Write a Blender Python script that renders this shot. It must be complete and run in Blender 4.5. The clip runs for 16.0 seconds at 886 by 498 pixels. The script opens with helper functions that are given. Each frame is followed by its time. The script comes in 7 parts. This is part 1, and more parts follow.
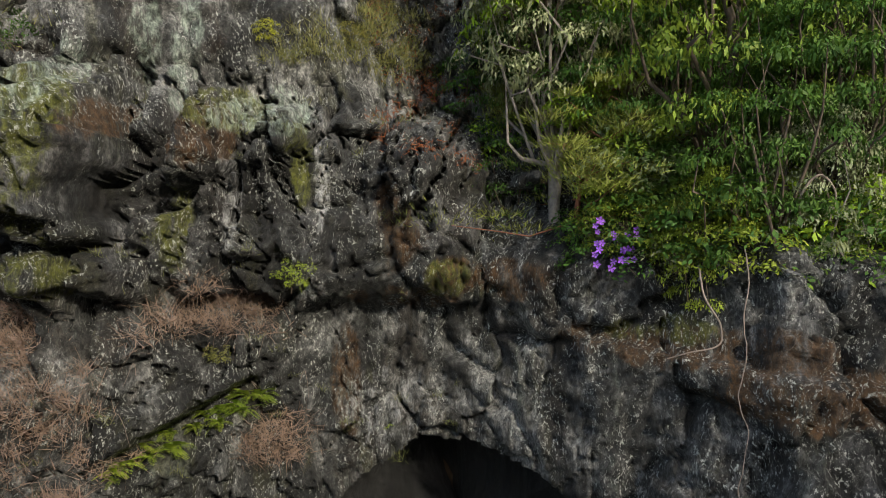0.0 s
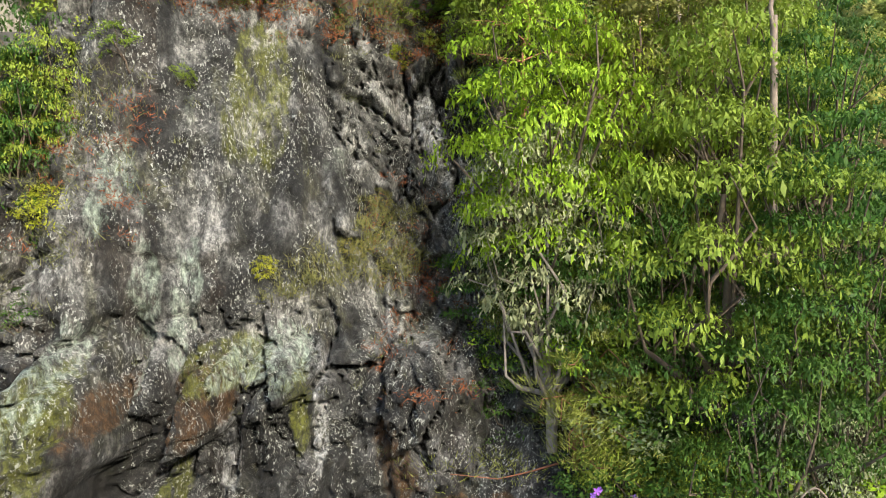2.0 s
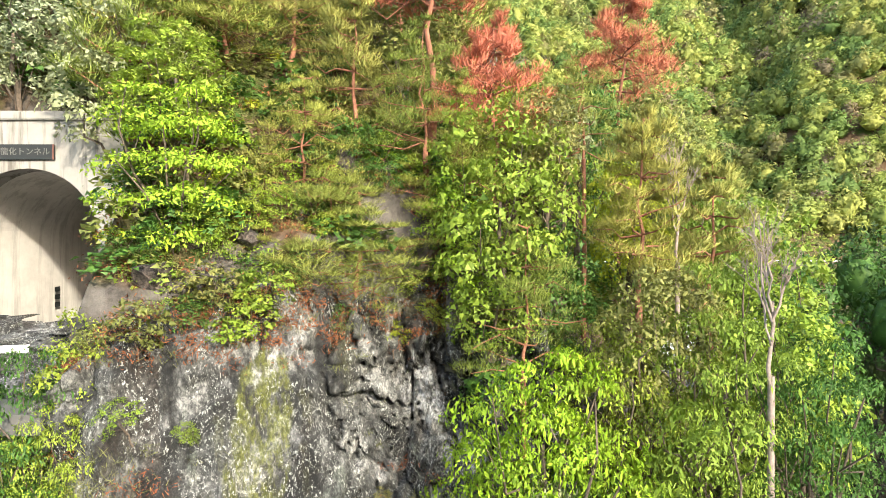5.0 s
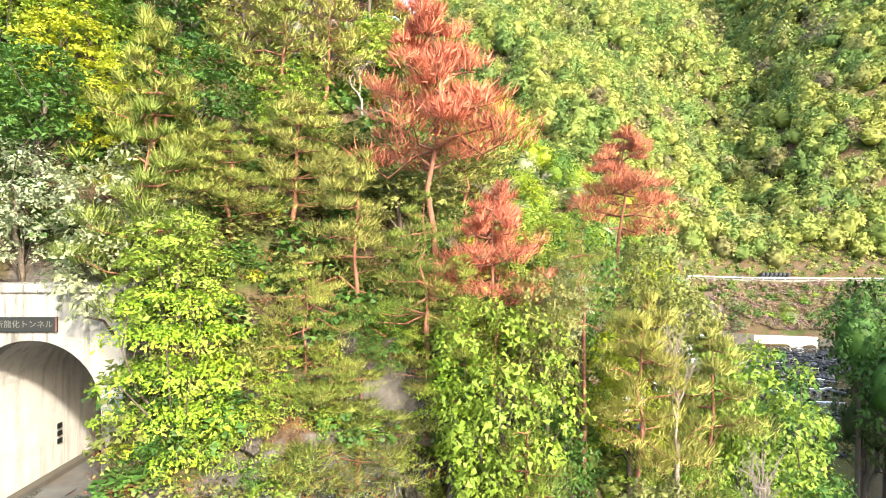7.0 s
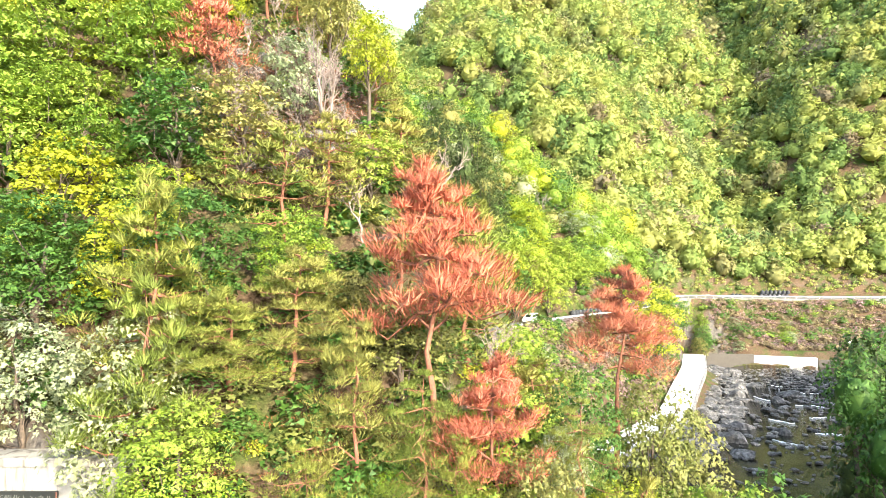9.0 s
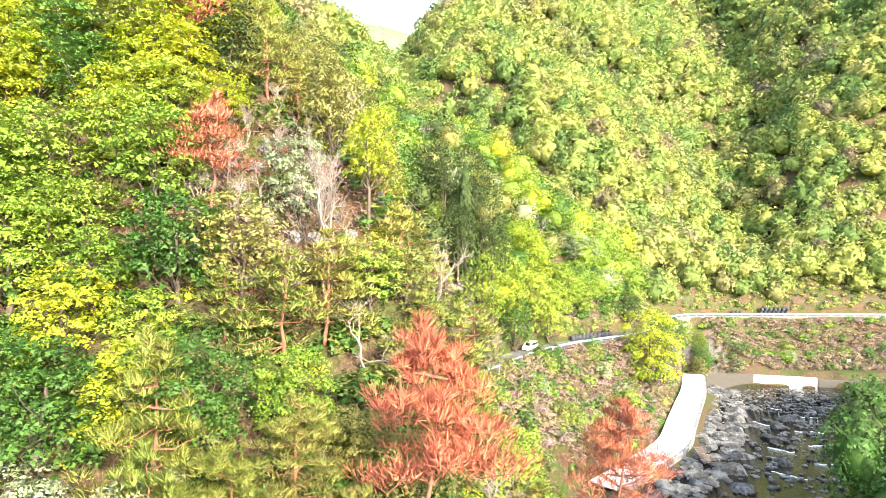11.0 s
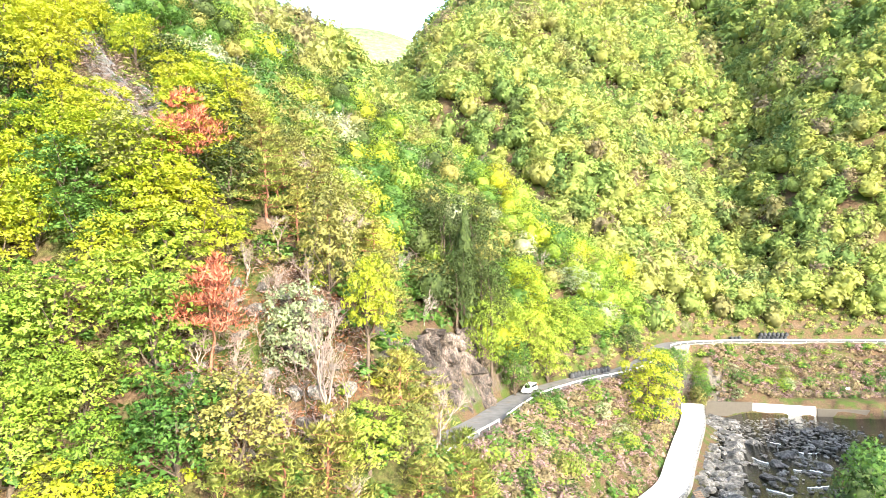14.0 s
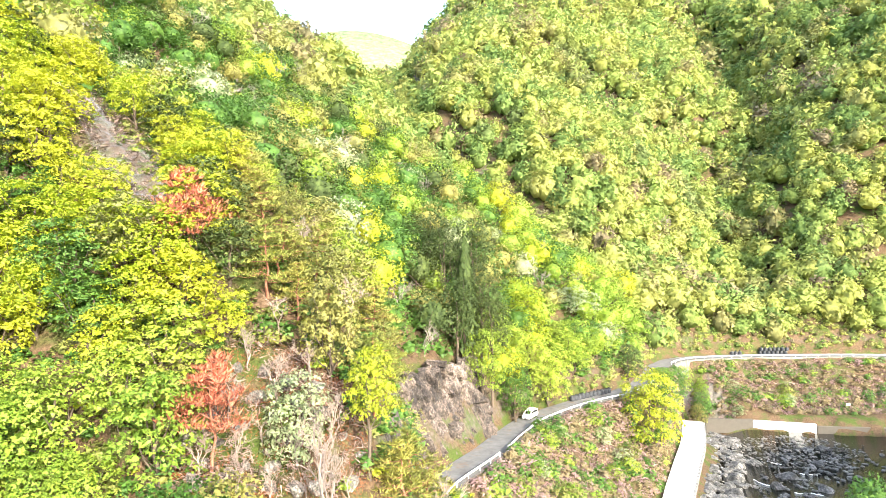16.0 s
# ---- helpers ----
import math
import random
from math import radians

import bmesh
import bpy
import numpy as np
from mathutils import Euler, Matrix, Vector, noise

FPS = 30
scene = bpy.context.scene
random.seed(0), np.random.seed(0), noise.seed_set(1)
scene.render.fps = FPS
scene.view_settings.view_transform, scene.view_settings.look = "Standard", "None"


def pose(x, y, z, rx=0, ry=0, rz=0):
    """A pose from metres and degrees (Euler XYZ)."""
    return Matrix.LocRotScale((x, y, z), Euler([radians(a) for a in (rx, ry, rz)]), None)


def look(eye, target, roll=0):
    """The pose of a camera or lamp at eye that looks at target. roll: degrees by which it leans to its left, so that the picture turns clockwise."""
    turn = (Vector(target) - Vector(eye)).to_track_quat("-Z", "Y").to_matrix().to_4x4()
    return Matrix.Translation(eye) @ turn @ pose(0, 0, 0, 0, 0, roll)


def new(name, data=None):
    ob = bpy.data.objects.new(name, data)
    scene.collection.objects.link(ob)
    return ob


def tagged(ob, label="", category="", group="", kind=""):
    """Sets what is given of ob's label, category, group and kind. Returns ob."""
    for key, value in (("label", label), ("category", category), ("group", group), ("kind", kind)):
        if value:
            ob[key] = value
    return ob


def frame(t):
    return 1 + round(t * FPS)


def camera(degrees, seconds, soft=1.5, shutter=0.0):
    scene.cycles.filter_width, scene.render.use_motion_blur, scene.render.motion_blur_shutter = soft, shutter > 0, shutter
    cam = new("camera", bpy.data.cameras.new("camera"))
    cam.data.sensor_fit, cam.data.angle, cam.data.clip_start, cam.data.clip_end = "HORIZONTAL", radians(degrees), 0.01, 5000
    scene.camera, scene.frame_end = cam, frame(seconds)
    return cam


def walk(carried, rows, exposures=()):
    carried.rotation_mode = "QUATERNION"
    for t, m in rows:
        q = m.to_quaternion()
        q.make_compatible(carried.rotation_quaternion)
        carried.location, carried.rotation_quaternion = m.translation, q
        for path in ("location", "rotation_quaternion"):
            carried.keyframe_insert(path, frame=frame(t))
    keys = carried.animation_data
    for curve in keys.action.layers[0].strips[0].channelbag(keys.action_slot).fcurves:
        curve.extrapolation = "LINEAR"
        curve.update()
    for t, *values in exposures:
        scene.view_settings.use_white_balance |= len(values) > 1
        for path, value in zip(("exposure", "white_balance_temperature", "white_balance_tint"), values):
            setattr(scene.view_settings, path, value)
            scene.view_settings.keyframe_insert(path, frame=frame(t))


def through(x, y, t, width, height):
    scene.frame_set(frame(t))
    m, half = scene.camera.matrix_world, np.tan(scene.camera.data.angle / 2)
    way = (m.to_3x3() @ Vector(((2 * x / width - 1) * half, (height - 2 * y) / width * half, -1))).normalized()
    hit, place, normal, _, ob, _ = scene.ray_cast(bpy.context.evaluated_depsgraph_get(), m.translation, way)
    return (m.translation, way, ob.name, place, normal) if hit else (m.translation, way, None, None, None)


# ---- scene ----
cam = camera(71, 16.0, 0.65)
PATH = [
    (0.0, 0.089, 0.079, 7.000, 89.735, -0.008, 0.424),
    (0.5, 0.071, 0.079, 8.467, 89.690, -0.073, 0.322),
    (1.0, 0.058, 0.068, 9.947, 89.648, -0.112, 0.223),
    (1.5, 0.047, 0.050, 11.426, 89.613, -0.106, 0.130),
    (2.0, 0.034, 0.029, 12.915, 89.574, -0.074, 0.045),
    (2.5, 0.019, 0.015, 14.414, 89.538, -0.041, -0.022),
    (3.0, 0.004, 0.025, 15.912, 89.509, -0.024, -0.059),
    (3.5, -0.003, 0.027, 17.431, 89.496, -0.006, -0.069),
    (4.0, -0.001, 0.020, 18.950, 89.487, 0.009, -0.054),
    (4.5, 0.014, -0.004, 20.455, 89.473, 0.017, -0.033),
    (5.0, 0.016, -0.025, 21.963, 89.452, 0.025, -0.016),
    (5.5, 0.011, -0.044, 23.478, 89.429, 0.035, -0.003),
    (6.0, 0.002, -0.059, 25.004, 89.405, 0.043, 0.004),
    (6.5, -0.006, -0.070, 26.546, 89.383, 0.047, 0.008),
    (7.0, -0.009, -0.074, 28.108, 89.367, 0.046, 0.006),
    (7.5, -0.003, -0.070, 29.694, 89.361, 0.037, -0.001),
    (8.0, 0.003, -0.064, 31.263, 89.357, 0.031, -0.005),
    (8.5, 0.003, -0.060, 32.799, 89.353, 0.044, -0.004),
    (9.0, 0.004, -0.063, 34.332, 89.350, 0.075, -0.003),
    (9.5, 0.008, -0.080, 35.828, 89.349, 0.100, -0.008),
    (10.0, 0.012, -0.081, 37.330, 89.353, 0.108, -0.014),
    (10.5, 0.012, -0.071, 38.829, 89.343, 0.103, -0.019),
    (11.0, 0.010, -0.055, 40.329, 89.326, 0.089, -0.024),
    (11.5, 0.008, -0.038, 41.833, 89.307, 0.071, -0.030),
    (12.0, 0.006, -0.025, 43.346, 89.288, 0.051, -0.041),
    (12.5, 0.006, -0.019, 44.872, 89.274, 0.033, -0.057),
    (13.0, 0.009, -0.024, 46.412, 89.270, 0.019, -0.080),
    (13.5, 0.012, -0.036, 47.947, 89.271, 0.006, -0.089),
    (14.0, 0.011, -0.045, 49.452, 89.266, -0.011, -0.094),
    (14.5, 0.001, -0.033, 50.904, 89.246, -0.038, -0.109),
    (15.0, -0.023, 0.016, 52.299, 89.226, -0.079, -0.119),
    (15.5, -0.052, 0.098, 53.654, 89.223, -0.133, -0.126),
    (16.0, -0.085, 0.193, 55.000, 89.232, -0.188, -0.128),
]
walk(cam, [(t, pose(x, y, z, rx, 0, rz) @ pose(0, 0, 0, 0, 0, ro)) for t, x, y, z, rx, ro, rz in PATH],
     exposures=[(0.0, 0.85), (1.5, 1.35), (3.5, 1.8), (5.0, 2.2), (7.0, 2.55), (9.0, 2.72), (12.0, 2.85), (16.0, 2.85)])

# ---- light ----
SUN_AZ, SUN_EL = 150.0, 28.0   # compass degrees (0 = +y, clockwise) and elevation
world = bpy.data.worlds.new("world")
scene.world = world
world.use_nodes = True
sky = world.node_tree.nodes.new("ShaderNodeTexSky")
sky.sky_type, sky.sun_disc = "NISHITA", False
sky.sun_elevation, sky.sun_rotation = radians(SUN_EL), radians(SUN_AZ)
sky.air_density, sky.dust_density = 1.2, 2.5
bg = world.node_tree.nodes["Background"]
bg.inputs["Strength"].default_value = 0.15
world.node_tree.links.new(sky.outputs[0], bg.inputs["Color"])
sun = new("sun", bpy.data.lights.new("sun", "SUN"))
sun.data.energy, sun.data.angle, sun.data.color = 2.0, radians(3.0), (1.0, 0.92, 0.75)
SUN_DIR = Vector((math.sin(radians(SUN_AZ)) * math.cos(radians(SUN_EL)), math.cos(radians(SUN_AZ)) * math.cos(radians(SUN_EL)), math.sin(radians(SUN_EL))))
sun.matrix_world = look(SUN_DIR * 300, (0, 0, 0))

# ---- noise and mesh helpers ----
def hash01(ix, iy, iz, seed=0):
    h = (ix.astype(np.int64) * 374761393 + iy.astype(np.int64) * 668265263 + iz.astype(np.int64) * 1274126177 + seed * 974634721) & 0xFFFFFFFF
    h = ((h ^ (h >> 13)) * 1274126177) & 0xFFFFFFFF
    h = ((h ^ (h >> 16)) * 2246822519) & 0xFFFFFFFF
    return ((h ^ (h >> 15)) & 0xFFFFFF) / float(0xFFFFFF)


def vnoise(x, y, z, seed=0):
    """Smooth value noise, -1 to 1."""
    x, y, z = np.broadcast_arrays(np.asarray(x, float), np.asarray(y, float), np.asarray(z, float))
    ix, iy, iz = np.floor(x), np.floor(y), np.floor(z)
    fx, fy, fz = x - ix, y - iy, z - iz
    fx, fy, fz = [f * f * (3 - 2 * f) for f in (fx, fy, fz)]
    total = 0.0
    for dx in (0, 1):
        for dy in (0, 1):
            for dz in (0, 1):
                w = (fx if dx else 1 - fx) * (fy if dy else 1 - fy) * (fz if dz else 1 - fz)
                total = total + w * hash01(ix + dx, iy + dy, iz + dz, seed)
    return total * 2 - 1


def fbm(x, y, z, octaves=4, seed=0):
    total, amp = 0.0, 1.0
    for o in range(octaves):
        total = total + amp * vnoise(x * 2.03 ** o, y * 2.03 ** o, z * 2.03 ** o, seed + o)
        amp *= 0.5
    return total


def blocks(x, y, seed=0):
    """Cracked blocks: a flat random height for each cell, and the nearness to the crack."""
    ix, iy = np.floor(x), np.floor(y)
    best, second, value = np.full(x.shape, 9.0), np.full(x.shape, 9.0), np.zeros(x.shape)
    for dx in (-1, 0, 1):
        for dy in (-1, 0, 1):
            cx, cy = ix + dx, iy + dy
            px, py = cx + hash01(cx, cy, cx * 0, seed), cy + hash01(cx, cy, cx * 0 + 1, seed)
            d = (px - x) ** 2 + (py - y) ** 2
            v = hash01(cx, cy, cx * 0 + 2, seed) + (hash01(cx, cy, cx * 0 + 3, seed) - 0.5) * (x - px) * 1.6 + (hash01(cx, cy, cx * 0 + 4, seed) - 0.5) * (y - py) * 1.6
            near = d < best
            second = np.where(near, best, np.minimum(second, d))
            value = np.where(near, v, value)
            best = np.where(near, d, best)
    return value, np.sqrt(second) - np.sqrt(best)


def sstep(a, b, v):
    v = np.clip((np.asarray(v, float) - a) / (b - a), 0, 1)
    return v * v * (3 - 2 * v)


def mesh_np(name, verts, faces, material=None, smooth=False, normals=None):
    """A mesh from an array of corners and one array of faces with equal numbers of corners."""
    verts, faces = np.asarray(verts, np.float32), np.asarray(faces, np.int32)
    me = bpy.data.meshes.new(name)
    n, k = faces.shape
    me.vertices.add(len(verts))
    me.loops.add(n * k)
    me.polygons.add(n)
    me.vertices.foreach_set("co", verts.ravel())
    me.loops.foreach_set("vertex_index", faces.ravel())
    me.polygons.foreach_set("loop_start", np.arange(0, n * k, k, dtype=np.int32))
    me.polygons.foreach_set("loop_total", np.full(n, k, np.int32))
    me.polygons.foreach_set("use_smooth", np.full(n, bool(smooth)))
    me.update(calc_edges=True)
    if normals is not None:
        me.polygons.foreach_set("use_smooth", np.ones(n, bool))
        normals = np.asarray(normals, np.float32)
        me.normals_split_custom_set(normals if len(normals) == n * k else np.repeat(normals, k, axis=0))
    if material:
        me.materials.append(material)
    return me


def grid_faces(rows, cols):
    i = np.arange(rows * cols).reshape(rows, cols)
    return np.stack([i[:-1, :-1].ravel(), i[:-1, 1:].ravel(), i[1:, 1:].ravel(), i[1:, :-1].ravel()], 1)


def part(name, bm, material, parent, label=""):
    me = bpy.data.meshes.new(name)
    bm.to_mesh(me)
    bm.free()
    me.materials.append(material)
    ob = new(name, me)
    ob.parent = parent
    return tagged(ob, label)


def part_me(name, me, parent, label=""):
    ob = new(name, me)
    ob.parent = parent
    return tagged(ob, label)


def thing(name, m, label, category, group="", kind=""):
    ob = new(name)
    ob.matrix_world = m
    return tagged(ob, label, category, group, kind)


def box_bm(x0, x1, y0, y1, z0, z1, bevel=0.0, bm=None):
    bm = bm or bmesh.new()
    made = bmesh.ops.create_cube(bm, size=1.0)["verts"]
    for v in made:
        v.co = Vector(((x0 + x1) / 2 + v.co.x * (x1 - x0), (y0 + y1) / 2 + v.co.y * (y1 - y0), (z0 + z1) / 2 + v.co.z * (z1 - z0)))
    if bevel:
        edges = list({e for v in made for e in v.link_edges})
        bmesh.ops.bevel(bm, geom=edges, offset=bevel, segments=2, affect="EDGES")
    return bm


def tube_np(points, radii, sides=6):
    """A tapered tube along the points: corners and quads."""
    points, out = np.asarray(points, float), []
    n = len(points)
    for i in range(n):
        d = points[min(i + 1, n - 1)] - points[max(i - 1, 0)]
        d = d / (np.linalg.norm(d) + 1e-9)
        a = np.cross(d, (0.3, 0.9, 0.2) if abs(d[1]) < 0.8 else (1.0, 0, 0))
        a = a / (np.linalg.norm(a) + 1e-9)
        b = np.cross(d, a)
        t = np.arange(sides) * 2 * math.pi / sides
        out.append(points[i] + radii[i] * (np.cos(t)[:, None] * a + np.sin(t)[:, None] * b))
    v = np.concatenate(out)
    i = np.arange(n - 1)[:, None] * sides
    j = np.arange(sides)[None]
    f = np.stack([i + j, i + (j + 1) % sides, i + sides + (j + 1) % sides, i + sides + j], -1).reshape(-1, 4)
    return v, f


def join_np(pieces):
    vs, fs, base = [], [], 0
    for v, f in pieces:
        vs.append(v)
        fs.append(f + base)
        base += len(v)
    return np.concatenate(vs), np.concatenate(fs)

# ---- materials ----
class Nodes:
    """Short hand for a node material."""

    def __init__(self, name, rough=0.8):
        self.mat = bpy.data.materials.new(name)
        self.mat.use_nodes = True
        self.tree = self.mat.node_tree
        self.bsdf = self.tree.nodes["Principled BSDF"]
        self.bsdf.inputs["Roughness"].default_value = rough
        self.coord = self.tree.nodes.new("ShaderNodeTexCoord").outputs["Object"]
        self.geo = self.tree.nodes.new("ShaderNodeNewGeometry")

    def link(self, a, b):
        self.tree.links.new(a, b)

    def scaled(self, sx, sy, sz, source=None):
        m = self.tree.nodes.new("ShaderNodeMapping")
        m.inputs["Scale"].default_value = (sx, sy, sz)
        self.link(source or self.coord, m.inputs[0])
        return m.outputs[0]

    def noise(self, scale, detail=4.0, rough=0.6, vector=None, distortion=0.0):
        n = self.tree.nodes.new("ShaderNodeTexNoise")
        n.inputs["Scale"].default_value, n.inputs["Detail"].default_value, n.inputs["Roughness"].default_value = scale, detail, rough
        n.inputs["Distortion"].default_value = distortion
        self.link(vector or self.coord, n.inputs["Vector"])
        return n.outputs["Fac"]

    def ramp(self, fac, *stops):
        r = self.tree.nodes.new("ShaderNodeValToRGB")
        el = r.color_ramp.elements
        while len(el) < len(stops):
            el.new(0.5)
        for e, (p, c) in zip(el, stops):
            e.position = p
            e.color = (c, c, c, 1) if isinstance(c, (int, float)) else (*c, 1)
        self.link(fac, r.inputs[0])
        return r.outputs[0]

    def mix(self, fac, a, b, how="MIX"):
        m = self.tree.nodes.new("ShaderNodeMix")
        m.data_type, m.blend_type = "RGBA", how
        for s, v in ((m.inputs[0], fac), (m.inputs[6], a), (m.inputs[7], b)):
            if isinstance(v, (int, float)):
                s.default_value = v
            elif isinstance(v, tuple):
                s.default_value = (*v, 1)
            else:
                self.link(v, s)
        return m.outputs[2]

    def math(self, op, a, b=0.0):
        m = self.tree.nodes.new("ShaderNodeMath")
        m.operation = op
        for s, v in ((m.inputs[0], a), (m.inputs[1], b)):
            if isinstance(v, (int, float)):
                s.default_value = v
            else:
                self.link(v, s)
        return m.outputs[0]

    def color(self, c):
        if isinstance(c, tuple):
            self.bsdf.inputs["Base Color"].default_value = (*c, 1)
        else:
            self.link(c, self.bsdf.inputs["Base Color"])

    def rough(self, fac):
        self.link(fac, self.bsdf.inputs["Roughness"])

    def bump(self, height, strength=0.5, distance=0.05):
        b = self.tree.nodes.new("ShaderNodeBump")
        b.inputs["Strength"].default_value, b.inputs["Distance"].default_value = strength, distance
        self.link(height, b.inputs["Height"])
        self.link(b.outputs[0], self.bsdf.inputs["Normal"])

    def axis(self, which, source):
        s = self.tree.nodes.new("ShaderNodeSeparateXYZ")
        self.link(source, s.inputs[0])
        return s.outputs[which]


def leaf_material(name, dark, mid, light, gloss=0.55, through=0.34):
    """Foliage: a tone for each tree, a tone for each leaf, and some light through the blade."""
    dark, light = tuple(0.35 * a + 0.65 * b for a, b in zip(dark, mid)), tuple(0.5 * a + 0.5 * b for a, b in zip(light, mid))
    dark, mid, light = (tuple(a * b + c for a, b, c in zip(q, (1.13, 0.97, 1.75), (0.003, 0, 0.009))) for q in (dark, mid, light))
    n = Nodes(name, gloss)
    info = n.tree.nodes.new("ShaderNodeObjectInfo")
    per_leaf = n.ramp(n.geo.outputs["Random Per Island"], (0.0, dark), (0.5, mid), (1.0, light))
    wide = n.ramp(n.noise(0.9, 2.0), (0.35, 0.75), (0.65, 1.15))
    tone = n.mix(1.0, per_leaf, wide, "MULTIPLY")
    tree_tone = n.ramp(info.outputs["Random"], (0.0, (0.75, 0.85, 0.7)), (0.5, (1.0, 1.0, 1.0)), (1.0, (1.12, 1.06, 0.95)))
    tone = n.mix(1.0, tone, tree_tone, "MULTIPLY")
    n.color(tone)
    trans = n.tree.nodes.new("ShaderNodeBsdfTranslucent")
    n.link(tone, trans.inputs[0])
    m = n.tree.nodes.new("ShaderNodeMixShader")
    m.inputs[0].default_value = through
    n.link(n.bsdf.outputs[0], m.inputs[1])
    n.link(trans.outputs[0], m.inputs[2])
    n.link(m.outputs[0], n.tree.nodes["Material Output"].inputs[0])
    n.bsdf.inputs["Specular IOR Level"].default_value = 0.3
    return n.mat


def plain_material(name, c, rough=0.6, metal=0.0, spread=0.25, scale=6.0, bump=0.2):
    n = Nodes(name, rough)
    n.bsdf.inputs["Metallic"].default_value = metal
    f = n.noise(scale, 6.0, 0.65)
    n.color(n.ramp(f, (0.3, tuple(v * (1 - spread) for v in c)), (0.7, tuple(min(v * (1 + spread), 0.9) for v in c))))
    n.bump(f, bump, 0.02)
    return n.mat


def rock_material(name, dark, mid, pale, lichen=0.5, moss=0.5, streak=0.6, scale=1.0, wet=0.0, stains=False):
    """Weathered rock with run-off streaks, pale lichen specks and moss."""
    n = Nodes(name, 0.85)
    body = n.noise(0.55 * scale, 9.0, 0.68)
    c = n.ramp(body, (0.38, dark), (0.5, mid), (0.62, pale))
    runs = n.noise(1.0, 5.0, 0.6, n.scaled(1.5 * scale, 1.5 * scale, 0.14 * scale), 0.4)
    c = n.mix(n.math("MULTIPLY", n.ramp(runs, (0.46, 0.0), (0.6, 1.0)), streak), c, dark)
    brown = n.noise(0.6, 4.0, 0.6, n.scaled(1.0, 1.0, 0.35), 0.6)
    c = n.mix(n.math("MULTIPLY", n.ramp(brown, (0.53, 0.0), (0.6, 1.0)), moss * 0.8), c, (0.05, 0.028, 0.012))
    green = n.noise(0.8, 4.0, 0.6, n.scaled(1.0, 1.0, 0.4), 0.8)
    c = n.mix(n.math("MULTIPLY", n.ramp(green, (0.56, 0.0), (0.64, 1.0)), moss), c, (0.075, 0.075, 0.01))
    mint = n.noise(0.7, 6.0, 0.75, n.scaled(1.3, 1.3, 0.25), 0.3)
    c = n.mix(n.math("MULTIPLY", n.ramp(mint, (0.58, 0.0), (0.68, 1.0)), lichen * 0.3), c, (0.3, 0.35, 0.28))
    fine = n.ramp(n.noise(9.0 * scale, 8.0, 0.8, n.scaled(1, 1, 0.6)), (0.38, (0.2, 0.2, 0.2)), (0.5, (0.9, 0.9, 0.9)), (0.6, (2.0, 1.95, 1.9)))
    c = n.mix(1.0, c, fine, "MULTIPLY")
    if stains:
        seep = n.tree.nodes.new("ShaderNodeAttribute")
        seep.attribute_name = "damp"
        thin = n.ramp(n.noise(1.0, 6.0, 0.7, n.scaled(2.6, 2.6, 0.2), 0.3), (0.36, 0.35), (0.5, 1.0))
        c = n.mix(n.math("MULTIPLY", seep.outputs["Fac"], thin), c, n.mix(1.0, c, (0.36, 0.36, 0.38), "MULTIPLY"))
    if stains:
        at = n.tree.nodes.new("ShaderNodeAttribute")
        at.attribute_name = "stain"
        for which, tone in ((0, (0.07, 0.034, 0.01)), (1, (0.09, 0.1, 0.012)), (2, (0.34, 0.42, 0.35)), (3, (0.4, 0.41, 0.42))):
            amount = at.outputs["Alpha"] if which == 3 else n.axis(which, at.outputs["Color"])
            grit = n.noise(2.6 + 0.7 * which, 9.0, 0.78, n.scaled(1, 1, 0.3))
            ragged = n.math("ADD", n.math("MULTIPLY", n.math("SUBTRACT", grit, 0.5), 4.5), 0.55)
            c = n.mix(n.ramp(n.math("MULTIPLY", amount, ragged), (0.2, 0.0), (0.7, 0.85)), c, n.mix(0.75, tone, fine, "MULTIPLY"))
    specks = n.math("MULTIPLY", n.ramp(n.noise(14.0 * scale, 6.0, 0.8, n.scaled(1, 1, 0.6)), (0.55, 0.0), (0.6, 1.0)), n.ramp(n.noise(1.1 * scale, 5.0, 0.7, n.scaled(1, 1, 0.4)), (0.45, 0.06), (0.55, 1.0)))
    c = n.mix(n.math("MULTIPLY", specks, lichen), c, (0.52, 0.54, 0.5))
    n.color(c)
    n.rough(n.ramp(runs, (0.45, 0.9), (0.62, 0.9 - 0.5 * wet)))
    grain = n.math("ADD", n.noise(3.0 * scale, 10.0, 0.75), n.math("MULTIPLY", n.noise(22.0 * scale, 4.0, 0.7), 0.35))
    cells = n.tree.nodes.new("ShaderNodeTexVoronoi")
    cells.inputs["Scale"].default_value = 2.6 * scale
    n.link(n.scaled(1.0, 1.0, 0.55), cells.inputs["Vector"])
    facets = n.math("MULTIPLY", cells.outputs["Distance"], 1.1)
    n.bump(n.math("ADD", grain, facets), 1.0, 0.13 / scale)
    return n.mat


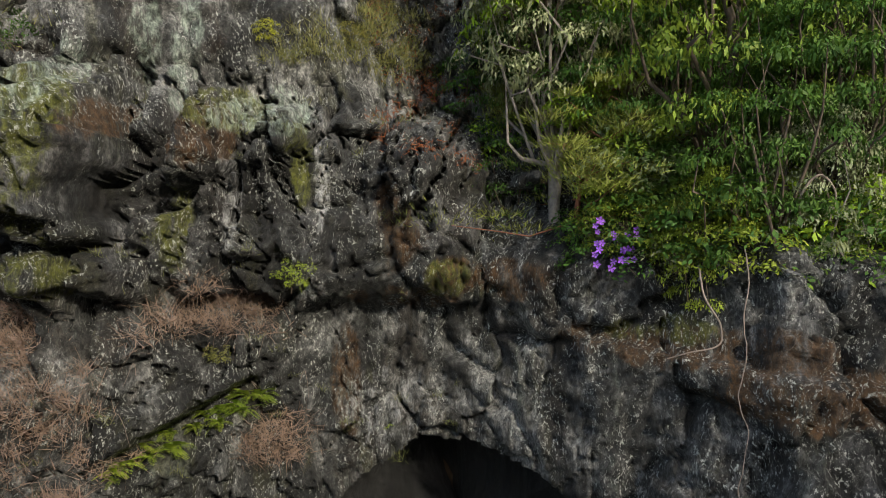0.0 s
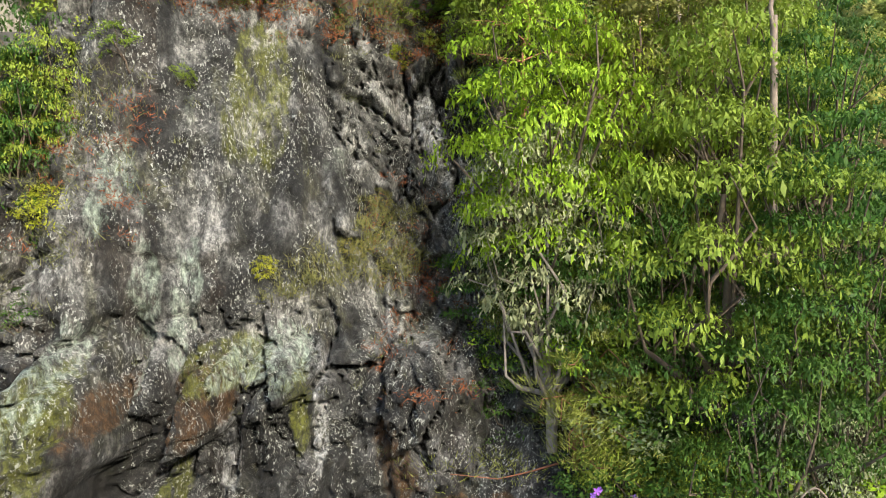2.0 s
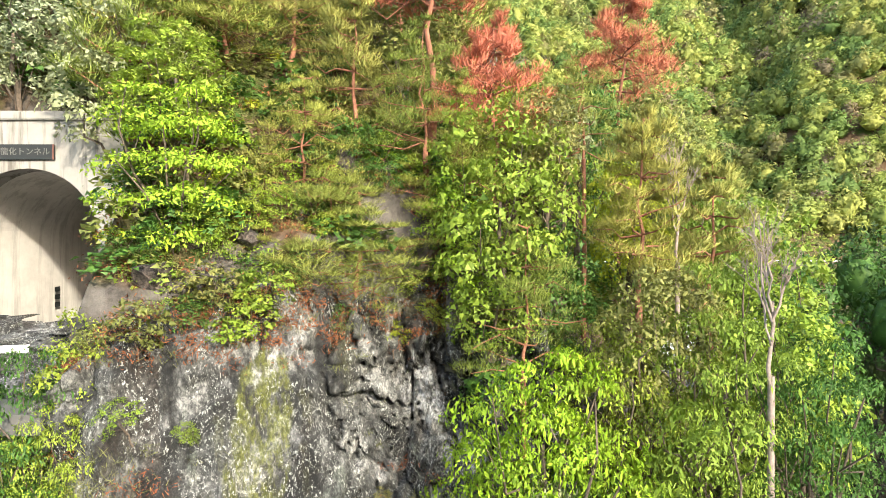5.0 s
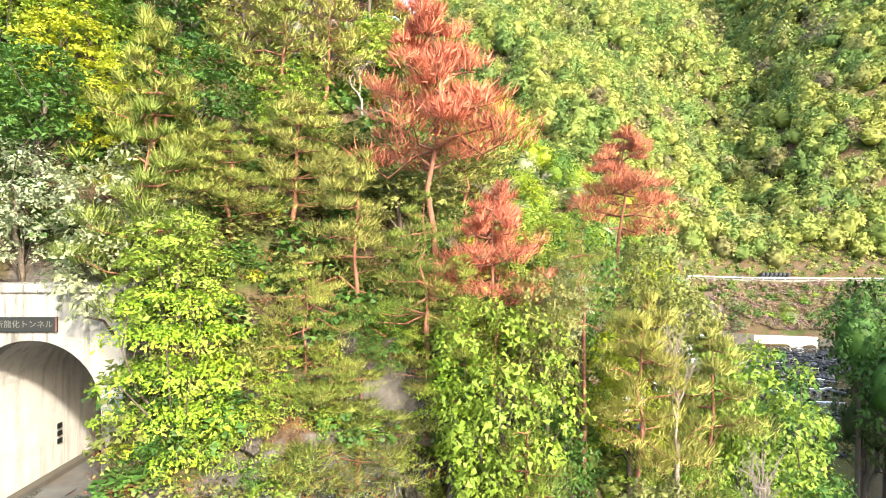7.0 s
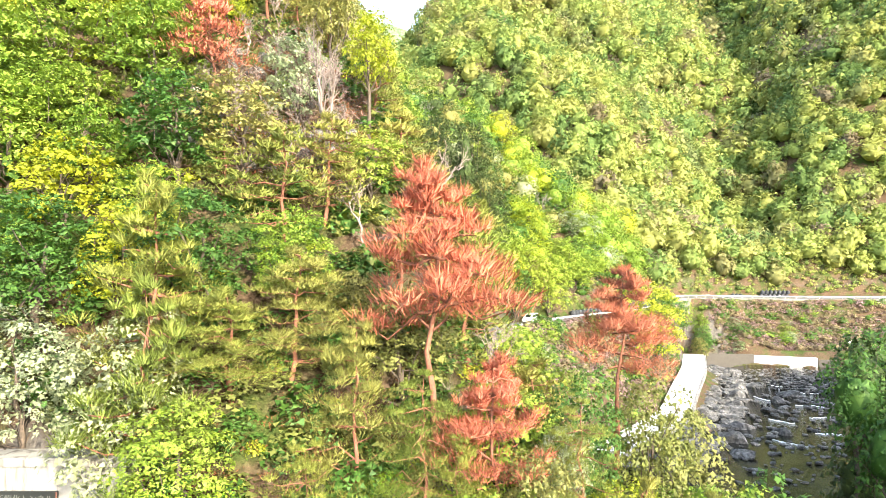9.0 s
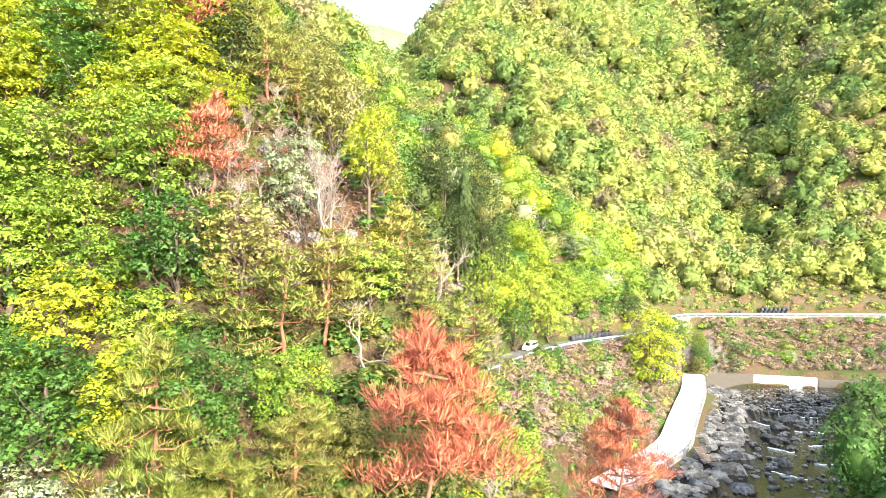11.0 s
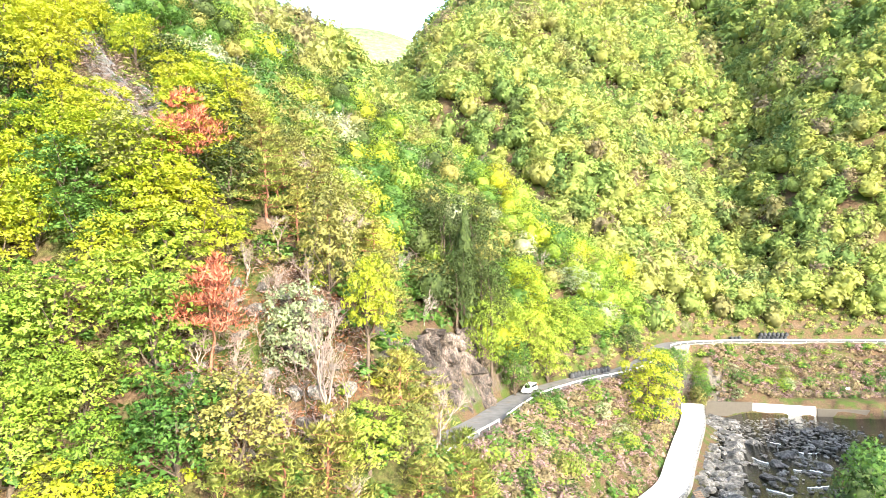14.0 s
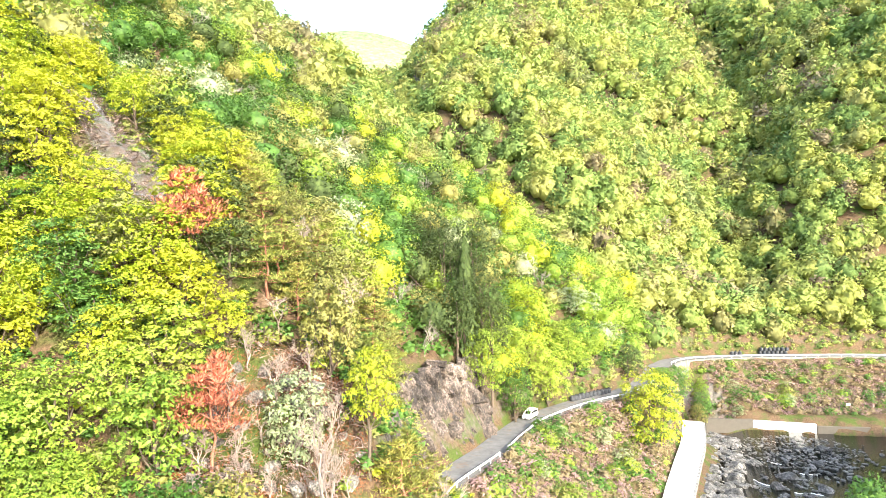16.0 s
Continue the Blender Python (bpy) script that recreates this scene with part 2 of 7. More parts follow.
def ground_material():
    """Forest floor: leaf litter, grass and moss, bare rock where it is steep."""
    n = Nodes("forest_floor", 0.95)
    n.bsdf.inputs["Specular IOR Level"].default_value = 0.08
    litter = n.ramp(n.noise(3.0, 8.0, 0.75), (0.3, (0.03, 0.02, 0.012)), (0.5, (0.095, 0.062, 0.038)), (0.72, (0.19, 0.135, 0.088)))
    green = n.ramp(n.noise(6.0, 5.0, 0.7), (0.3, (0.02, 0.035, 0.008)), (0.7, (0.09, 0.12, 0.03)))
    c = n.mix(n.ramp(n.noise(0.25, 5.0, 0.65), (0.46, 0.0), (0.6, 1.0)), litter, green)
    rock = n.ramp(n.noise(1.2, 8.0, 0.7), (0.3, (0.035, 0.032, 0.03)), (0.7, (0.19, 0.17, 0.15)))
    steep = n.math("ADD", n.axis(2, n.geo.outputs["Normal"]), n.math("MULTIPLY", n.noise(1.0, 4.0), 0.25))
    c = n.mix(n.ramp(steep, (0.52, 1.0), (0.66, 0.0)), c, rock)
    n.color(c)
    n.bump(n.noise(5.0, 8.0, 0.75), 0.8, 0.15)
    return n.mat


M_GROUND = ground_material()
M_CLIFF = rock_material("cliff_rock", (0.006, 0.006, 0.006), (0.068, 0.07, 0.068), (0.26, 0.263, 0.258), 1.0, 0.25, 0.9, 1.0, 0.6, True)
# near black: the shade inside the shallow cave is put into this colour
M_CAVE_SHADE = rock_material("shade_black_cave_rock", (0.003, 0.003, 0.003), (0.008, 0.008, 0.008), (0.02, 0.02, 0.02), 0.0, 0.0, 0.3, 1.0, 0.6)
M_CUT = rock_material("cut_rock", (0.025, 0.02, 0.018), (0.1, 0.078, 0.066), (0.19, 0.155, 0.135), 0.15, 0.1, 0.4, 0.35)
M_OUTCROP = rock_material("pale_outcrop_rock", (0.06, 0.052, 0.045), (0.2, 0.185, 0.165), (0.36, 0.34, 0.31), 0.3, 0.2, 0.4, 0.6)
M_STONE = rock_material("river_stone", (0.035, 0.034, 0.032), (0.1, 0.096, 0.09), (0.22, 0.21, 0.2), 0.3, 0.15, 0.2, 0.6, 0.3)
M_BARK = plain_material("bark", (0.1, 0.075, 0.055), 0.9, 0, 0.45, 9.0, 0.7)
M_RED_BARK = plain_material("red_pine_bark", (0.24, 0.1, 0.06), 0.9, 0, 0.4, 9.0, 0.7)
M_GREY_BARK = plain_material("grey_bark", (0.24, 0.21, 0.185), 0.85, 0, 0.35, 9.0, 0.5)
M_TWIG = plain_material("pale_twig", (0.26, 0.205, 0.175), 0.85, 0, 0.3, 9.0, 0.3)
M_YELLOW = leaf_material("yellow_green_leaf", (0.19, 0.26, 0.008), (0.35, 0.46, 0.012), (0.5, 0.6, 0.022))
M_LIME = leaf_material("lime_green_leaf", (0.095, 0.165, 0.01), (0.185, 0.325, 0.017), (0.29, 0.43, 0.032))
M_SPRING = leaf_material("spring_green_leaf", (0.13, 0.23, 0.012), (0.26, 0.41, 0.022), (0.38, 0.52, 0.045))
M_FRESH = leaf_material("fresh_leaf", (0.16, 0.3, 0.008), (0.3, 0.5, 0.012), (0.43, 0.62, 0.025))
M_MAPLE = leaf_material("maple_leaf", (0.15, 0.3, 0.01), (0.29, 0.52, 0.015), (0.42, 0.62, 0.03))
M_GREEN = leaf_material("mid_green_leaf", (0.025, 0.085, 0.006), (0.066, 0.175, 0.011), (0.14, 0.275, 0.022))
M_DARK = leaf_material("dark_evergreen_leaf", (0.02, 0.045, 0.004), (0.055, 0.1, 0.01), (0.11, 0.17, 0.018), 0.75, 0.25)
M_OLIVE = leaf_material("olive_leaf", (0.11, 0.13, 0.018), (0.22, 0.26, 0.036), (0.33, 0.36, 0.06))
M_SILVER = leaf_material("silver_leaf", (0.17, 0.24, 0.06), (0.29, 0.39, 0.115), (0.43, 0.54, 0.2))
M_NEEDLE = leaf_material("pine_needle", (0.11, 0.16, 0.012), (0.23, 0.31, 0.028), (0.35, 0.43, 0.055), 0.6, 0.28)
M_RUST = leaf_material("dead_pine_needle", (0.32, 0.11, 0.028), (0.5, 0.19, 0.06), (0.62, 0.29, 0.1), 0.8, 0.25)
M_DRY = leaf_material("dry_grass", (0.17, 0.13, 0.05), (0.29, 0.235, 0.1), (0.4, 0.33, 0.17), 0.9, 0.3)
M_LITTER = leaf_material("red_leaf_litter", (0.1, 0.038, 0.007), (0.19, 0.078, 0.014), (0.3, 0.145, 0.032), 0.9, 0.1)
M_BRUSH = leaf_material("dry_brush_twig", (0.13, 0.1, 0.05), (0.26, 0.2, 0.1), (0.38, 0.3, 0.17), 0.9, 0.2)
M_BRUSH_GREEN = leaf_material("olive_brush", (0.1, 0.1, 0.03), (0.19, 0.19, 0.055), (0.29, 0.28, 0.09), 0.9, 0.3)
M_GRASS = leaf_material("green_grass", (0.06, 0.09, 0.015), (0.15, 0.19, 0.03), (0.28, 0.3, 0.06), 0.8, 0.3)
M_PURPLE = leaf_material("azalea_petal", (0.3, 0.1, 0.42), (0.45, 0.2, 0.6), (0.62, 0.36, 0.74), 0.6, 0.4)
M_FERN = leaf_material("fern_frond", (0.09, 0.17, 0.01), (0.2, 0.32, 0.02), (0.36, 0.42, 0.04))
M_SOFT = leaf_material("soft_pine_needle", (0.14, 0.17, 0.016), (0.26, 0.31, 0.034), (0.37, 0.41, 0.06), 0.6, 0.25)


def concrete_material(name, c, stain=0.5):
    n = Nodes(name, 0.85)
    base = n.ramp(n.noise(1.3, 8.0, 0.7), (0.3, tuple(v * 0.75 for v in c)), (0.7, c))
    runs = n.noise(1.0, 6.0, 0.65, n.scaled(2.2, 2.2, 0.18), 0.3)
    base = n.mix(n.math("MULTIPLY", n.ramp(runs, (0.5, 0.0), (0.62, 1.0)), stain), base, (0.09, 0.08, 0.065))
    n.color(base)
    n.bump(n.noise(14.0, 6.0, 0.7), 0.3, 0.03)
    return n.mat


def asphalt_material():
    n = Nodes("asphalt", 0.9)
    c = n.ramp(n.noise(0.5, 6.0, 0.7), (0.35, (0.08, 0.078, 0.075)), (0.65, (0.14, 0.137, 0.132)))
    n.color(n.mix(n.ramp(n.noise(0.35, 5.0, 0.7), (0.55, 0.0), (0.66, 0.7)), c, (0.13, 0.09, 0.06)))
    n.bump(n.noise(30.0, 4.0), 0.4, 0.01)
    return n.mat


def water_material():
    n = Nodes("river_water", 0.08)
    n.color(n.ramp(n.noise(0.12, 5.0, 0.65), (0.35, (0.012, 0.012, 0.008)), (0.7, (0.045, 0.04, 0.025))))
    n.bsdf.inputs["Specular IOR Level"].default_value = 0.5
    n.bump(n.noise(1.0, 5.0, 0.65, n.scaled(1.6, 0.7, 1.0)), 0.5, 0.2)
    return n.mat


def masonry_material():
    n = Nodes("masonry", 0.9)
    v = n.tree.nodes.new("ShaderNodeTexVoronoi")
    v.inputs["Scale"].default_value = 1.8
    n.link(n.coord, v.inputs["Vector"])
    n.color(n.ramp(n.axis(0, v.outputs["Color"]), (0.0, (0.1, 0.1, 0.095)), (1.0, (0.34, 0.33, 0.31))))
    n.bump(v.outputs["Distance"], 0.7, 0.1)
    return n.mat


M_CONC = concrete_material("weathered_concrete", (0.3, 0.288, 0.262), 0.9)
M_PALE = concrete_material("pale_concrete", (0.72, 0.7, 0.66), 0.12)
M_LINING = concrete_material("tunnel_concrete", (0.6, 0.575, 0.53), 0.3)
M_BUTTRESS = concrete_material("retaining_concrete", (0.22, 0.205, 0.175), 0.8)
M_WALL = concrete_material("grey_wall_concrete", (0.1, 0.088, 0.072), 0.8)
M_ASPHALT, M_WATER, M_MASONRY = asphalt_material(), water_material(), masonry_material()
M_RAIL = plain_material("white_rail_paint", (0.74, 0.74, 0.72), 0.45, 0.0, 0.12, 3.0, 0.1)
M_BAG = plain_material("black_bag_cloth", (0.03, 0.033, 0.04), 0.6, 0, 0.35, 2.5, 0.6)
M_WOOD = plain_material("weathered_wood", (0.2, 0.13, 0.085), 0.85, 0, 0.4, 5.0, 0.5)
M_STAIN = plain_material("stained_stone", (0.42, 0.33, 0.29), 0.9, 0, 0.5, 3.0, 0.5)
M_SIGN = plain_material("dark_sign_stone", (0.012, 0.014, 0.013), 0.5, 0, 0.3, 8.0, 0.2)
M_LETTER = plain_material("pale_letter", (0.11, 0.11, 0.1), 0.7, 0, 0.2, 8.0, 0.1)
M_RUSTY = plain_material("rusty_edge", (0.12, 0.05, 0.035), 0.8, 0, 0.3, 8.0, 0.2)
M_PAINT = plain_material("white_car_paint", (0.78, 0.78, 0.77), 0.25, 0, 0.03, 1.0, 0.0)
M_GLASS = plain_material("dark_car_glass", (0.015, 0.018, 0.02), 0.05, 0, 0.1, 1.0, 0.0)
M_TYRE = plain_material("tyre_rubber", (0.02, 0.02, 0.02), 0.8, 0, 0.2, 5.0, 0.2)
M_STEEL = plain_material("steel", (0.45, 0.45, 0.45), 0.35, 0.9, 0.1, 5.0, 0.1)
M_LAMP = plain_material("lamp_glass", (0.55, 0.5, 0.45), 0.15, 0, 0.1, 3.0, 0.0)
M_RED_LAMP = plain_material("red_lamp_glass", (0.35, 0.02, 0.02), 0.2, 0, 0.1, 3.0, 0.0)
M_NET = plain_material("grey_net_wire", (0.2, 0.215, 0.24), 0.7, 0.0, 0.2, 3.0, 0.1)
M_FOAM = plain_material("white_water_foam", (0.75, 0.77, 0.76), 0.6, 0, 0.1, 4.0, 0.4)


def distant_hazed_material():
    n = Nodes("distant_woods_hazed", 0.9)
    # greens paled so the colour carries the haze over the distant hill
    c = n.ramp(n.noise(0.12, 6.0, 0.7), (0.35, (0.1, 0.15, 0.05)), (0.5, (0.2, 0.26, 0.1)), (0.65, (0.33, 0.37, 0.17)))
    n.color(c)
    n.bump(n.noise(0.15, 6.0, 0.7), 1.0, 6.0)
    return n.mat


M_DISTANT_HAZED = distant_hazed_material()

# ---- the lie of the land ----
ROAD = np.array([(-2, 86, 19.6), (0, 91, 19.5), (7.5, 105, 18.9), (13, 118, 18.1), (19.5, 131, 17.3), (32, 145, 16.9), (46, 156, 16.8), (57, 171, 16.9), (66, 188, 17.0),
                 (78, 200, 16.6), (100, 209.5, 15.6), (125, 212.5, 15.2), (150, 212, 15.2), (190, 207, 15.2), (260, 190, 15.2)], float)
RIVER = np.array([(-6, -90), (0, -40), (2, 0), (10, 38), (27, 66), (50, 95), (72, 130), (92, 156), (115, 169), (160, 178), (260, 172)], float)
WATER_Z = -2.8


def smooth_line(line, steps=6):
    """Catmull-Rom through the corners."""
    p = np.vstack([2 * line[0] - line[1], line, 2 * line[-1] - line[-2]])
    t = np.linspace(0, 1, steps, endpoint=False)[:, None]
    out = [0.5 * (2 * p[i] + (p[i + 1] - p[i - 1]) * t + (2 * p[i - 1] - 5 * p[i] + 4 * p[i + 1] - p[i + 2]) * t ** 2 + (3 * p[i] - p[i - 1] - 3 * p[i + 1] + p[i + 2]) * t ** 3)
           for i in range(1, len(p) - 2)]
    return np.vstack([*out, line[-1:]])


APRON = np.array([(27, 104, -0.9), (33, 110, -0.7), (40, 117.5, -0.4), (47, 126, -0.2), (53, 138, 0.0), (60, 152, 0.3), (67.5, 167, 0.6), (75, 185.5, 0.9)], float)
ROAD_S, RIVER_S, APRON_S = smooth_line(ROAD), smooth_line(RIVER), smooth_line(APRON)


def off_line(x, y, line):
    """Signed distance from a line in plan (left of its way is positive), and the height of the line there."""
    x, y = np.asarray(x, float), np.asarray(y, float)
    best, signed, level = np.full(x.shape, 1e9), np.zeros(x.shape), np.zeros(x.shape)
    for a, b in zip(line[:-1], line[1:]):
        d = b[:2] - a[:2]
        t = np.clip(((x - a[0]) * d[0] + (y - a[1]) * d[1]) / (d @ d), 0, 1)
        ex, ey = x - a[0] - t * d[0], y - a[1] - t * d[1]
        r = np.hypot(ex, ey)
        near = r < best
        best = np.where(near, r, best)
        signed = np.where(near, np.where(d[0] * ey - d[1] * ex > 0, r, -r), signed)
        if len(a) > 2:
            level = np.where(near, a[2] + t * (b[2] - a[2]), level)
    return signed, level


def cliff_y(x, z):
    """How far back the rock face by the river stands at x and height z."""
    x, z = np.asarray(x, float), np.asarray(z, float)
    bay = 16 - np.minimum(0.075 * (x + 1.2) ** 2, np.where(x < 0, 3.3, 4.3))
    y = bay + 0.75 * sstep(6.2, 5.0, z) * sstep(-6.5, -3.5, x) * sstep(3, 0, x) - 0.9 * sstep(5.4, 6.4, z) * sstep(11, 9, z) * sstep(2, -1, x)
    y = y + 0.3 * np.maximum(0, z - 10) + 2.2 * np.exp(-((x + 0.6) / 1.7) ** 2) * sstep(9, 12, z)
    y = y + 1.7 * sstep(6.3, 8.3, z) * sstep(-0.6, 1.4, x)
    return y + 0.5 * sstep(3, 0, z) * np.exp(-((x - 0.6) / 3.5) ** 2)


def cliff_top(x):
    return 20.2 - 13.4 * sstep(3.0, 4.6, np.asarray(x, float)) - 2.6 * sstep(-8, -10, np.asarray(x, float))


def brink(x):
    """The line along which the ground begins behind the face."""
    x = np.asarray(x, float)
    w = sstep(-0.4, 3.4, x)
    return cliff_y(x, 20.0 + 0 * x) * (1 - w) + cliff_y(x, 6.6 + 0 * x) * w + 0.25


def hill_near(x, y):
    """The spur above the river, through which the tunnel goes."""
    z = 1.5 - 0.5 * x + 0.95 * y - 0.02 * np.maximum(0, y - 40) ** 2
    z = z - 0.7 * np.maximum(0, x - (4 - 0.45 * (y - 20))) - 1.2 * np.maximum(0, x - (8 - 0.4 * (y - 20)))
    z = z - 5.6 * sstep(-0.4, 3.0, x) * sstep(22.5, 17, y)
    z = z - 1.2 * np.maximum(0, y - (52 - 0.5 * x)) - 1.7 * np.maximum(0, x + 0.1 * y + 0.5) * sstep(36, 46, y)
    return z + 1.3 * fbm(x * 0.16, y * 0.16, 0.0, 4, 3)


def hill_far(x, y):
    """Road shelf, cut, and the slopes above and below it."""
    s, level = off_line(x, y, ROAD_S)
    d = np.maximum(s - 3.2, 0)
    up = level + 15 * (1 - np.exp(-d / 15)) + 0.95 * d - 0.0011 * d ** 2 + 0.5 * np.maximum(0, d - 230) * sstep(-30, 60, x) - 10 * sstep(45, 90, d) * sstep(60, 20, x) * sstep(300, 230, y)
    up = up - 15 * sstep(100, 190, d) * sstep(10, -40, x) - 9 * sstep(170, 300, d)
    gully = np.array([(60, 176), (40, 208), (8, 240), (-25, 300), (-48, 400), (-74, 560)], float)
    g, _ = off_line(x, y, gully)
    up = up - (30 + 16 * sstep(280, 400, y)) * np.exp(-(g / (22 + 20 * sstep(280, 420, y))) ** 2) * sstep(5, 60, d)
    gully2 = np.array([(104, 214), (112, 238), (132, 282), (156, 330), (178, 400), (200, 500)], float)
    g, _ = off_line(x, y, gully2)
    up = up - 28 * np.exp(-(g / 28) ** 2) * sstep(3, 30, d) + 0.4 * np.clip(-g - 12, 0, 90) * sstep(10, 60, d)
    up = up + (12 * fbm(x * 0.016, y * 0.018, 0.0, 4, 9)) * sstep(15, 70, d)
    b = np.maximum(-s - 3.4, 0)
    down = level - 11 * sstep(0, 9, b) - 6.5 * sstep(10, 19, b) + 0.7 * fbm(x * 0.3, y * 0.3, 0, 3, 4) * sstep(0, 4, b)
    z = np.where(s > 0, up, down)
    return np.where(np.abs(s) < 3.3, level - 0.25, z)


def land(x, y):
    """Height of the ground."""
    x, y = np.asarray(x, float), np.asarray(y, float)
    r, _ = off_line(x, y, RIVER_S)
    bed = WATER_Z - 1.5 + 0.5 * fbm(x * 0.25, y * 0.25, 0, 3, 6)
    far = hill_far(x, y) - 2.2 * np.maximum(0, 80 - y) - 200 * (y < 40)
    near = hill_near(x, y)
    # the shelf of the road at the tunnel mouth
    shelf = sstep(-9.3, -10.6, x) * sstep(14.5, 15.2, y) * sstep(23.4, 22.4, y)
    near = near * (1 - shelf) + 17.8 * shelf
    near = np.where((x < -10.2) & (y > 22.4), np.minimum(near, 26.2 + 1.3 * (y - 22.6)), near)
    # nothing stands out over the river in front of the face
    edge = brink(x)
    edge = np.where(x > 7, edge - 0.6 * (x - 7), edge)
    near = np.where(y < edge, np.minimum(near, -3.0 + 0 * near), near)
    right = np.maximum(-r - 15, 0)
    bank = bed + np.minimum(right * 1.1, 26 + 0.25 * right)
    opposite = bed + np.minimum(1.25 * np.maximum(-r - 12, 0), 62 + 5 * fbm(x * 0.02, y * 0.02, 0, 3, 15)) * sstep(42, 4, y)
    ledge = y - (190.4 - 0.25 * (x - 95))
    far = np.where((x > 70) & (y > 170), np.where(ledge > 0, np.maximum(far, 1.1), np.minimum(far, 1.1 + 1.6 * np.minimum(ledge, 0) + 1.5 * np.maximum(0, 82 - x))), far)
    a, level = off_line(x, y, APRON_S)
    far = np.where(np.abs(a) < 4.8, np.minimum(far, level - 0.5), far)
    far = np.where((a < -3.3) & (a > -28) & (y < 187), np.minimum(far, level - 1.2 - 0.6 * (-a - 3.3)), far)
    z = np.maximum(np.maximum(bed, np.where(r > 8, far, bed)), np.where(y < 90, near, -50))
    return np.maximum(z, np.maximum(bank, opposite))


def lines(*spans):
    out = []
    for a, b, step in spans:
        out.append(np.arange(a, b, step))
    return np.concatenate(out)


gx = np.concatenate([[-3000, -1800, -1100, -750], lines((-520, -160, 12), (-160, -40, 3.5), (-40, 22, 0.6), (22, 180, 2.2), (180, 420, 8)), [450, 560, 750, 1100, 1800, 3000]])
gy = np.concatenate([[-3000, -1500, -800, -400], lines((-260, -40, 9), (-40, 8, 4), (8, 66, 0.6), (66, 220, 2.2), (220, 420, 5), (420, 700, 12)), [760, 850, 1000, 1300, 1900, 3000]])
GX, GY = np.meshgrid(gx, gy)
GZ = land(GX, GY)
far_hill = 395 * np.exp(-((GX + 150) / 420) ** 2 - ((GY - 980) / 230) ** 2)
GZ = np.where(GY > 650, np.maximum(GZ * sstep(900, 650, GY), far_hill), GZ)
GZ = GZ + 0.3 * fbm(GX * 0.7, GY * 0.7, 0, 3, 19) * sstep(95, 60, GY) * (GZ > 3)
ground_f = grid_faces(*GX.shape)
fx, fy, fz = GX.ravel()[ground_f], GY.ravel()[ground_f], GZ.ravel()[ground_f]
at_cave = (np.abs(fx.mean(1) - 0.5) < 3.7) & (fy.mean(1) > 12) & ((fy.mean(1) < 17.4) | ((fx.mean(1) > 0.2) & (fy.mean(1) < 20.6))) & (fz.max(1) - fz.min(1) > 3) & (fz.min(1) < 1)
at_tunnel = (np.abs(fx.mean(1) + 14.7) < 2.5) & (fy.max(1) > 21.7) & (fy.min(1) < 24.2) & (fz.max(1) - fz.min(1) > 1.0) & (fz.min(1) < 24)
at_cave |= at_tunnel
ground = new("ground", mesh_np("ground", np.stack([GX, GY, GZ], -1).reshape(-1, 3), ground_f[~at_cave], M_GROUND, True))
ground.data.materials.append(M_DISTANT_HAZED)
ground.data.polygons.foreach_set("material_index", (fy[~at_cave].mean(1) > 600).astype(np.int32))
tagged(ground, "steep forest floor of brown leaf litter, moss and rock", "ground", kind="structure")


def land1(x, y):
    """Height of the ground sheet at one place, or at many."""
    x, y = np.asarray(x, float), np.asarray(y, float)
    i, j = np.clip(np.searchsorted(gy, y) - 1, 0, len(gy) - 2), np.clip(np.searchsorted(gx, x) - 1, 0, len(gx) - 2)
    u, v = (x - gx[j]) / (gx[j + 1] - gx[j]), (y - gy[i]) / (gy[i + 1] - gy[i])
    z = GZ[i, j] * (1 - u) * (1 - v) + GZ[i, j + 1] * u * (1 - v) + GZ[i + 1, j] * (1 - u) * v + GZ[i + 1, j + 1] * u * v
    return float(z) if z.ndim == 0 else z


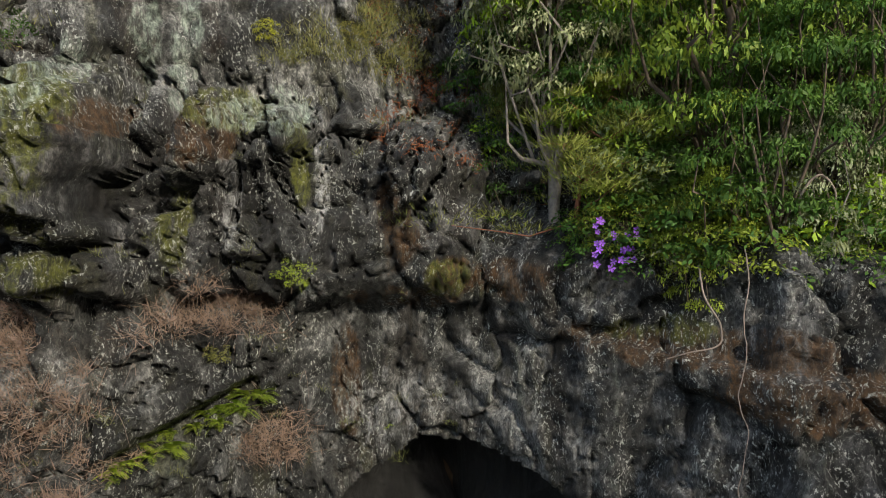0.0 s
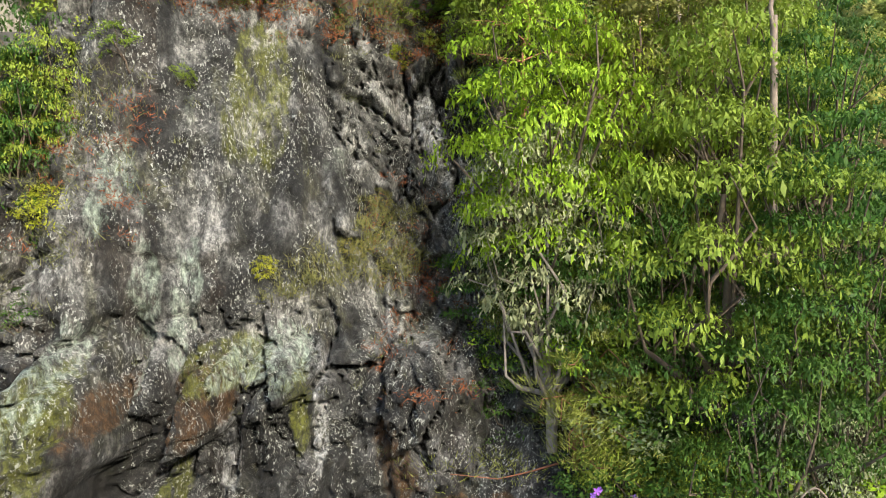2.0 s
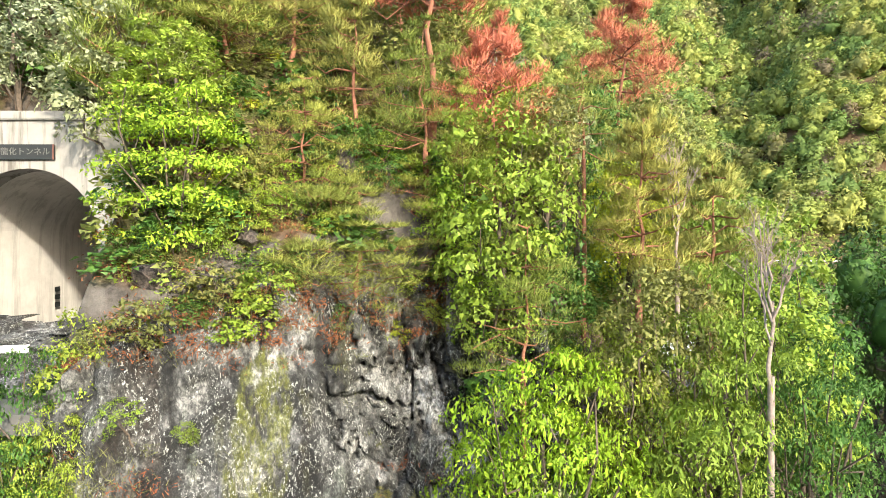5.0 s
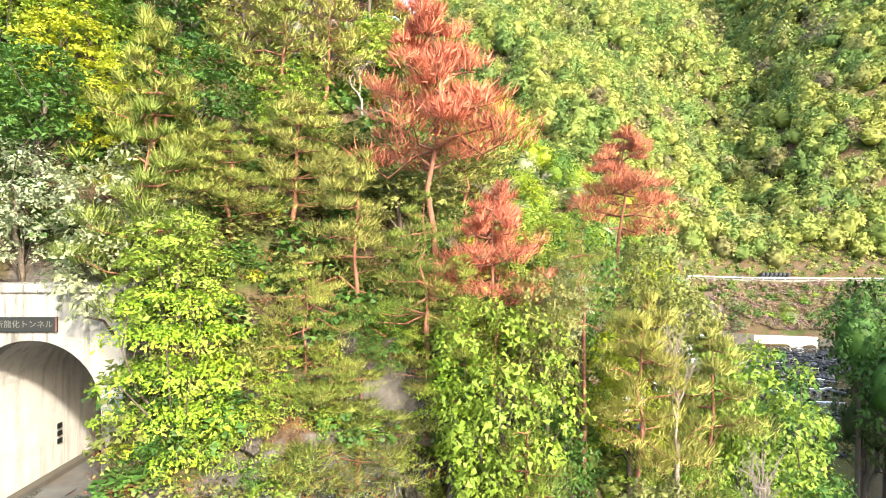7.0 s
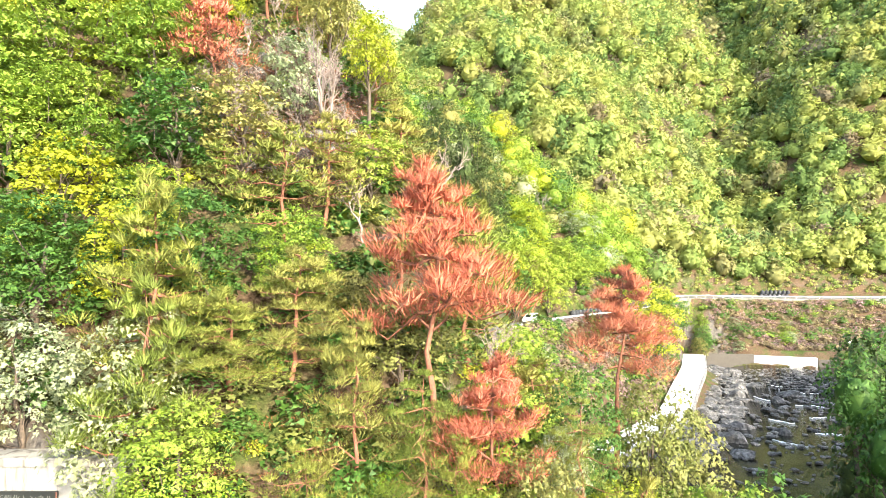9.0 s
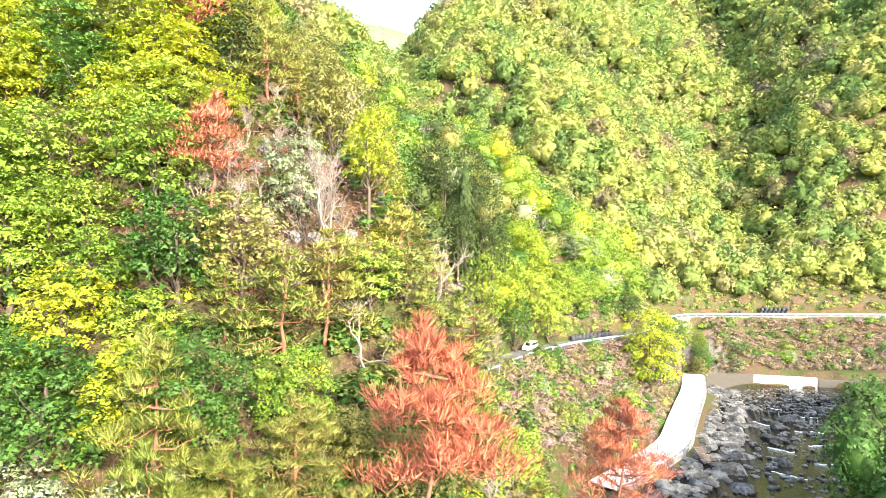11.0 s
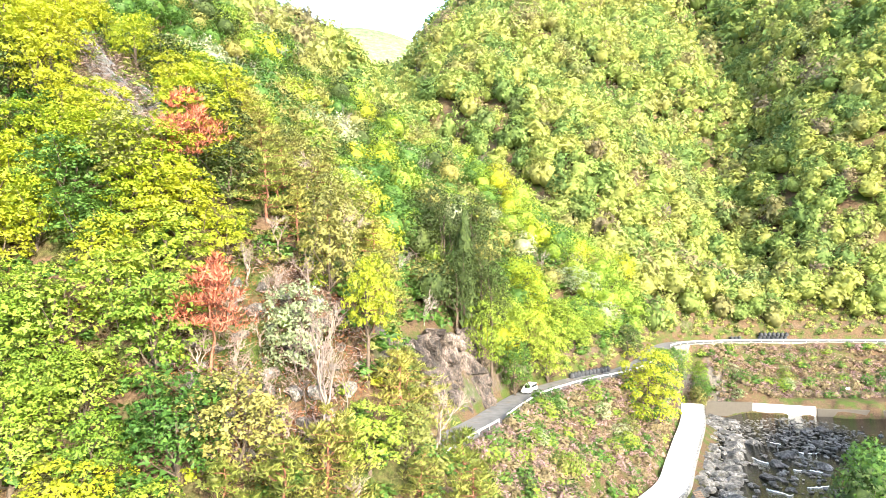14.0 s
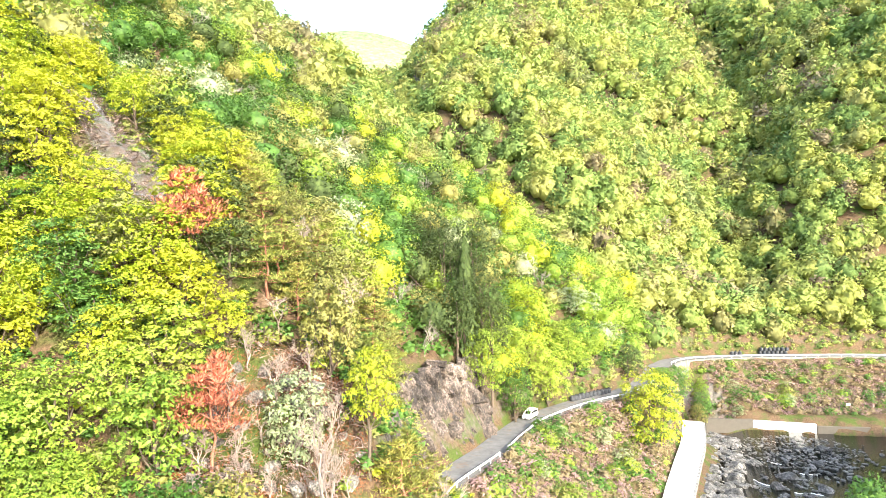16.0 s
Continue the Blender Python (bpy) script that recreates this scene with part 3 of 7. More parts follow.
# ---- the rock face by the river, with its cave ----
def rock_face():
    xs, zs = np.arange(-15.5, 10.5, 0.09), np.arange(-4.5, 22.0, 0.09)
    X, Z = np.meshgrid(xs, zs)
    top = cliff_top(X) + 0.7 * fbm(X * 0.6, 0, 0, 3, 8)
    over = np.maximum(Z - top, 0)
    Zc = np.minimum(Z, top + 0.45 * over)
    Y = cliff_y(X, Zc) + 1.1 * over
    wx, wz = X + 0.5 * fbm(X * 0.5, Z * 0.5, 3, 3, 21), Z + 0.5 * fbm(X * 0.5, Z * 0.5, 7, 3, 22)
    b1, c1 = blocks(wx * 0.62, wz * 0.3, 1)
    b2, c2 = blocks(wx * 1.5 + 3, wz * 0.9, 2)
    b3, c3 = blocks(wx * 3.6, wz * 2.3, 5)
    calm = 1 - 0.5 * sstep(-4.4, -3.2, X) * sstep(8.4, 7.4, Z)
    slab = sstep(10.6, 12.0, Z)
    slab = slab * sstep(-1.6, -3.0, X + 0.25 * (Z - 14)) * sstep(-9.5, -8.2, X)
    Y = Y - calm * (0.8 * (1 - 0.8 * slab) * (b1 - 0.5) + 0.42 * (1 - 0.8 * slab) * (b2 - 0.5) + 0.26 * (1 - 0.7 * slab) * (b3 - 0.5))
    Y = Y + calm * (1 - 0.9 * slab) * (0.62 * sstep(0.08, 0.0, c1) + 0.34 * sstep(0.09, 0.0, c2) + 0.14 * sstep(0.12, 0, c3))
    # the smooth slab, ribbed down its length, and tall leaning blades of rock beside it
    Y = Y - slab * (0.55 * np.exp(-((X + 5.2) / 2.6) ** 2) + 0.14 * fbm(X * 1.6 + 0.12 * Z, Z * 0.12, 4, 4, 43) + 0.06 * fbm(X * 6 + 0.5 * Z, Z * 0.5, 4, 3, 44))
    b4, c4 = blocks((X + 0.32 * Z) * 1.5, Z * 0.22, 45)
    blades = sstep(12.0, 13.0, Z) * sstep(-3.6, -2.6, X + 0.25 * (Z - 14)) * sstep(1.6, 0.6, X)
    Y = Y - blades * (0.7 * (b4 - 0.5) - 0.3 * sstep(0.1, 0, c4))
    # bulges of rock with undercut feet: left, right, foot, top, how far they stand out
    ragged = 0.22 * fbm(X * 1.4, Z * 0.6, 2, 3, 41)
    for x0, x1, foot, top_, amount in ((-8.4, -7.0, 7.4, 11.2, 0.75), (-6.9, -5.95, 9.0, 11.6, 0.6), (-5.9, -4.75, 8.6, 10.8, 0.55), (-4.6, -3.4, 8.9, 11.0, 0.5), (-5.4, -4.2, 6.6, 8.2, 0.35),
                                       (-8.6, -6.4, 5.9, 7.2, 0.4), (-3.6, 1.2, 5.55, 6.3, 0.45), (-2.4, 0.4, 4.9, 5.5, 0.3)):
        Y = Y - amount * sstep(x0, x0 + 0.3, X + ragged) * sstep(x1, x1 - 0.3, X + ragged) * sstep(foot - 0.05, foot + 0.12, Z + ragged) * sstep(top_, top_ - 1.3, Z)
    slope = 2.5 + 0.55 * (X + 7) + 0.15 * ragged
    Y = Y - 1.05 * sstep(-7.6, -7.0, X) * sstep(-4.3, -4.8, X) * sstep(slope - 0.05, slope + 0.15, Z) * sstep(5.9, 4.9, Z)
    Y = Y - 0.5 * sstep(-4.2, -4.9, X) * sstep(2.6, 1.6, Z) - 0.5 * sstep(-7.2, -7.8, X) * sstep(5.2, 4.2, Z)
    Y = Y - 0.16 * fbm(X * 0.9, Z * 0.45, 1, 5, 13) - 0.1 * np.abs(fbm(X * 3.5, Z * 1.6, 5, 4, 17))
    # ledges on the damp face
    Y = Y - 0.45 * sstep(4.9, 4.6, Z + 0.1 * (X - 5)) * sstep(2.2, 3.4, X)
    mouth = ((X - 0.45) / (3.8 + 0.25 * vnoise(Z * 1.3, 0, 0, 3))) ** 2 + ((Z + 1.6) / (3.5 + 0.25 * vnoise(X * 1.1, 2, 0, 4))) ** 2
    cut = mouth < 1
    V = np.stack([X, Y, Zc], -1).reshape(-1, 3)
    F = grid_faces(*X.shape)
    F = F[~cut.ravel()[F].all(1)]
    # stains: brown moss, green moss, mint lichen, pale mineral film
    n1, n2, n3 = fbm(X * 1.1, Z * 0.35, 3, 4, 51), fbm(X * 0.9, Z * 0.5, 8, 4, 52), fbm(X * 1.8, Z * 0.3, 5, 5, 53)

    def patch(x, z, rx, rz, n, hard=0.35):
        return sstep(1.0 + hard, 1.0 - hard, ((X - x) / rx) ** 2 + ((Z - z) / rz) ** 2 + 0.9 * n)

    brown = np.maximum.reduce([patch(-5.2, 9.5, 0.9, 0.9, n1), patch(-1.3, 7.6, 0.8, 1.5, n1), patch(-6.7, 9.7, 0.4, 0.7, n1), patch(-1.2, 5.7, 1.6, 0.35, n1), patch(4.8, 4.9, 2.4, 0.5, n1), patch(-2.6, 3.6, 0.35, 1.6, n1),
                               patch(7.2, 4.2, 2.2, 0.5, n1), patch(1.2, 6.2, 1.6, 0.5, n1)])
    green = np.maximum.reduce([patch(-7.6, 9.0, 0.55, 1.7, n2), patch(-5.0, 10.2, 0.8, 0.5, n2), patch(-3.4, 8.8, 0.2, 1.0, n2), patch(-5.9, 7.4, 0.25, 0.9, n2), patch(4.4, 5.2, 1.2, 0.4, n2), patch(-4.9, 16.6, 0.7, 2.2, n2), patch(-8.0, 6.4, 0.8, 0.4, n2), patch(0.2, 6.2, 0.7, 0.5, n2)])
    mint = np.maximum.reduce([patch(-5.9, 11.8, 0.35, 1.5, n3, 0.6), patch(-4.1, 10.2, 0.8, 0.7, n3, 0.6), patch(-7.7, 10.2, 0.35, 1.0, n3, 0.6), patch(-6.6, 10.3, 0.14, 0.7, n3, 0.5), patch(-7.3, 14.4, 0.45, 1.3, n3, 0.6), patch(-6.8, 11.6, 0.35, 1.3, n3, 0.6),
                              patch(-8.2, 12.0, 1.0, 0.5, n3, 0.8) * 0.4, patch(-4.2, 10.0, 1.0, 0.45, n3, 0.5)]) * 0.62
    film = np.maximum.reduce([patch(-2.95, 8.7, 0.16, 1.3, n3 * 0.6, 0.6), patch(-4.8, 8.0, 0.2, 1.0, n3, 0.8) * 0.6, patch(5.4, 1.6, 1.8, 0.9, n3, 0.9) * 0.35, patch(-1.0, 2.6, 1.6, 1.2, n1, 0.9) * 0.5, patch(3.0, 3.0, 2.0, 1.5, n1, 0.9) * 0.2,
                              patch(-2.0, 14.0, 0.15, 2.4, n3, 0.7) * 0.7, patch(-0.7, 17.6, 0.8, 1.1, n2, 0.8), patch(-3.2, 5.9, 0.5, 0.25, n2, 0.6)])
    wet = sstep(10.9, 9.6, Z + 0.5 * n1) * (0.45 + 0.55 * sstep(6.0, 7.0, Z + 0.3 * n2))
    wet = np.maximum(wet, 0.9 * sstep(1.8, 3.2, X + 0.4 * n1) * sstep(8, 7, Z))
    wet = np.maximum(wet, 0.75 * patch(-3.9, 14.0, 1.1, 2.6, n1, 0.7)) * (1 - 0.7 * film)
    return V, F, Y, np.stack([brown, green, mint, film], -1).reshape(-1, 4), wet.ravel()


face_v, face_f, FACE_Y, face_stain, face_damp = rock_face()


def face_at(x, z):
    """Where the rock face stands at x and height z."""
    return float(FACE_Y[int(np.clip((z + 4.5) / 0.09, 0, FACE_Y.shape[0] - 1)), int(np.clip((x + 15.5) / 0.09, 0, FACE_Y.shape[1] - 1))])

cliff = new("rock_cliff", mesh_np("rock_cliff", face_v, face_f, M_CLIFF, True))
cliff.data.attributes.new("stain", "FLOAT_COLOR", "POINT").data.foreach_set("color", face_stain.astype(np.float32).ravel())
cliff.data.attributes.new("damp", "FLOAT", "POINT").data.foreach_set("value", face_damp.astype(np.float32))
tagged(cliff, "dark weathered cliff streaked with moss, lichen and seeping water", "cliff", kind="structure")

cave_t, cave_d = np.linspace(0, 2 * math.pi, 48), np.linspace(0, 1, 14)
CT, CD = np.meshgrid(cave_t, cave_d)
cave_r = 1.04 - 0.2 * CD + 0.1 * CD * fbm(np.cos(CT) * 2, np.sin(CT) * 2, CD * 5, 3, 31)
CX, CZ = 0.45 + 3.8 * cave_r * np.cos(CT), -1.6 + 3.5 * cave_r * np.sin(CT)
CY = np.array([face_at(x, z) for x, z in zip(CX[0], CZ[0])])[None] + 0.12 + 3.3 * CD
# black lining stands in for the shade of a deeper cave
cave = new("cave", mesh_np("cave", np.stack([0.45 + (CX - 0.45) * (1 - CD ** 6), CY, -1.6 + (CZ + 1.6) * (1 - CD ** 6)], -1).reshape(-1, 3), grid_faces(14, 48), M_CAVE_SHADE, True))
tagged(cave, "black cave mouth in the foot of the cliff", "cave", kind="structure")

# ---- plants ----
def facing(v, soft):
    """Faces for the corners v (leaf by leaf), wound so that each leaf's front looks the way of soft."""
    k, c = v.shape[:2]
    f = np.arange(k * c).reshape(k, c)
    back = (np.cross(v[:, 1] - v[:, 0], v[:, 2] - v[:, 0]) * soft).sum(1) < 0
    f[back] = f[back][:, ::-1]
    return f


def leaf_quads(rng, p, n, size, aspect=0.5, out=0.5, up=0.5, loose=0.7, droop=0.2, spread=0.35, corners=4):
    """Leaves at the points p, whose blades face out from n and up: bent diamonds, or single triangles for those far off."""
    k = len(p)
    nor = n * out + np.array((0, 0, up)) + rng.normal(0, loose, (k, 3)) * 0.6
    nor /= np.linalg.norm(nor, axis=1)[:, None] + 1e-9
    d = np.cross(nor, rng.normal(0, 1, (k, 3)))
    d /= np.linalg.norm(d, axis=1)[:, None] + 1e-9
    d[:, 2] -= droop
    w = np.cross(nor, d)
    s = (size * (1 + spread * rng.normal(0, 1, k)).clip(0.45, 1.8))[:, None]
    if corners == 3:
        v = np.stack([p - d * s * 0.4 + w * s * aspect * 0.6, p - d * s * 0.4 - w * s * aspect * 0.6, p + d * s * 0.6], 1)
    else:
        v = np.stack([p, p + d * s * 0.5 + w * s * aspect * 0.5, p + d * s - nor * s * 0.12, p + d * s * 0.5 - w * s * aspect * 0.5], 1)
    soft = n * 0.75 + nor * 0.5 + np.array((0, 0, 0.35))
    return v.reshape(-1, 3), facing(v, soft), soft / (np.linalg.norm(soft, axis=1)[:, None] + 1e-9)


def ball(rng, k, low=-0.5):
    v = rng.normal(0, 1, (int(k * 2.4) + 20, 3))
    v /= np.linalg.norm(v, axis=1)[:, None]
    return v[v[:, 2] > low][:k]


def wander(rng, a, b, steps=5, jitter=0.06):
    a, b = np.asarray(a, float), np.asarray(b, float)
    t = np.linspace(0, 1, steps)[:, None]
    length = np.linalg.norm(b - a)
    mid = rng.normal(0, jitter * length, (steps, 3)) * np.sin(t * math.pi)
    return a + (b - a) * t + mid


def spread_out(rng, p, count):
    """Of the points p, a number that lie far from one another."""
    pick = [0]
    d = np.linalg.norm(p - p[0], axis=1)
    for _ in range(min(count, len(p)) - 1):
        k = int(np.argmax(d * rng.uniform(0.75, 1.0, len(p))))
        pick.append(k)
        d = np.minimum(d, np.linalg.norm(p - p[k], axis=1))
    return p[pick]


def sprays(rng, centres, middle, radius, flat, per, size, aspect, corners, droop=0.15):
    """Leaves on the upper sides of flattened clumps, so that gaps and shade stay between the clumps."""
    out = []
    for q in centres:
        n = ball(rng, per, -0.3)
        lr = radius * rng.uniform(0.65, 1.3)
        away = q - middle
        away = away / (np.linalg.norm(away) + 1e-9)
        p = n * lr * rng.uniform(0.72, 1.05, (len(n), 1)) * np.array((1, 1, flat))
        p[:, 2] -= 0.3 * (p[:, 0] * away[0] + p[:, 1] * away[1])
        p = p + q + rng.normal(0, 0.1 * lr, p.shape)
        face = n * 0.8 + away * 0.3 + np.array((0, 0, 0.25))
        face /= np.linalg.norm(face, axis=1)[:, None]
        v, f, soft = leaf_quads(rng, p, face, size, aspect, droop=droop, corners=corners)
        soft = soft + 0.5 * n + 0.6 * away + (rng.normal(0, 0.5, soft.shape) if size < 0.14 else 0.0)
        out.append((v, f, np.repeat(soft / np.linalg.norm(soft, axis=1)[:, None], corners, axis=0)))
    return out


def bumpy_core(lobes, middle, radii, size, fine=2):
    """The shaded inside of a crown: a dome that bulges towards its clumps, with rounded normals, as triangles."""
    ico = bmesh.new()
    bmesh.ops.create_icosphere(ico, subdivisions=fine, radius=1.0)
    v = np.array([q.co[:] for q in ico.verts])
    f = np.array([[q.index for q in g.verts] for g in ico.faces])
    ico.free()
    way = (lobes - middle) / radii
    reach = np.linalg.norm(way, axis=1)
    way = way / (reach[:, None] + 1e-9)
    near = np.exp(-((v[:, None] - way[None]) ** 2).sum(-1) / 0.09) * reach[None]
    w = v * (0.72 + 0.34 * near.max(1))[:, None] * size
    n = np.zeros(v.shape)
    cross = np.cross(w[f[:, 1]] - w[f[:, 0]], w[f[:, 2]] - w[f[:, 0]])
    for k in range(3):
        np.add.at(n, f[:, k], cross)
    n = n / (np.linalg.norm(n, axis=1)[:, None] + 1e-9) * 0.6 + v * 0.4
    f = f[w[f][:, :, 2].mean(1) > -0.4]
    n = n / np.linalg.norm(n, axis=1)[:, None]
    return middle + (w * radii)[f].reshape(-1, 3), n[f].reshape(-1, 3)


def broadleaf(seed, h, r, count, size, crown_low=0.3, lobes=16, flat=0.62, bark=None, leaf=None, aspect=0.5, lobe=0.4, droop=0.15, corners=4, limbs=99, sides=4, layered=False, body=False):
    """A leafy tree: trunk with limbs, and a bulging crown of many separate clumps of leaves."""
    rng = np.random.default_rng(seed)
    mid = np.array((0, 0, h * (crown_low + 1) / 2))
    n = ball(rng, lobes * 6, -0.8)
    bulge = 0.86 + 0.3 * vnoise(n[:, 0] * 1.7 + seed, n[:, 1] * 1.7, n[:, 2] * 1.7, 5)
    deep = np.where(rng.random(len(n)) < 0.75, rng.uniform(0.8, 1.0, len(n)), rng.uniform(0.35, 0.75, len(n)))
    c = mid + n * (bulge * deep)[:, None] * np.array((r, r, h * (1 - crown_low) * 0.52))
    if layered:
        tier = 0.16 * h
        c[:, 2] = np.round(c[:, 2] / tier) * tier + rng.normal(0, 0.12 * tier, len(c))
    c = spread_out(rng, c, lobes)
    tubes = [tube_np(wander(rng, (0, 0, -0.5), mid + (0.1 * r, 0, h * 0.1), 7, 0.03), np.linspace(0.028 * h, 0.01 * h, 7), 7)]
    for q in c[:limbs]:
        start = np.array((0, 0, h * crown_low * rng.uniform(0.5, 1.3)))
        start[2] = min(start[2], q[2] * 0.9)
        tubes.append(tube_np(wander(rng, start, q, 5, 0.1), np.linspace(0.012 * h, 0.003 * h, 5), sides))
    leaves = sprays(rng, c, mid, lobe * r, flat, max(count // lobes, 5), size, aspect, corners, droop)
    if body:
        v, soft = bumpy_core(c, mid, np.array((r, r, h * (1 - crown_low) * 0.52)), 0.6)
        leaves.append((v, np.arange(len(v)).reshape(-1, 3), soft))
    tv, tf = join_np(tubes)
    lv, lf = join_np([q[:2] for q in leaves])
    return mesh_np("trunk", tv, tf, bark or M_BARK, True), mesh_np("crown", lv, lf, leaf or M_GREEN, normals=np.concatenate([q[2] for q in leaves]))


def pine(seed, h, r, count, size, low=0.35, tiers=9, bark=None, leaf=None, aspect=0.16, lift=0.15):
    """A pine: bare lower trunk, tiers of limbs, each ending in flat pads of needle tufts."""
    rng = np.random.default_rng(seed)
    lean = rng.normal(0, 0.05 * h, 2)
    trunk = wander(rng, (0, 0, -0.5), (lean[0], lean[1], h), 8, 0.02)
    tubes, pads = [tube_np(trunk, np.linspace(0.022 * h, 0.004 * h, 8), 7)], []
    for i in range(tiers):
        f = low + (1 - low) * i / (tiers - 1)
        at = np.array((lean[0] * f, lean[1] * f, h * f))
        reach = r * (1 - 0.75 * ((f - low) / (1 - low)) ** 1.4) * rng.uniform(0.8, 1.1)
        limbs = rng.integers(3, 6) if i < tiers - 1 else 2
        for k in range(limbs):
            a = rng.uniform(0, 2 * math.pi)
            tip = at + np.array((math.cos(a) * reach, math.sin(a) * reach, reach * rng.uniform(-0.05, lift * 2)))
            tubes.append(tube_np(wander(rng, at, tip, 4, 0.08), np.linspace(0.007 * h, 0.002 * h, 4), 4))
            for q in (0.45, 0.75, 1.0):
                pads.append((at + (tip - at) * q + rng.normal(0, 0.05 * r, 3), reach * rng.uniform(0.2, 0.36)))
    per = max(count // len(pads), 6)
    needles = []
    for q, pr in pads:
        ang, rad = rng.uniform(0, 2 * math.pi, per), np.sqrt(rng.uniform(0, 1, per)) * pr
        p = q + np.stack([np.cos(ang) * rad, np.sin(ang) * rad, rng.normal(0.06 * pr, 0.12 * pr, per)], 1)
        d = np.stack([np.cos(ang), np.sin(ang), np.full(per, 0.9)], 1) + rng.normal(0, 0.45, (per, 3))
        d /= np.linalg.norm(d, axis=1)[:, None]
        w = np.cross(d, rng.normal(0, 1, (per, 3)))
        w /= np.linalg.norm(w, axis=1)[:, None] + 1e-9
        s = size * rng.uniform(0.6, 1.3, (per, 1))
        v = np.stack([p + w * s * aspect, p - w * s * aspect, p + d * s], 1)
        up = np.stack([np.cos(ang), np.sin(ang), np.full(per, 0.75)], 1) + rng.normal(0, 0.3, (per, 3))
        needles.append((v.reshape(-1, 3), facing(v, up), up / np.linalg.norm(up, axis=1)[:, None]))
    tv, tf = join_np(tubes)
    lv, lf = join_np([q[:2] for q in needles])
    return mesh_np("trunk", tv, tf, bark or M_RED_BARK, True), mesh_np("crown", lv, lf, leaf or M_NEEDLE, normals=np.concatenate([q[2] for q in needles]))


def cedar(seed, h, r, count, size, leaf=None):
    """A narrow dark conifer with drooping sprays."""
    rng = np.random.default_rng(seed)
    f = rng.uniform(0, 1, count) ** 0.8
    a = rng.uniform(0, 2 * math.pi, count)
    tier = 1 + 0.18 * np.sin(f * 60 + 3 * np.sin(a * 3))
    rad = r * (1 - f) ** 0.8 * tier * rng.uniform(0.7, 1.05, count) + 0.05 * r
    p = np.stack([np.cos(a) * rad, np.sin(a) * rad, h * (0.12 + 0.88 * f)], 1)
    n = np.stack([np.cos(a), np.sin(a), np.full(count, 0.2)], 1)
    lv, lf, ln = leaf_quads(rng, p, n, size, 0.5, 0.8, 0.3, 0.5, 0.5, corners=3)
    tv, tf = tube_np(wander(rng, (0, 0, -0.5), (0, 0, h), 6, 0.01), np.linspace(0.02 * h, 0.004 * h, 6), 7)
    return mesh_np("trunk", tv, tf, M_BARK, True), mesh_np("crown", lv, lf, leaf or M_DARK, normals=ln)


def bare(seed, h, r, bark=None, depth=4, leaf=None, count=0, size=0.1):
    """A leafless tree: trunk and limbs, with a crown of fine twigs."""
    rng = np.random.default_rng(seed)
    trunk, twigs, tips = [], [], []

    def grow(a, d, length, rad, level):
        b = a + d * length
        t = tube_np(wander(rng, a, b, 4, 0.07), np.linspace(rad, rad * 0.6, 4), 5 if level < 2 else 3)
        (trunk if level < 2 else twigs).append(t)
        if level >= depth:
            tips.append(b)
            return
        for k in range(rng.integers(3, 5)):
            e = d + rng.normal(0, 0.55, 3)
            e[2] = e[2] * 0.8 + 0.25
            e /= np.linalg.norm(e)
            grow(a + d * length * rng.uniform(0.45, 1.0), e, length * rng.uniform(0.5, 0.8), rad * 0.55, level + 1)

    grow(np.array((0, 0, -0.3)), np.array((0.06, 0, 1.0)), h * 0.42, 0.018 * h, 0)
    tv, tf = join_np(trunk)
    wv, wf = join_np(twigs)
    scale = np.array((r / max(np.abs(wv[:, :2]).max(), 0.01),) * 2 + (h / wv[:, 2].max(),))
    return mesh_np("trunk", tv * scale, tf, bark or M_GREY_BARK, True), mesh_np("crown", wv * scale, wf, bark or M_GREY_BARK)


def tufts(rng, spots, count, r, h, width=0.012, lean=0.6, outward=(0, -0.5, 0)):
    """Tufts of grass blades rooted at the spots, leaning out."""
    p = np.repeat(np.asarray(spots, float), count, axis=0)
    k = len(p)
    p = p + rng.normal(0, r, (k, 3)) * np.array((1, 0.35, 0.4))
    d = rng.normal(0, lean, (k, 3)) + np.array((0, 0, 1.0)) + np.array(outward)
    d /= np.linalg.norm(d, axis=1)[:, None]
    w = np.cross(d, rng.normal(0, 1, (k, 3)))
    w *= width / (np.linalg.norm(w, axis=1)[:, None] + 1e-9)
    s = h * rng.uniform(0.4, 1.25, (k, 1))
    v = np.stack([p - w, p + w, p + d * s - np.array((0, 0, 0.2)) * s], 1)
    soft = np.repeat(np.array([(0.1, -0.7, 0.7)]), k, axis=0) + rng.normal(0, 0.3, (k, 3))
    return v.reshape(-1, 3), facing(v, soft), soft / np.linalg.norm(soft, axis=1)[:, None]


KINDS = {}


def kind_of(key, make):
    if key not in KINDS:
        KINDS[key] = make()
    return KINDS[key]


def plant(name, meshes, x, y, z, s, label, category="tree", group="", turn=None, tilt=(0, 0), stretch=1.0):
    """One tree or shrub: an empty at its foot with trunk and crown."""
    turn = random.uniform(0, 360) if turn is None else turn
    ob = new(name)
    ob.matrix_world = pose(x, y, z, tilt[0], tilt[1], turn) @ Matrix.Diagonal((s, s, s * stretch, 1))
    tagged(ob, label, category, group)
    for nm, me in zip(("trunk", "crown"), meshes):
        part_me(nm, me, ob)
    return ob

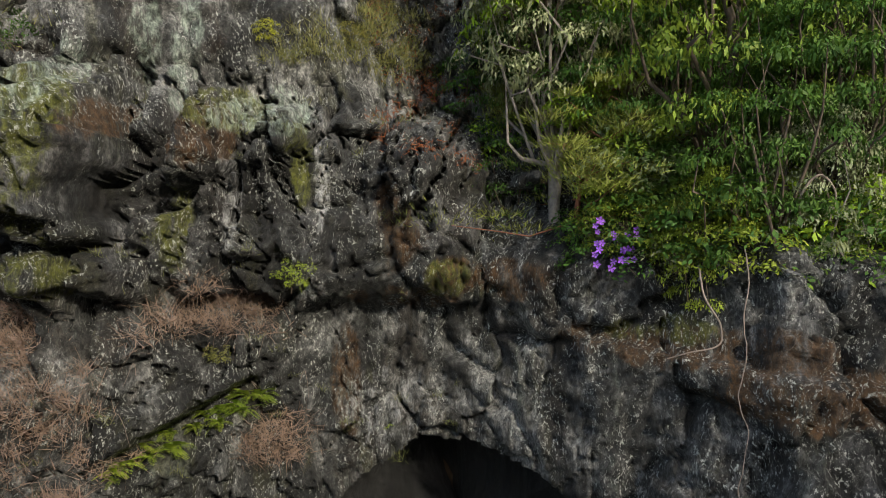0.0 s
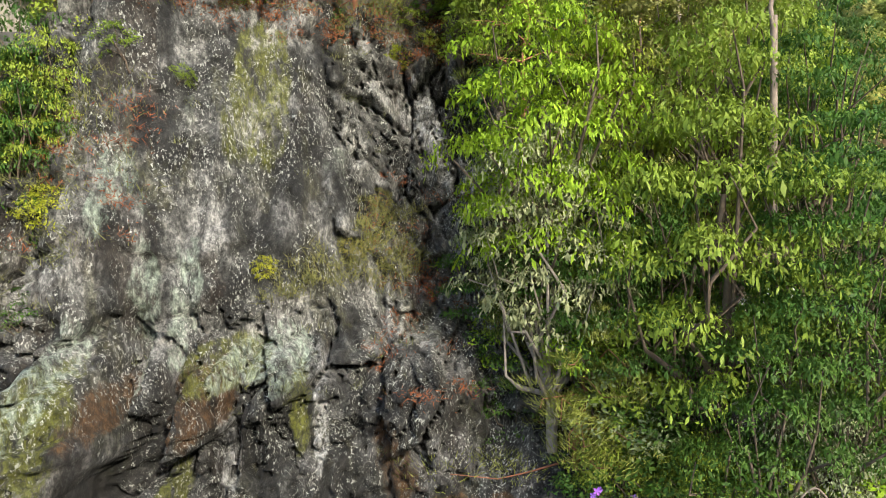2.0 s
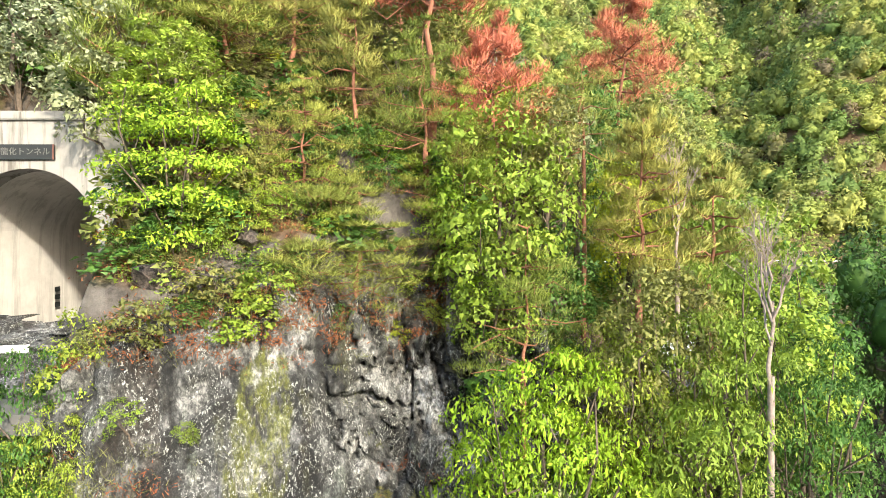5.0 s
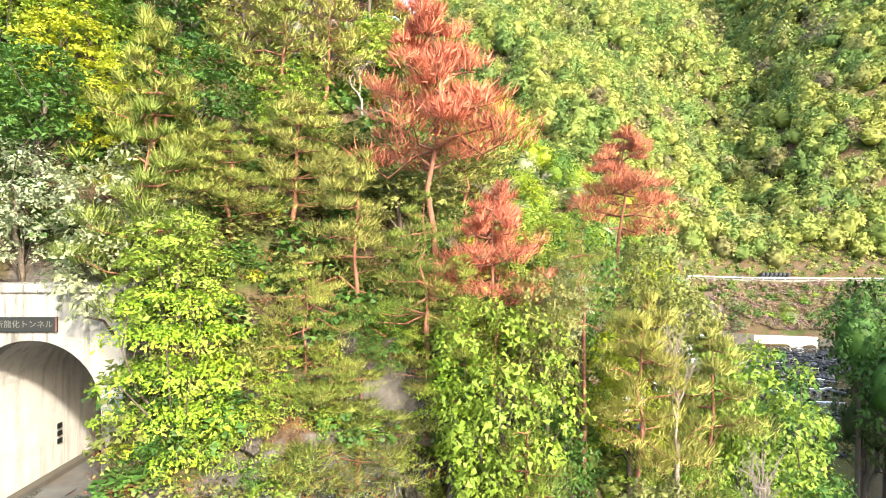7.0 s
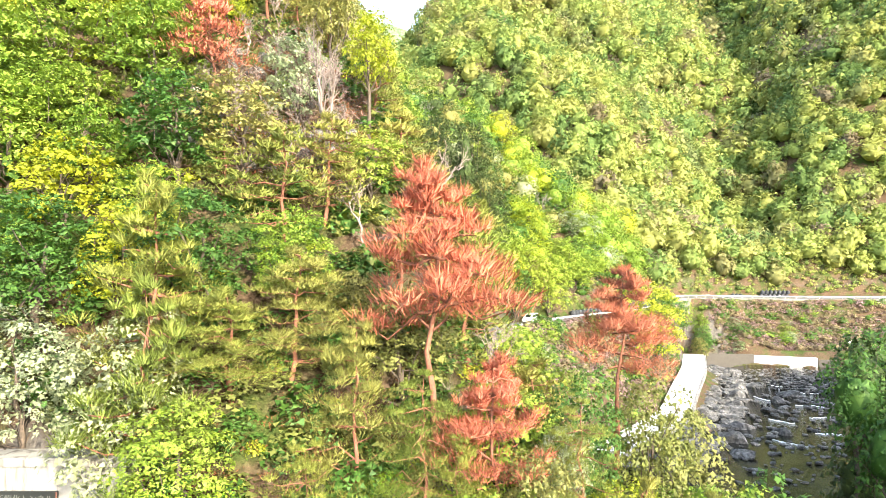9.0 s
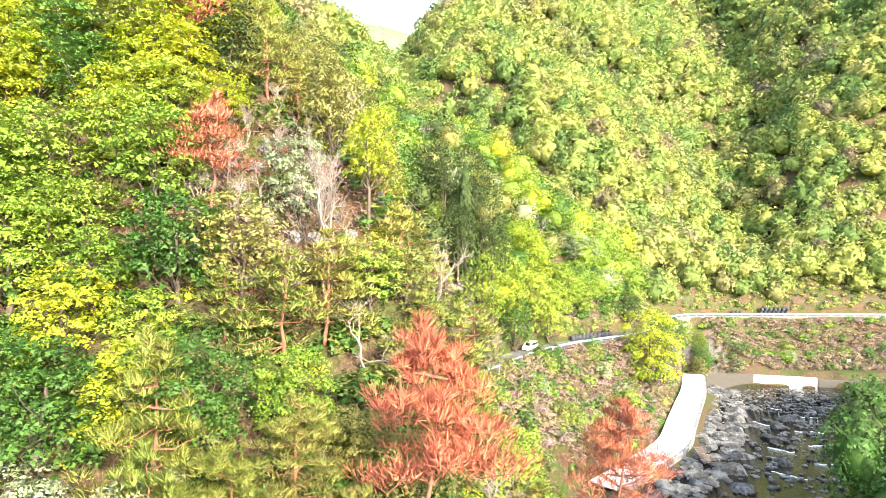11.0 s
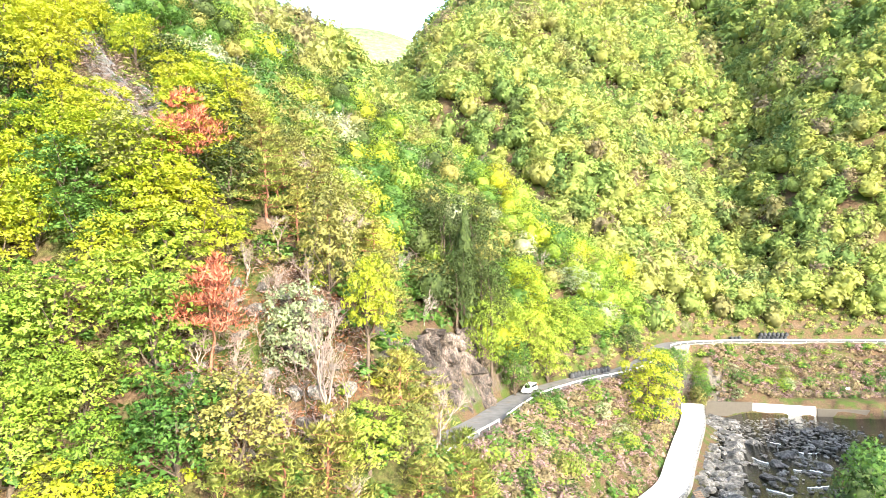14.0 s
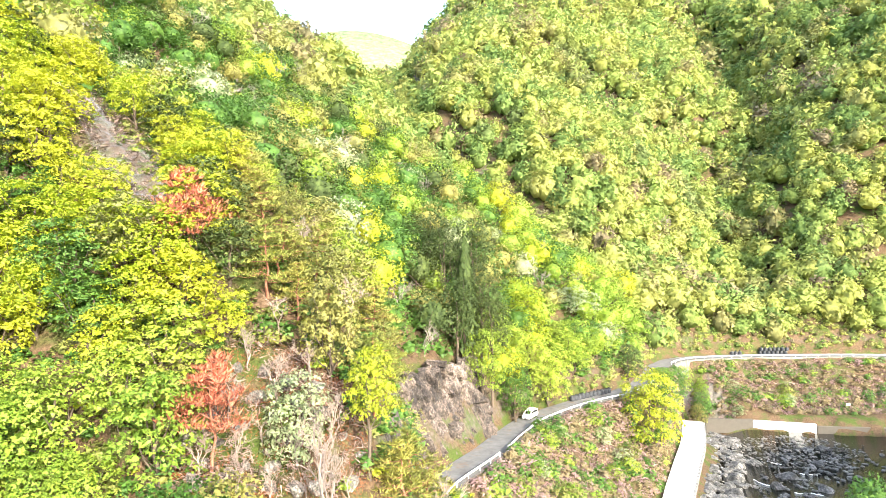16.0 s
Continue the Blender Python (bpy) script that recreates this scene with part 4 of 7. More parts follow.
# ---- trees of the far slopes ----
def scatter(seed, count, xr, yr, gap, ok):
    """Random places, no two nearer than about the gap, where ok() holds."""
    rng = np.random.default_rng(seed)
    p = np.stack([rng.uniform(*xr, count), rng.uniform(*yr, count)], 1)
    p = p[ok(p[:, 0], p[:, 1])]
    kept = np.zeros((0, 2))
    for q in p:
        if len(kept) and np.min(np.hypot(*(kept - q).T)) < gap * rng.uniform(0.75, 1.25):
            continue
        kept = np.vstack([kept, q])
    return kept
MATS = {"fresh": M_FRESH, "yellow": M_YELLOW, "spring": M_SPRING, "green": M_GREEN, "dark": M_DARK, "olive": M_OLIVE, "silver": M_SILVER, "maple": M_MAPLE, "lime": M_LIME}
WORDS = {"fresh": "round leafy tree in vivid fresh green leaf at the cliff edge", "lime": "leafy tree in soft lime-green spring leaf", "yellow": "leafy tree in bright yellow-green spring leaf", "spring": "leafy tree in fresh light green spring leaf", "green": "full leafy tree in mid-green leaf",
         "dark": "dense dark evergreen leafy tree", "olive": "thin-leaved tree with olive and brownish young leaves", "silver": "tree with pale silvery white young leaves",
         "maple": "maple with flat layers of vivid green leaves", "pine": "green pine with layered needle pads", "rust": "dead pine with rust-red needles",
         "bare": "leafless tree with pale grey twigs", "cedar": "tall narrow dark green conifer", "young_pine": "slim young pine with soft green needles"}


def far_tree(tone, v):
    if tone == "pine":
        return kind_of(("far", "pine", v), lambda: pine(900 + v, 9, 3.6, 1000, 0.8, 0.3, 6, aspect=0.24))
    if tone == "cedar":
        return kind_of(("far", "cedar", v), lambda: cedar(930 + v, 18, 3.6, 4200, 0.55))
    if tone == "bare":
        return kind_of(("far", "bare", v), lambda: bare(940 + v, 9, 3.8, M_GREY_BARK, 4))
    return kind_of(("far", tone, v), lambda: broadleaf(960 + 19 * v + len(tone), 9, 4.4, 1400, 0.34, 0.1, 46, 0.85, leaf=MATS[tone], lobe=0.26, aspect=0.85, corners=3, limbs=5, sides=3, body=True))


def mid_tree(tone, v, back=False):
    """Trees of the spur; back: those farther up it, with fewer and larger leaves."""
    key = ("back" if back else "mid", tone, v)
    if tone in ("pine", "rust", "young_pine"):
        leaf = {"pine": M_NEEDLE, "rust": M_RUST, "young_pine": M_SOFT}[tone]
        return kind_of(key, lambda: pine(300 + 7 * v + len(tone), 7, 2.9, 2800 if back else 10500, 0.44 if back else 0.38, 0.45 if tone == "rust" else 0.2, 9, leaf=leaf, aspect=0.1 if back else 0.045))
    if tone == "bare":
        return kind_of(("mid", "bare", v), lambda: bare(340 + v, 7, 2.6, M_TWIG, 4))
    if tone == "maple":
        return kind_of(key, lambda: broadleaf(350 + v, 6, 2.6, 10000, 0.13, 0.1, 80, 0.2, leaf=M_MAPLE, lobe=0.24, aspect=0.5, corners=4, droop=0.05, limbs=20, layered=True))
    return kind_of(key, lambda: broadleaf(360 + 11 * v + len(tone), 6, 2.7, 3900 if back else 6600, 0.17 if back else 0.135, 0.05, 60 if back else 70, 0.72, leaf=MATS[tone], lobe=0.22 if back else 0.2, aspect=0.8 if back else 0.7, corners=3, limbs=8, sides=3))


def near_tree(tone, v):
    if tone in ("pine", "rust"):
        return kind_of(("near", tone, v), lambda: pine(600 + v, 4, 2.8, 12000, 0.18, 0.15, 8, leaf=M_NEEDLE if tone == "pine" else M_RUST, aspect=0.05, lift=0.04))
    if tone == "maple":
        return kind_of(("near", tone, v), lambda: broadleaf(620 + v, 4, 2.4, 9000, 0.1, 0.1, 80, 0.2, leaf=M_MAPLE, lobe=0.24, aspect=0.5, droop=0.1, corners=4, limbs=20, layered=True))
    return kind_of(("near", tone, v), lambda: broadleaf(640 + 13 * v + len(tone), 6, 2.7, 15500, 0.1, 0.04, 84, 0.34, leaf=MATS[tone], lobe=0.22, layered=tone in ("green", "lime"), bark=M_GREY_BARK if tone == "silver" else M_BARK, droop=0.45, aspect=0.42, corners=4, limbs=26))


def shrub(tone, v, near=False):
    return kind_of(("shrub", tone, v, near), lambda: broadleaf(700 + 17 * v + len(tone), 1.6, 1.0, 2200 if near else 900, 0.085 if near else 0.12, 0.05, 22, 0.5, leaf=MATS[tone], lobe=0.3, aspect=0.45 if near else 0.6, corners=4 if near else 3, limbs=6))


def stand(name, meshes, x, y, ztop, width, size, label, group="", zbot=None, category="tree"):
    """A tree with its top at the given height and a crown of that width, rooted in the ground at x, y. size: height and radius of the pattern."""
    z = land1(x, y)
    if zbot is not None:
        z = min(z, zbot)
    s = width / (2 * size[1])
    tall = max(ztop - z, 0.8)
    sz = s * min(1.45, tall / (size[0] * s))
    lift = tall + 0.1 - size[0] * sz
    ob = new(name)
    ob.matrix_world = pose(x, y, z - 0.1, 0, 0, random.uniform(0, 360))
    tagged(ob, label, category, group)
    trunk = part_me("trunk", meshes[0], ob)
    trunk.scale, trunk.location = (s, s, sz), (0, 0, lift)
    crown = part_me("crown", meshes[1], ob)
    crown.scale, crown.location = (s, s, sz), (0, 0, lift)
    if lift > 0.4:
        r = 0.03 * size[0] * s
        part_me("stem", mesh_np("stem", *tube_np([(0, 0, -0.4), (0.05 * s, 0, lift * 0.5), (0, 0, lift + 0.3 * sz)], [r * 1.2, r, r * 0.9], 7), meshes[0].materials[0], True), ob)
    return ob


NAMES = {"yellow": "chestnut_tree", "spring": "broadleaf_tree", "dark": "evergreen_tree", "olive": "budding_tree", "pine": "pine_tree", "rust": "dead_pine", "young_pine": "pine_tree", "bare": "bare_tree", "cedar": "conifer", "maple": "maple_tree", "silver": "flowering_tree"}

# trees on the hillside above the road
def above_road(x, y):
    s, _ = off_line(x, y, ROAD_S)
    cut = (s < 12) & (x > -12) & (x < 12) & (y > 92) & (y < 128)
    return (s > 5.5) & (s < 105) & (np.abs(x) < 0.74 * y + 6) & ~cut & (land1(x, y) > 14)


random.seed(5)
hill_spots = scatter(11, 9000, (-110, 60), (68, 205), 4.9, above_road)
hill_spots = hill_spots[np.argsort(np.hypot(*hill_spots.T))]
TONES = ["spring"] * 2 + ["lime"] * 3 + ["yellow"] + ["green"] * 9 + ["dark"] * 3 + ["olive"] * 6 + ["silver"] + ["bare"] * 2 + ["pine"]
SUNNY = ["lime"] * 6 + ["yellow"] * 4 + ["spring"] * 6 + ["silver"] + ["olive"] * 2 + ["green"] + ["bare"]
for x, y in hill_spots[:440]:
    tone = random.choice(SUNNY if x > 0.08 * y else TONES)
    s = random.uniform(0.8, 1.25)
    plant(NAMES.get(tone, "leafy_tree"), far_tree(tone, random.randrange(3)), x, y, land1(x, y) - 0.3, s, WORDS[tone] + " on the hillside", group="trees on the hillside", stretch=random.uniform(0.85, 1.2))

for x, y, top, w, tone in ((4.5, 124, 55, 7, "cedar"), (0.5, 128, 60, 9, "dark"), (8.0, 125, 51, 8.5, "dark"), (6.5, 131, 60, 9, "dark"), (-3, 132, 61, 10, "dark"), (10, 124, 45, 8, "dark"), (3, 121, 48, 8, "dark"),
                           (19, 139, 36, 13, "spring"), (27, 149, 35, 14, "spring"), (36, 158, 33, 12, "spring"), (13, 135, 40, 12, "spring"), (24, 141, 30, 11, "spring"), (8, 121, 38, 9, "lime"), (31, 152, 36, 12, "lime"), (15, 128, 30, 8, "green"), (36, 166, 43, 14, "silver"), (43, 165, 30, 10, "spring"),
                           (20, 150, 46, 12, "yellow"), (68, 181, 18.5, 7, "green"), (73, 188, 17.0, 6, "lime"), (62, 173, 19.5, 7, "green"), (79, 188.6, 9, 6, "green"), (77, 185, 6, 5, "olive"), (80.5, 193, 12, 6, "lime"), (84, 196, 11, 5, "green"), (58, 165, 21, 7, "lime"), (49, 145, 24.6, 15, "yellow"), (54, 153, 22, 9, "green"), (50, 166, 27, 8, "dark"), (4, 131, 45, 10, "yellow")):
    z = land1(x, y)
    stand(NAMES.get(tone, "leafy_tree"), far_tree(tone, 0) if tone == "cedar" else mid_tree(tone, random.randrange(3)), x, y, top, w, (18, 3.6) if tone == "cedar" else (6, 2.7), WORDS[tone] + " beside the road", "trees by the road", 6.0 if (x, y) == (49, 145) else None)

# the woods of the far mountain
def crown_forms(rng, count, leaves, size, aspect=0.8, core=0.7, lobes=13):
    """Small whole crowns: clumps of leaves on a dome, as triangles about the origin. core above a half: a shaded inside too."""
    forms = []
    for i in range(count):
        n = ball(rng, lobes * 6, -0.25)
        c = n * (0.62 + 0.22 * vnoise(n[:, 0] * 2, n[:, 1] * 2, n[:, 2] * 2 + 9 * i, i) + 0.12 * rng.random(len(n)))[:, None]
        c = spread_out(rng, c, lobes)
        tufted = sprays(rng, c, np.zeros(3), 0.4, 0.95, max(leaves // lobes, 4), size, aspect, 3, 0.05)
        tri, nor = [v[f].reshape(-1, 3) for v, f, _ in tufted], [q[2] for q in tufted]
        if core > 0.5:
            v, n = bumpy_core(c, np.zeros(3), np.ones(3), core * 0.88, 2 if leaves > 200 else 1)
            tri.append(v)
            nor.append(n)
        forms.append((np.concatenate(tri), np.concatenate(nor)))
    return forms


def crowns_np(rng, forms, spots, radii, heights, rise=(0.7, 1.2), tall=(0.85, 1.3)):
    """Crowns at the spots: corners, faces, normals, and a tone for each crown."""
    out, nor, tone = [], [], []
    for (x, y), r, h in zip(spots, radii, heights):
        a, (v, n) = rng.uniform(0, 6.28), forms[rng.integers(len(forms))]
        c, s = math.cos(a), math.sin(a)
        nor.append(np.stack([n[:, 0] * c - n[:, 1] * s, n[:, 0] * s + n[:, 1] * c, n[:, 2]], 1))
        c, s = c * r, s * r
        out.append(np.stack([v[:, 0] * c - v[:, 1] * s + x, v[:, 0] * s + v[:, 1] * c + y, v[:, 2] * r * rng.uniform(*tall) + h + r * rng.uniform(*rise)], 1))
        tone.append(np.full(len(v), rng.random()))
    v = np.concatenate(out)
    return v, np.arange(len(v)).reshape(-1, 3), np.concatenate(nor), np.concatenate(tone)


def growth(name, data, material, words, category):
    """One mass of crowns, each with a tone of its own."""
    v, f, n, tone = data
    me = mesh_np(name, v, f, material, normals=n)
    me.attributes.new("tone", "FLOAT", "POINT").data.foreach_set("value", tone.astype(np.float32))
    return tagged(new(name, me), words, category, kind="stuff")


def far_side(x, y):
    s, _ = off_line(x, y, ROAD_S)
    return (s > 5) & ~((s < 105) & (x < 60) & (y < 205)) & (x > -0.46 * y) & (x < 0.76 * y + 6)


def far_forest():
    """Crowns packed over the far slopes, with the lower leaf layer between them."""
    rng = np.random.default_rng(77)
    masses = []
    for y0, y1, gap, leaves, lobes, size in ((172, 300, 4.9, 270, 15, 0.185), (300, 430, 6.2, 180, 13, 0.2), (430, 640, 8.4, 130, 12, 0.22)):
        X, Y = np.meshgrid(np.arange(-300, 480, gap), np.arange(y0, y1, gap))
        p = np.stack([X.ravel(), Y.ravel()], 1)
        p = p + rng.normal(0, gap * 0.4, p.shape)
        p = p[far_side(p[:, 0], p[:, 1])]
        masses.append(crowns_np(rng, crown_forms(rng, 8, leaves, size, 0.9, 0.84, lobes), p, gap * rng.choice((0.78, 0.9, 1.05, 1.25), len(p)), land1(p[:, 0], p[:, 1]) + 0.5, (0.3, 1.0), (0.95, 1.45)))
    base = np.cumsum([0] + [len(q[0]) for q in masses])
    v, f, n, tone = (np.concatenate([q[k] + (base[i] if k == 1 else 0) for i, q in enumerate(masses)]) for k in range(4))
    return v, f, n, tone


def hazed_leaf_material():
    n = Nodes("hazed_woods_leaf", 0.8)
    n.bsdf.inputs["Specular IOR Level"].default_value = 0.12
    at = n.tree.nodes.new("ShaderNodeAttribute")
    at.attribute_name = "tone"
    # crown tones lightened, with blue added, to paint in mountain haze
    c = n.ramp(at.outputs["Fac"], (0.0, (0.125, 0.2, 0.06)), (0.25, (0.215, 0.29, 0.08)), (0.5, (0.295, 0.345, 0.09)), (0.78, (0.345, 0.36, 0.1)), (0.9, (0.28, 0.275, 0.105)), (0.97, (0.22, 0.175, 0.115)), (1.0, (0.12, 0.18, 0.055)))
    c = n.mix(1.0, c, n.ramp(n.geo.outputs["Random Per Island"], (0.0, 0.8), (1.0, 1.2)), "MULTIPLY")
    c = n.mix(n.ramp(n.noise(0.02, 4.0), (0.56, 0.0), (0.7, 0.5)), c, (0.22, 0.19, 0.12))
    n.color(c)
    trans = n.tree.nodes.new("ShaderNodeBsdfTranslucent")
    n.link(c, trans.inputs[0])
    m = n.tree.nodes.new("ShaderNodeMixShader")
    m.inputs[0].default_value = 0.42
    n.link(n.bsdf.outputs[0], m.inputs[1])
    n.link(trans.outputs[0], m.inputs[2])
    n.link(m.outputs[0], n.tree.nodes["Material Output"].inputs[0])
    return n.mat


HAZED_LEAF = hazed_leaf_material()
growth("far_woods", far_forest(), HAZED_LEAF, "mixed spring woods of light and dark green crowns covering a mountainside", "forest")

# undergrowth between the trees of the hillside
def low_growth(seed, gap, xr, yr, ok, r, leaves, size, aspect=0.8, core=0.64):
    rng = np.random.default_rng(seed)
    X, Y = np.meshgrid(np.arange(*xr, gap), np.arange(*yr, gap))
    p = np.stack([X.ravel(), Y.ravel()], 1)
    p = p + rng.normal(0, gap * 0.3, p.shape)
    p = p[ok(p[:, 0], p[:, 1])]
    return crowns_np(rng, crown_forms(rng, 6, leaves, size, aspect, core), p, rng.uniform(*r, len(p)), land1(p[:, 0], p[:, 1]), (0.1, 0.5), (0.6, 1.1))


growth("hillside_undergrowth", low_growth(31, 3.4, (-110, 60), (66, 205), above_road, (2.0, 3.4), 110, 0.24), M_GREEN, "dense green undergrowth below the hillside trees", "undergrowth")

# ---- banks of the river ----
def on_bank(x, y):
    s, _ = off_line(x, y, ROAD_S)
    a, _ = off_line(x, y, APRON_S)
    r, _ = off_line(x, y, RIVER_S)
    return (s < np.where(x > 70, -5.2, -4.2)) & (s > -26) & ((a > 4.0) | (y > 190.5)) & (y > 88) & (x < 160) & (x < 0.76 * y + 4) & (r > 9) & (land1(x, y) > -1.5)


for seed, gap, leaf, nm, words, r, thin, leaves in ((45, 3.4, M_GREEN, "bank_bushes", "green bushes on the river bank below the road", (0.6, 2.4), 0.8, 110), (46, 1.6, M_BRUSH_GREEN, "bank_brush", "straw-coloured and olive brush on the river bank", (0.7, 1.6), 0.6, 85),
                                      (47, 1.5, M_BRUSH, "dry_brush", "bare dry brush on the river bank", (0.8, 1.6), 0.28, 80), (48, 6.4, M_LIME, "bank_saplings", "fresh green saplings on the river bank", (0.7, 2.6), 0.8, 120)):
    growth(nm, low_growth(seed, gap, (0, 160), (88, 212), on_bank, r, leaves, 0.4 if thin < 0.7 else 0.26, thin, 0.45 if thin < 0.4 else 0.64), leaf, words, "bushes")


def roadside(x, y):
    s, _ = off_line(x, y, ROAD_S)
    return (s > 3.6) & (s < 13) & (x > 14) & (x < 0.76 * y + 5) & (y > 110)


growth("roadside_bushes", low_growth(49, 1.7, (10, 175), (110, 225), roadside, (0.9, 2.0), 60, 0.3), HAZED_LEAF, "leafy bushes on the slope above the road", "bushes")
random.seed(21)
for x, y, top, w, tone in ((42, 64, 23, 8, "green"), (46, 69, 24, 8, "dark"), (52, 74, 24, 9, "green"), (47, 62, 22, 8, "dark"), (58, 84, 22, 9, "green"), (64, 92, 20, 8, "green"), (41, 58, 19, 7, "green"), (56, 78, 15, 8, "dark"),
                           (44, 66, 14, 8, "dark"), (50, 70, 12, 8, "green"), (70, 100, 16, 8, "green"), (48, 66, 18, 8, "green")):
    stand(NAMES.get(tone, "leafy_tree"), far_tree(tone, random.randrange(3)), x + 1, y, top, w, (9, 4.4), WORDS[tone] + " on the opposite bank", "trees on the opposite bank", min(land1(x, y), 4))

# larger shrubs on the banks below the road
random.seed(27)
bank_line = smooth_line(ROAD, 14)
for i in range(70):
    p = bank_line[random.randrange(20, len(bank_line) - 40)]
    a = random.uniform(5.5, 17)
    q = bank_line[min(len(bank_line) - 1, int(np.argmin(np.abs(bank_line - p).sum(1))) + 1)]
    d = (q - p)[:2] / (np.hypot(*(q - p)[:2]) + 1e-9)
    x, y = p[0] + d[1] * a, p[1] - d[0] * a
    if not bool(on_bank(np.array([x]), np.array([y]))[0]):
        continue
    tone = random.choice(["green", "green", "olive", "lime", "dark", "silver", "spring"])
    plant("shrub", shrub(tone, random.randrange(2)), x, y, land1(x, y) - 0.3, random.uniform(1.4, 3.0), {"green": "mid-green", "olive": "brownish olive", "lime": "lime-green", "dark": "dark evergreen", "silver": "pale silvery", "spring": "fresh green"}[tone] + " shrub on the river bank below the road", "shrub", "shrubs on the river bank")

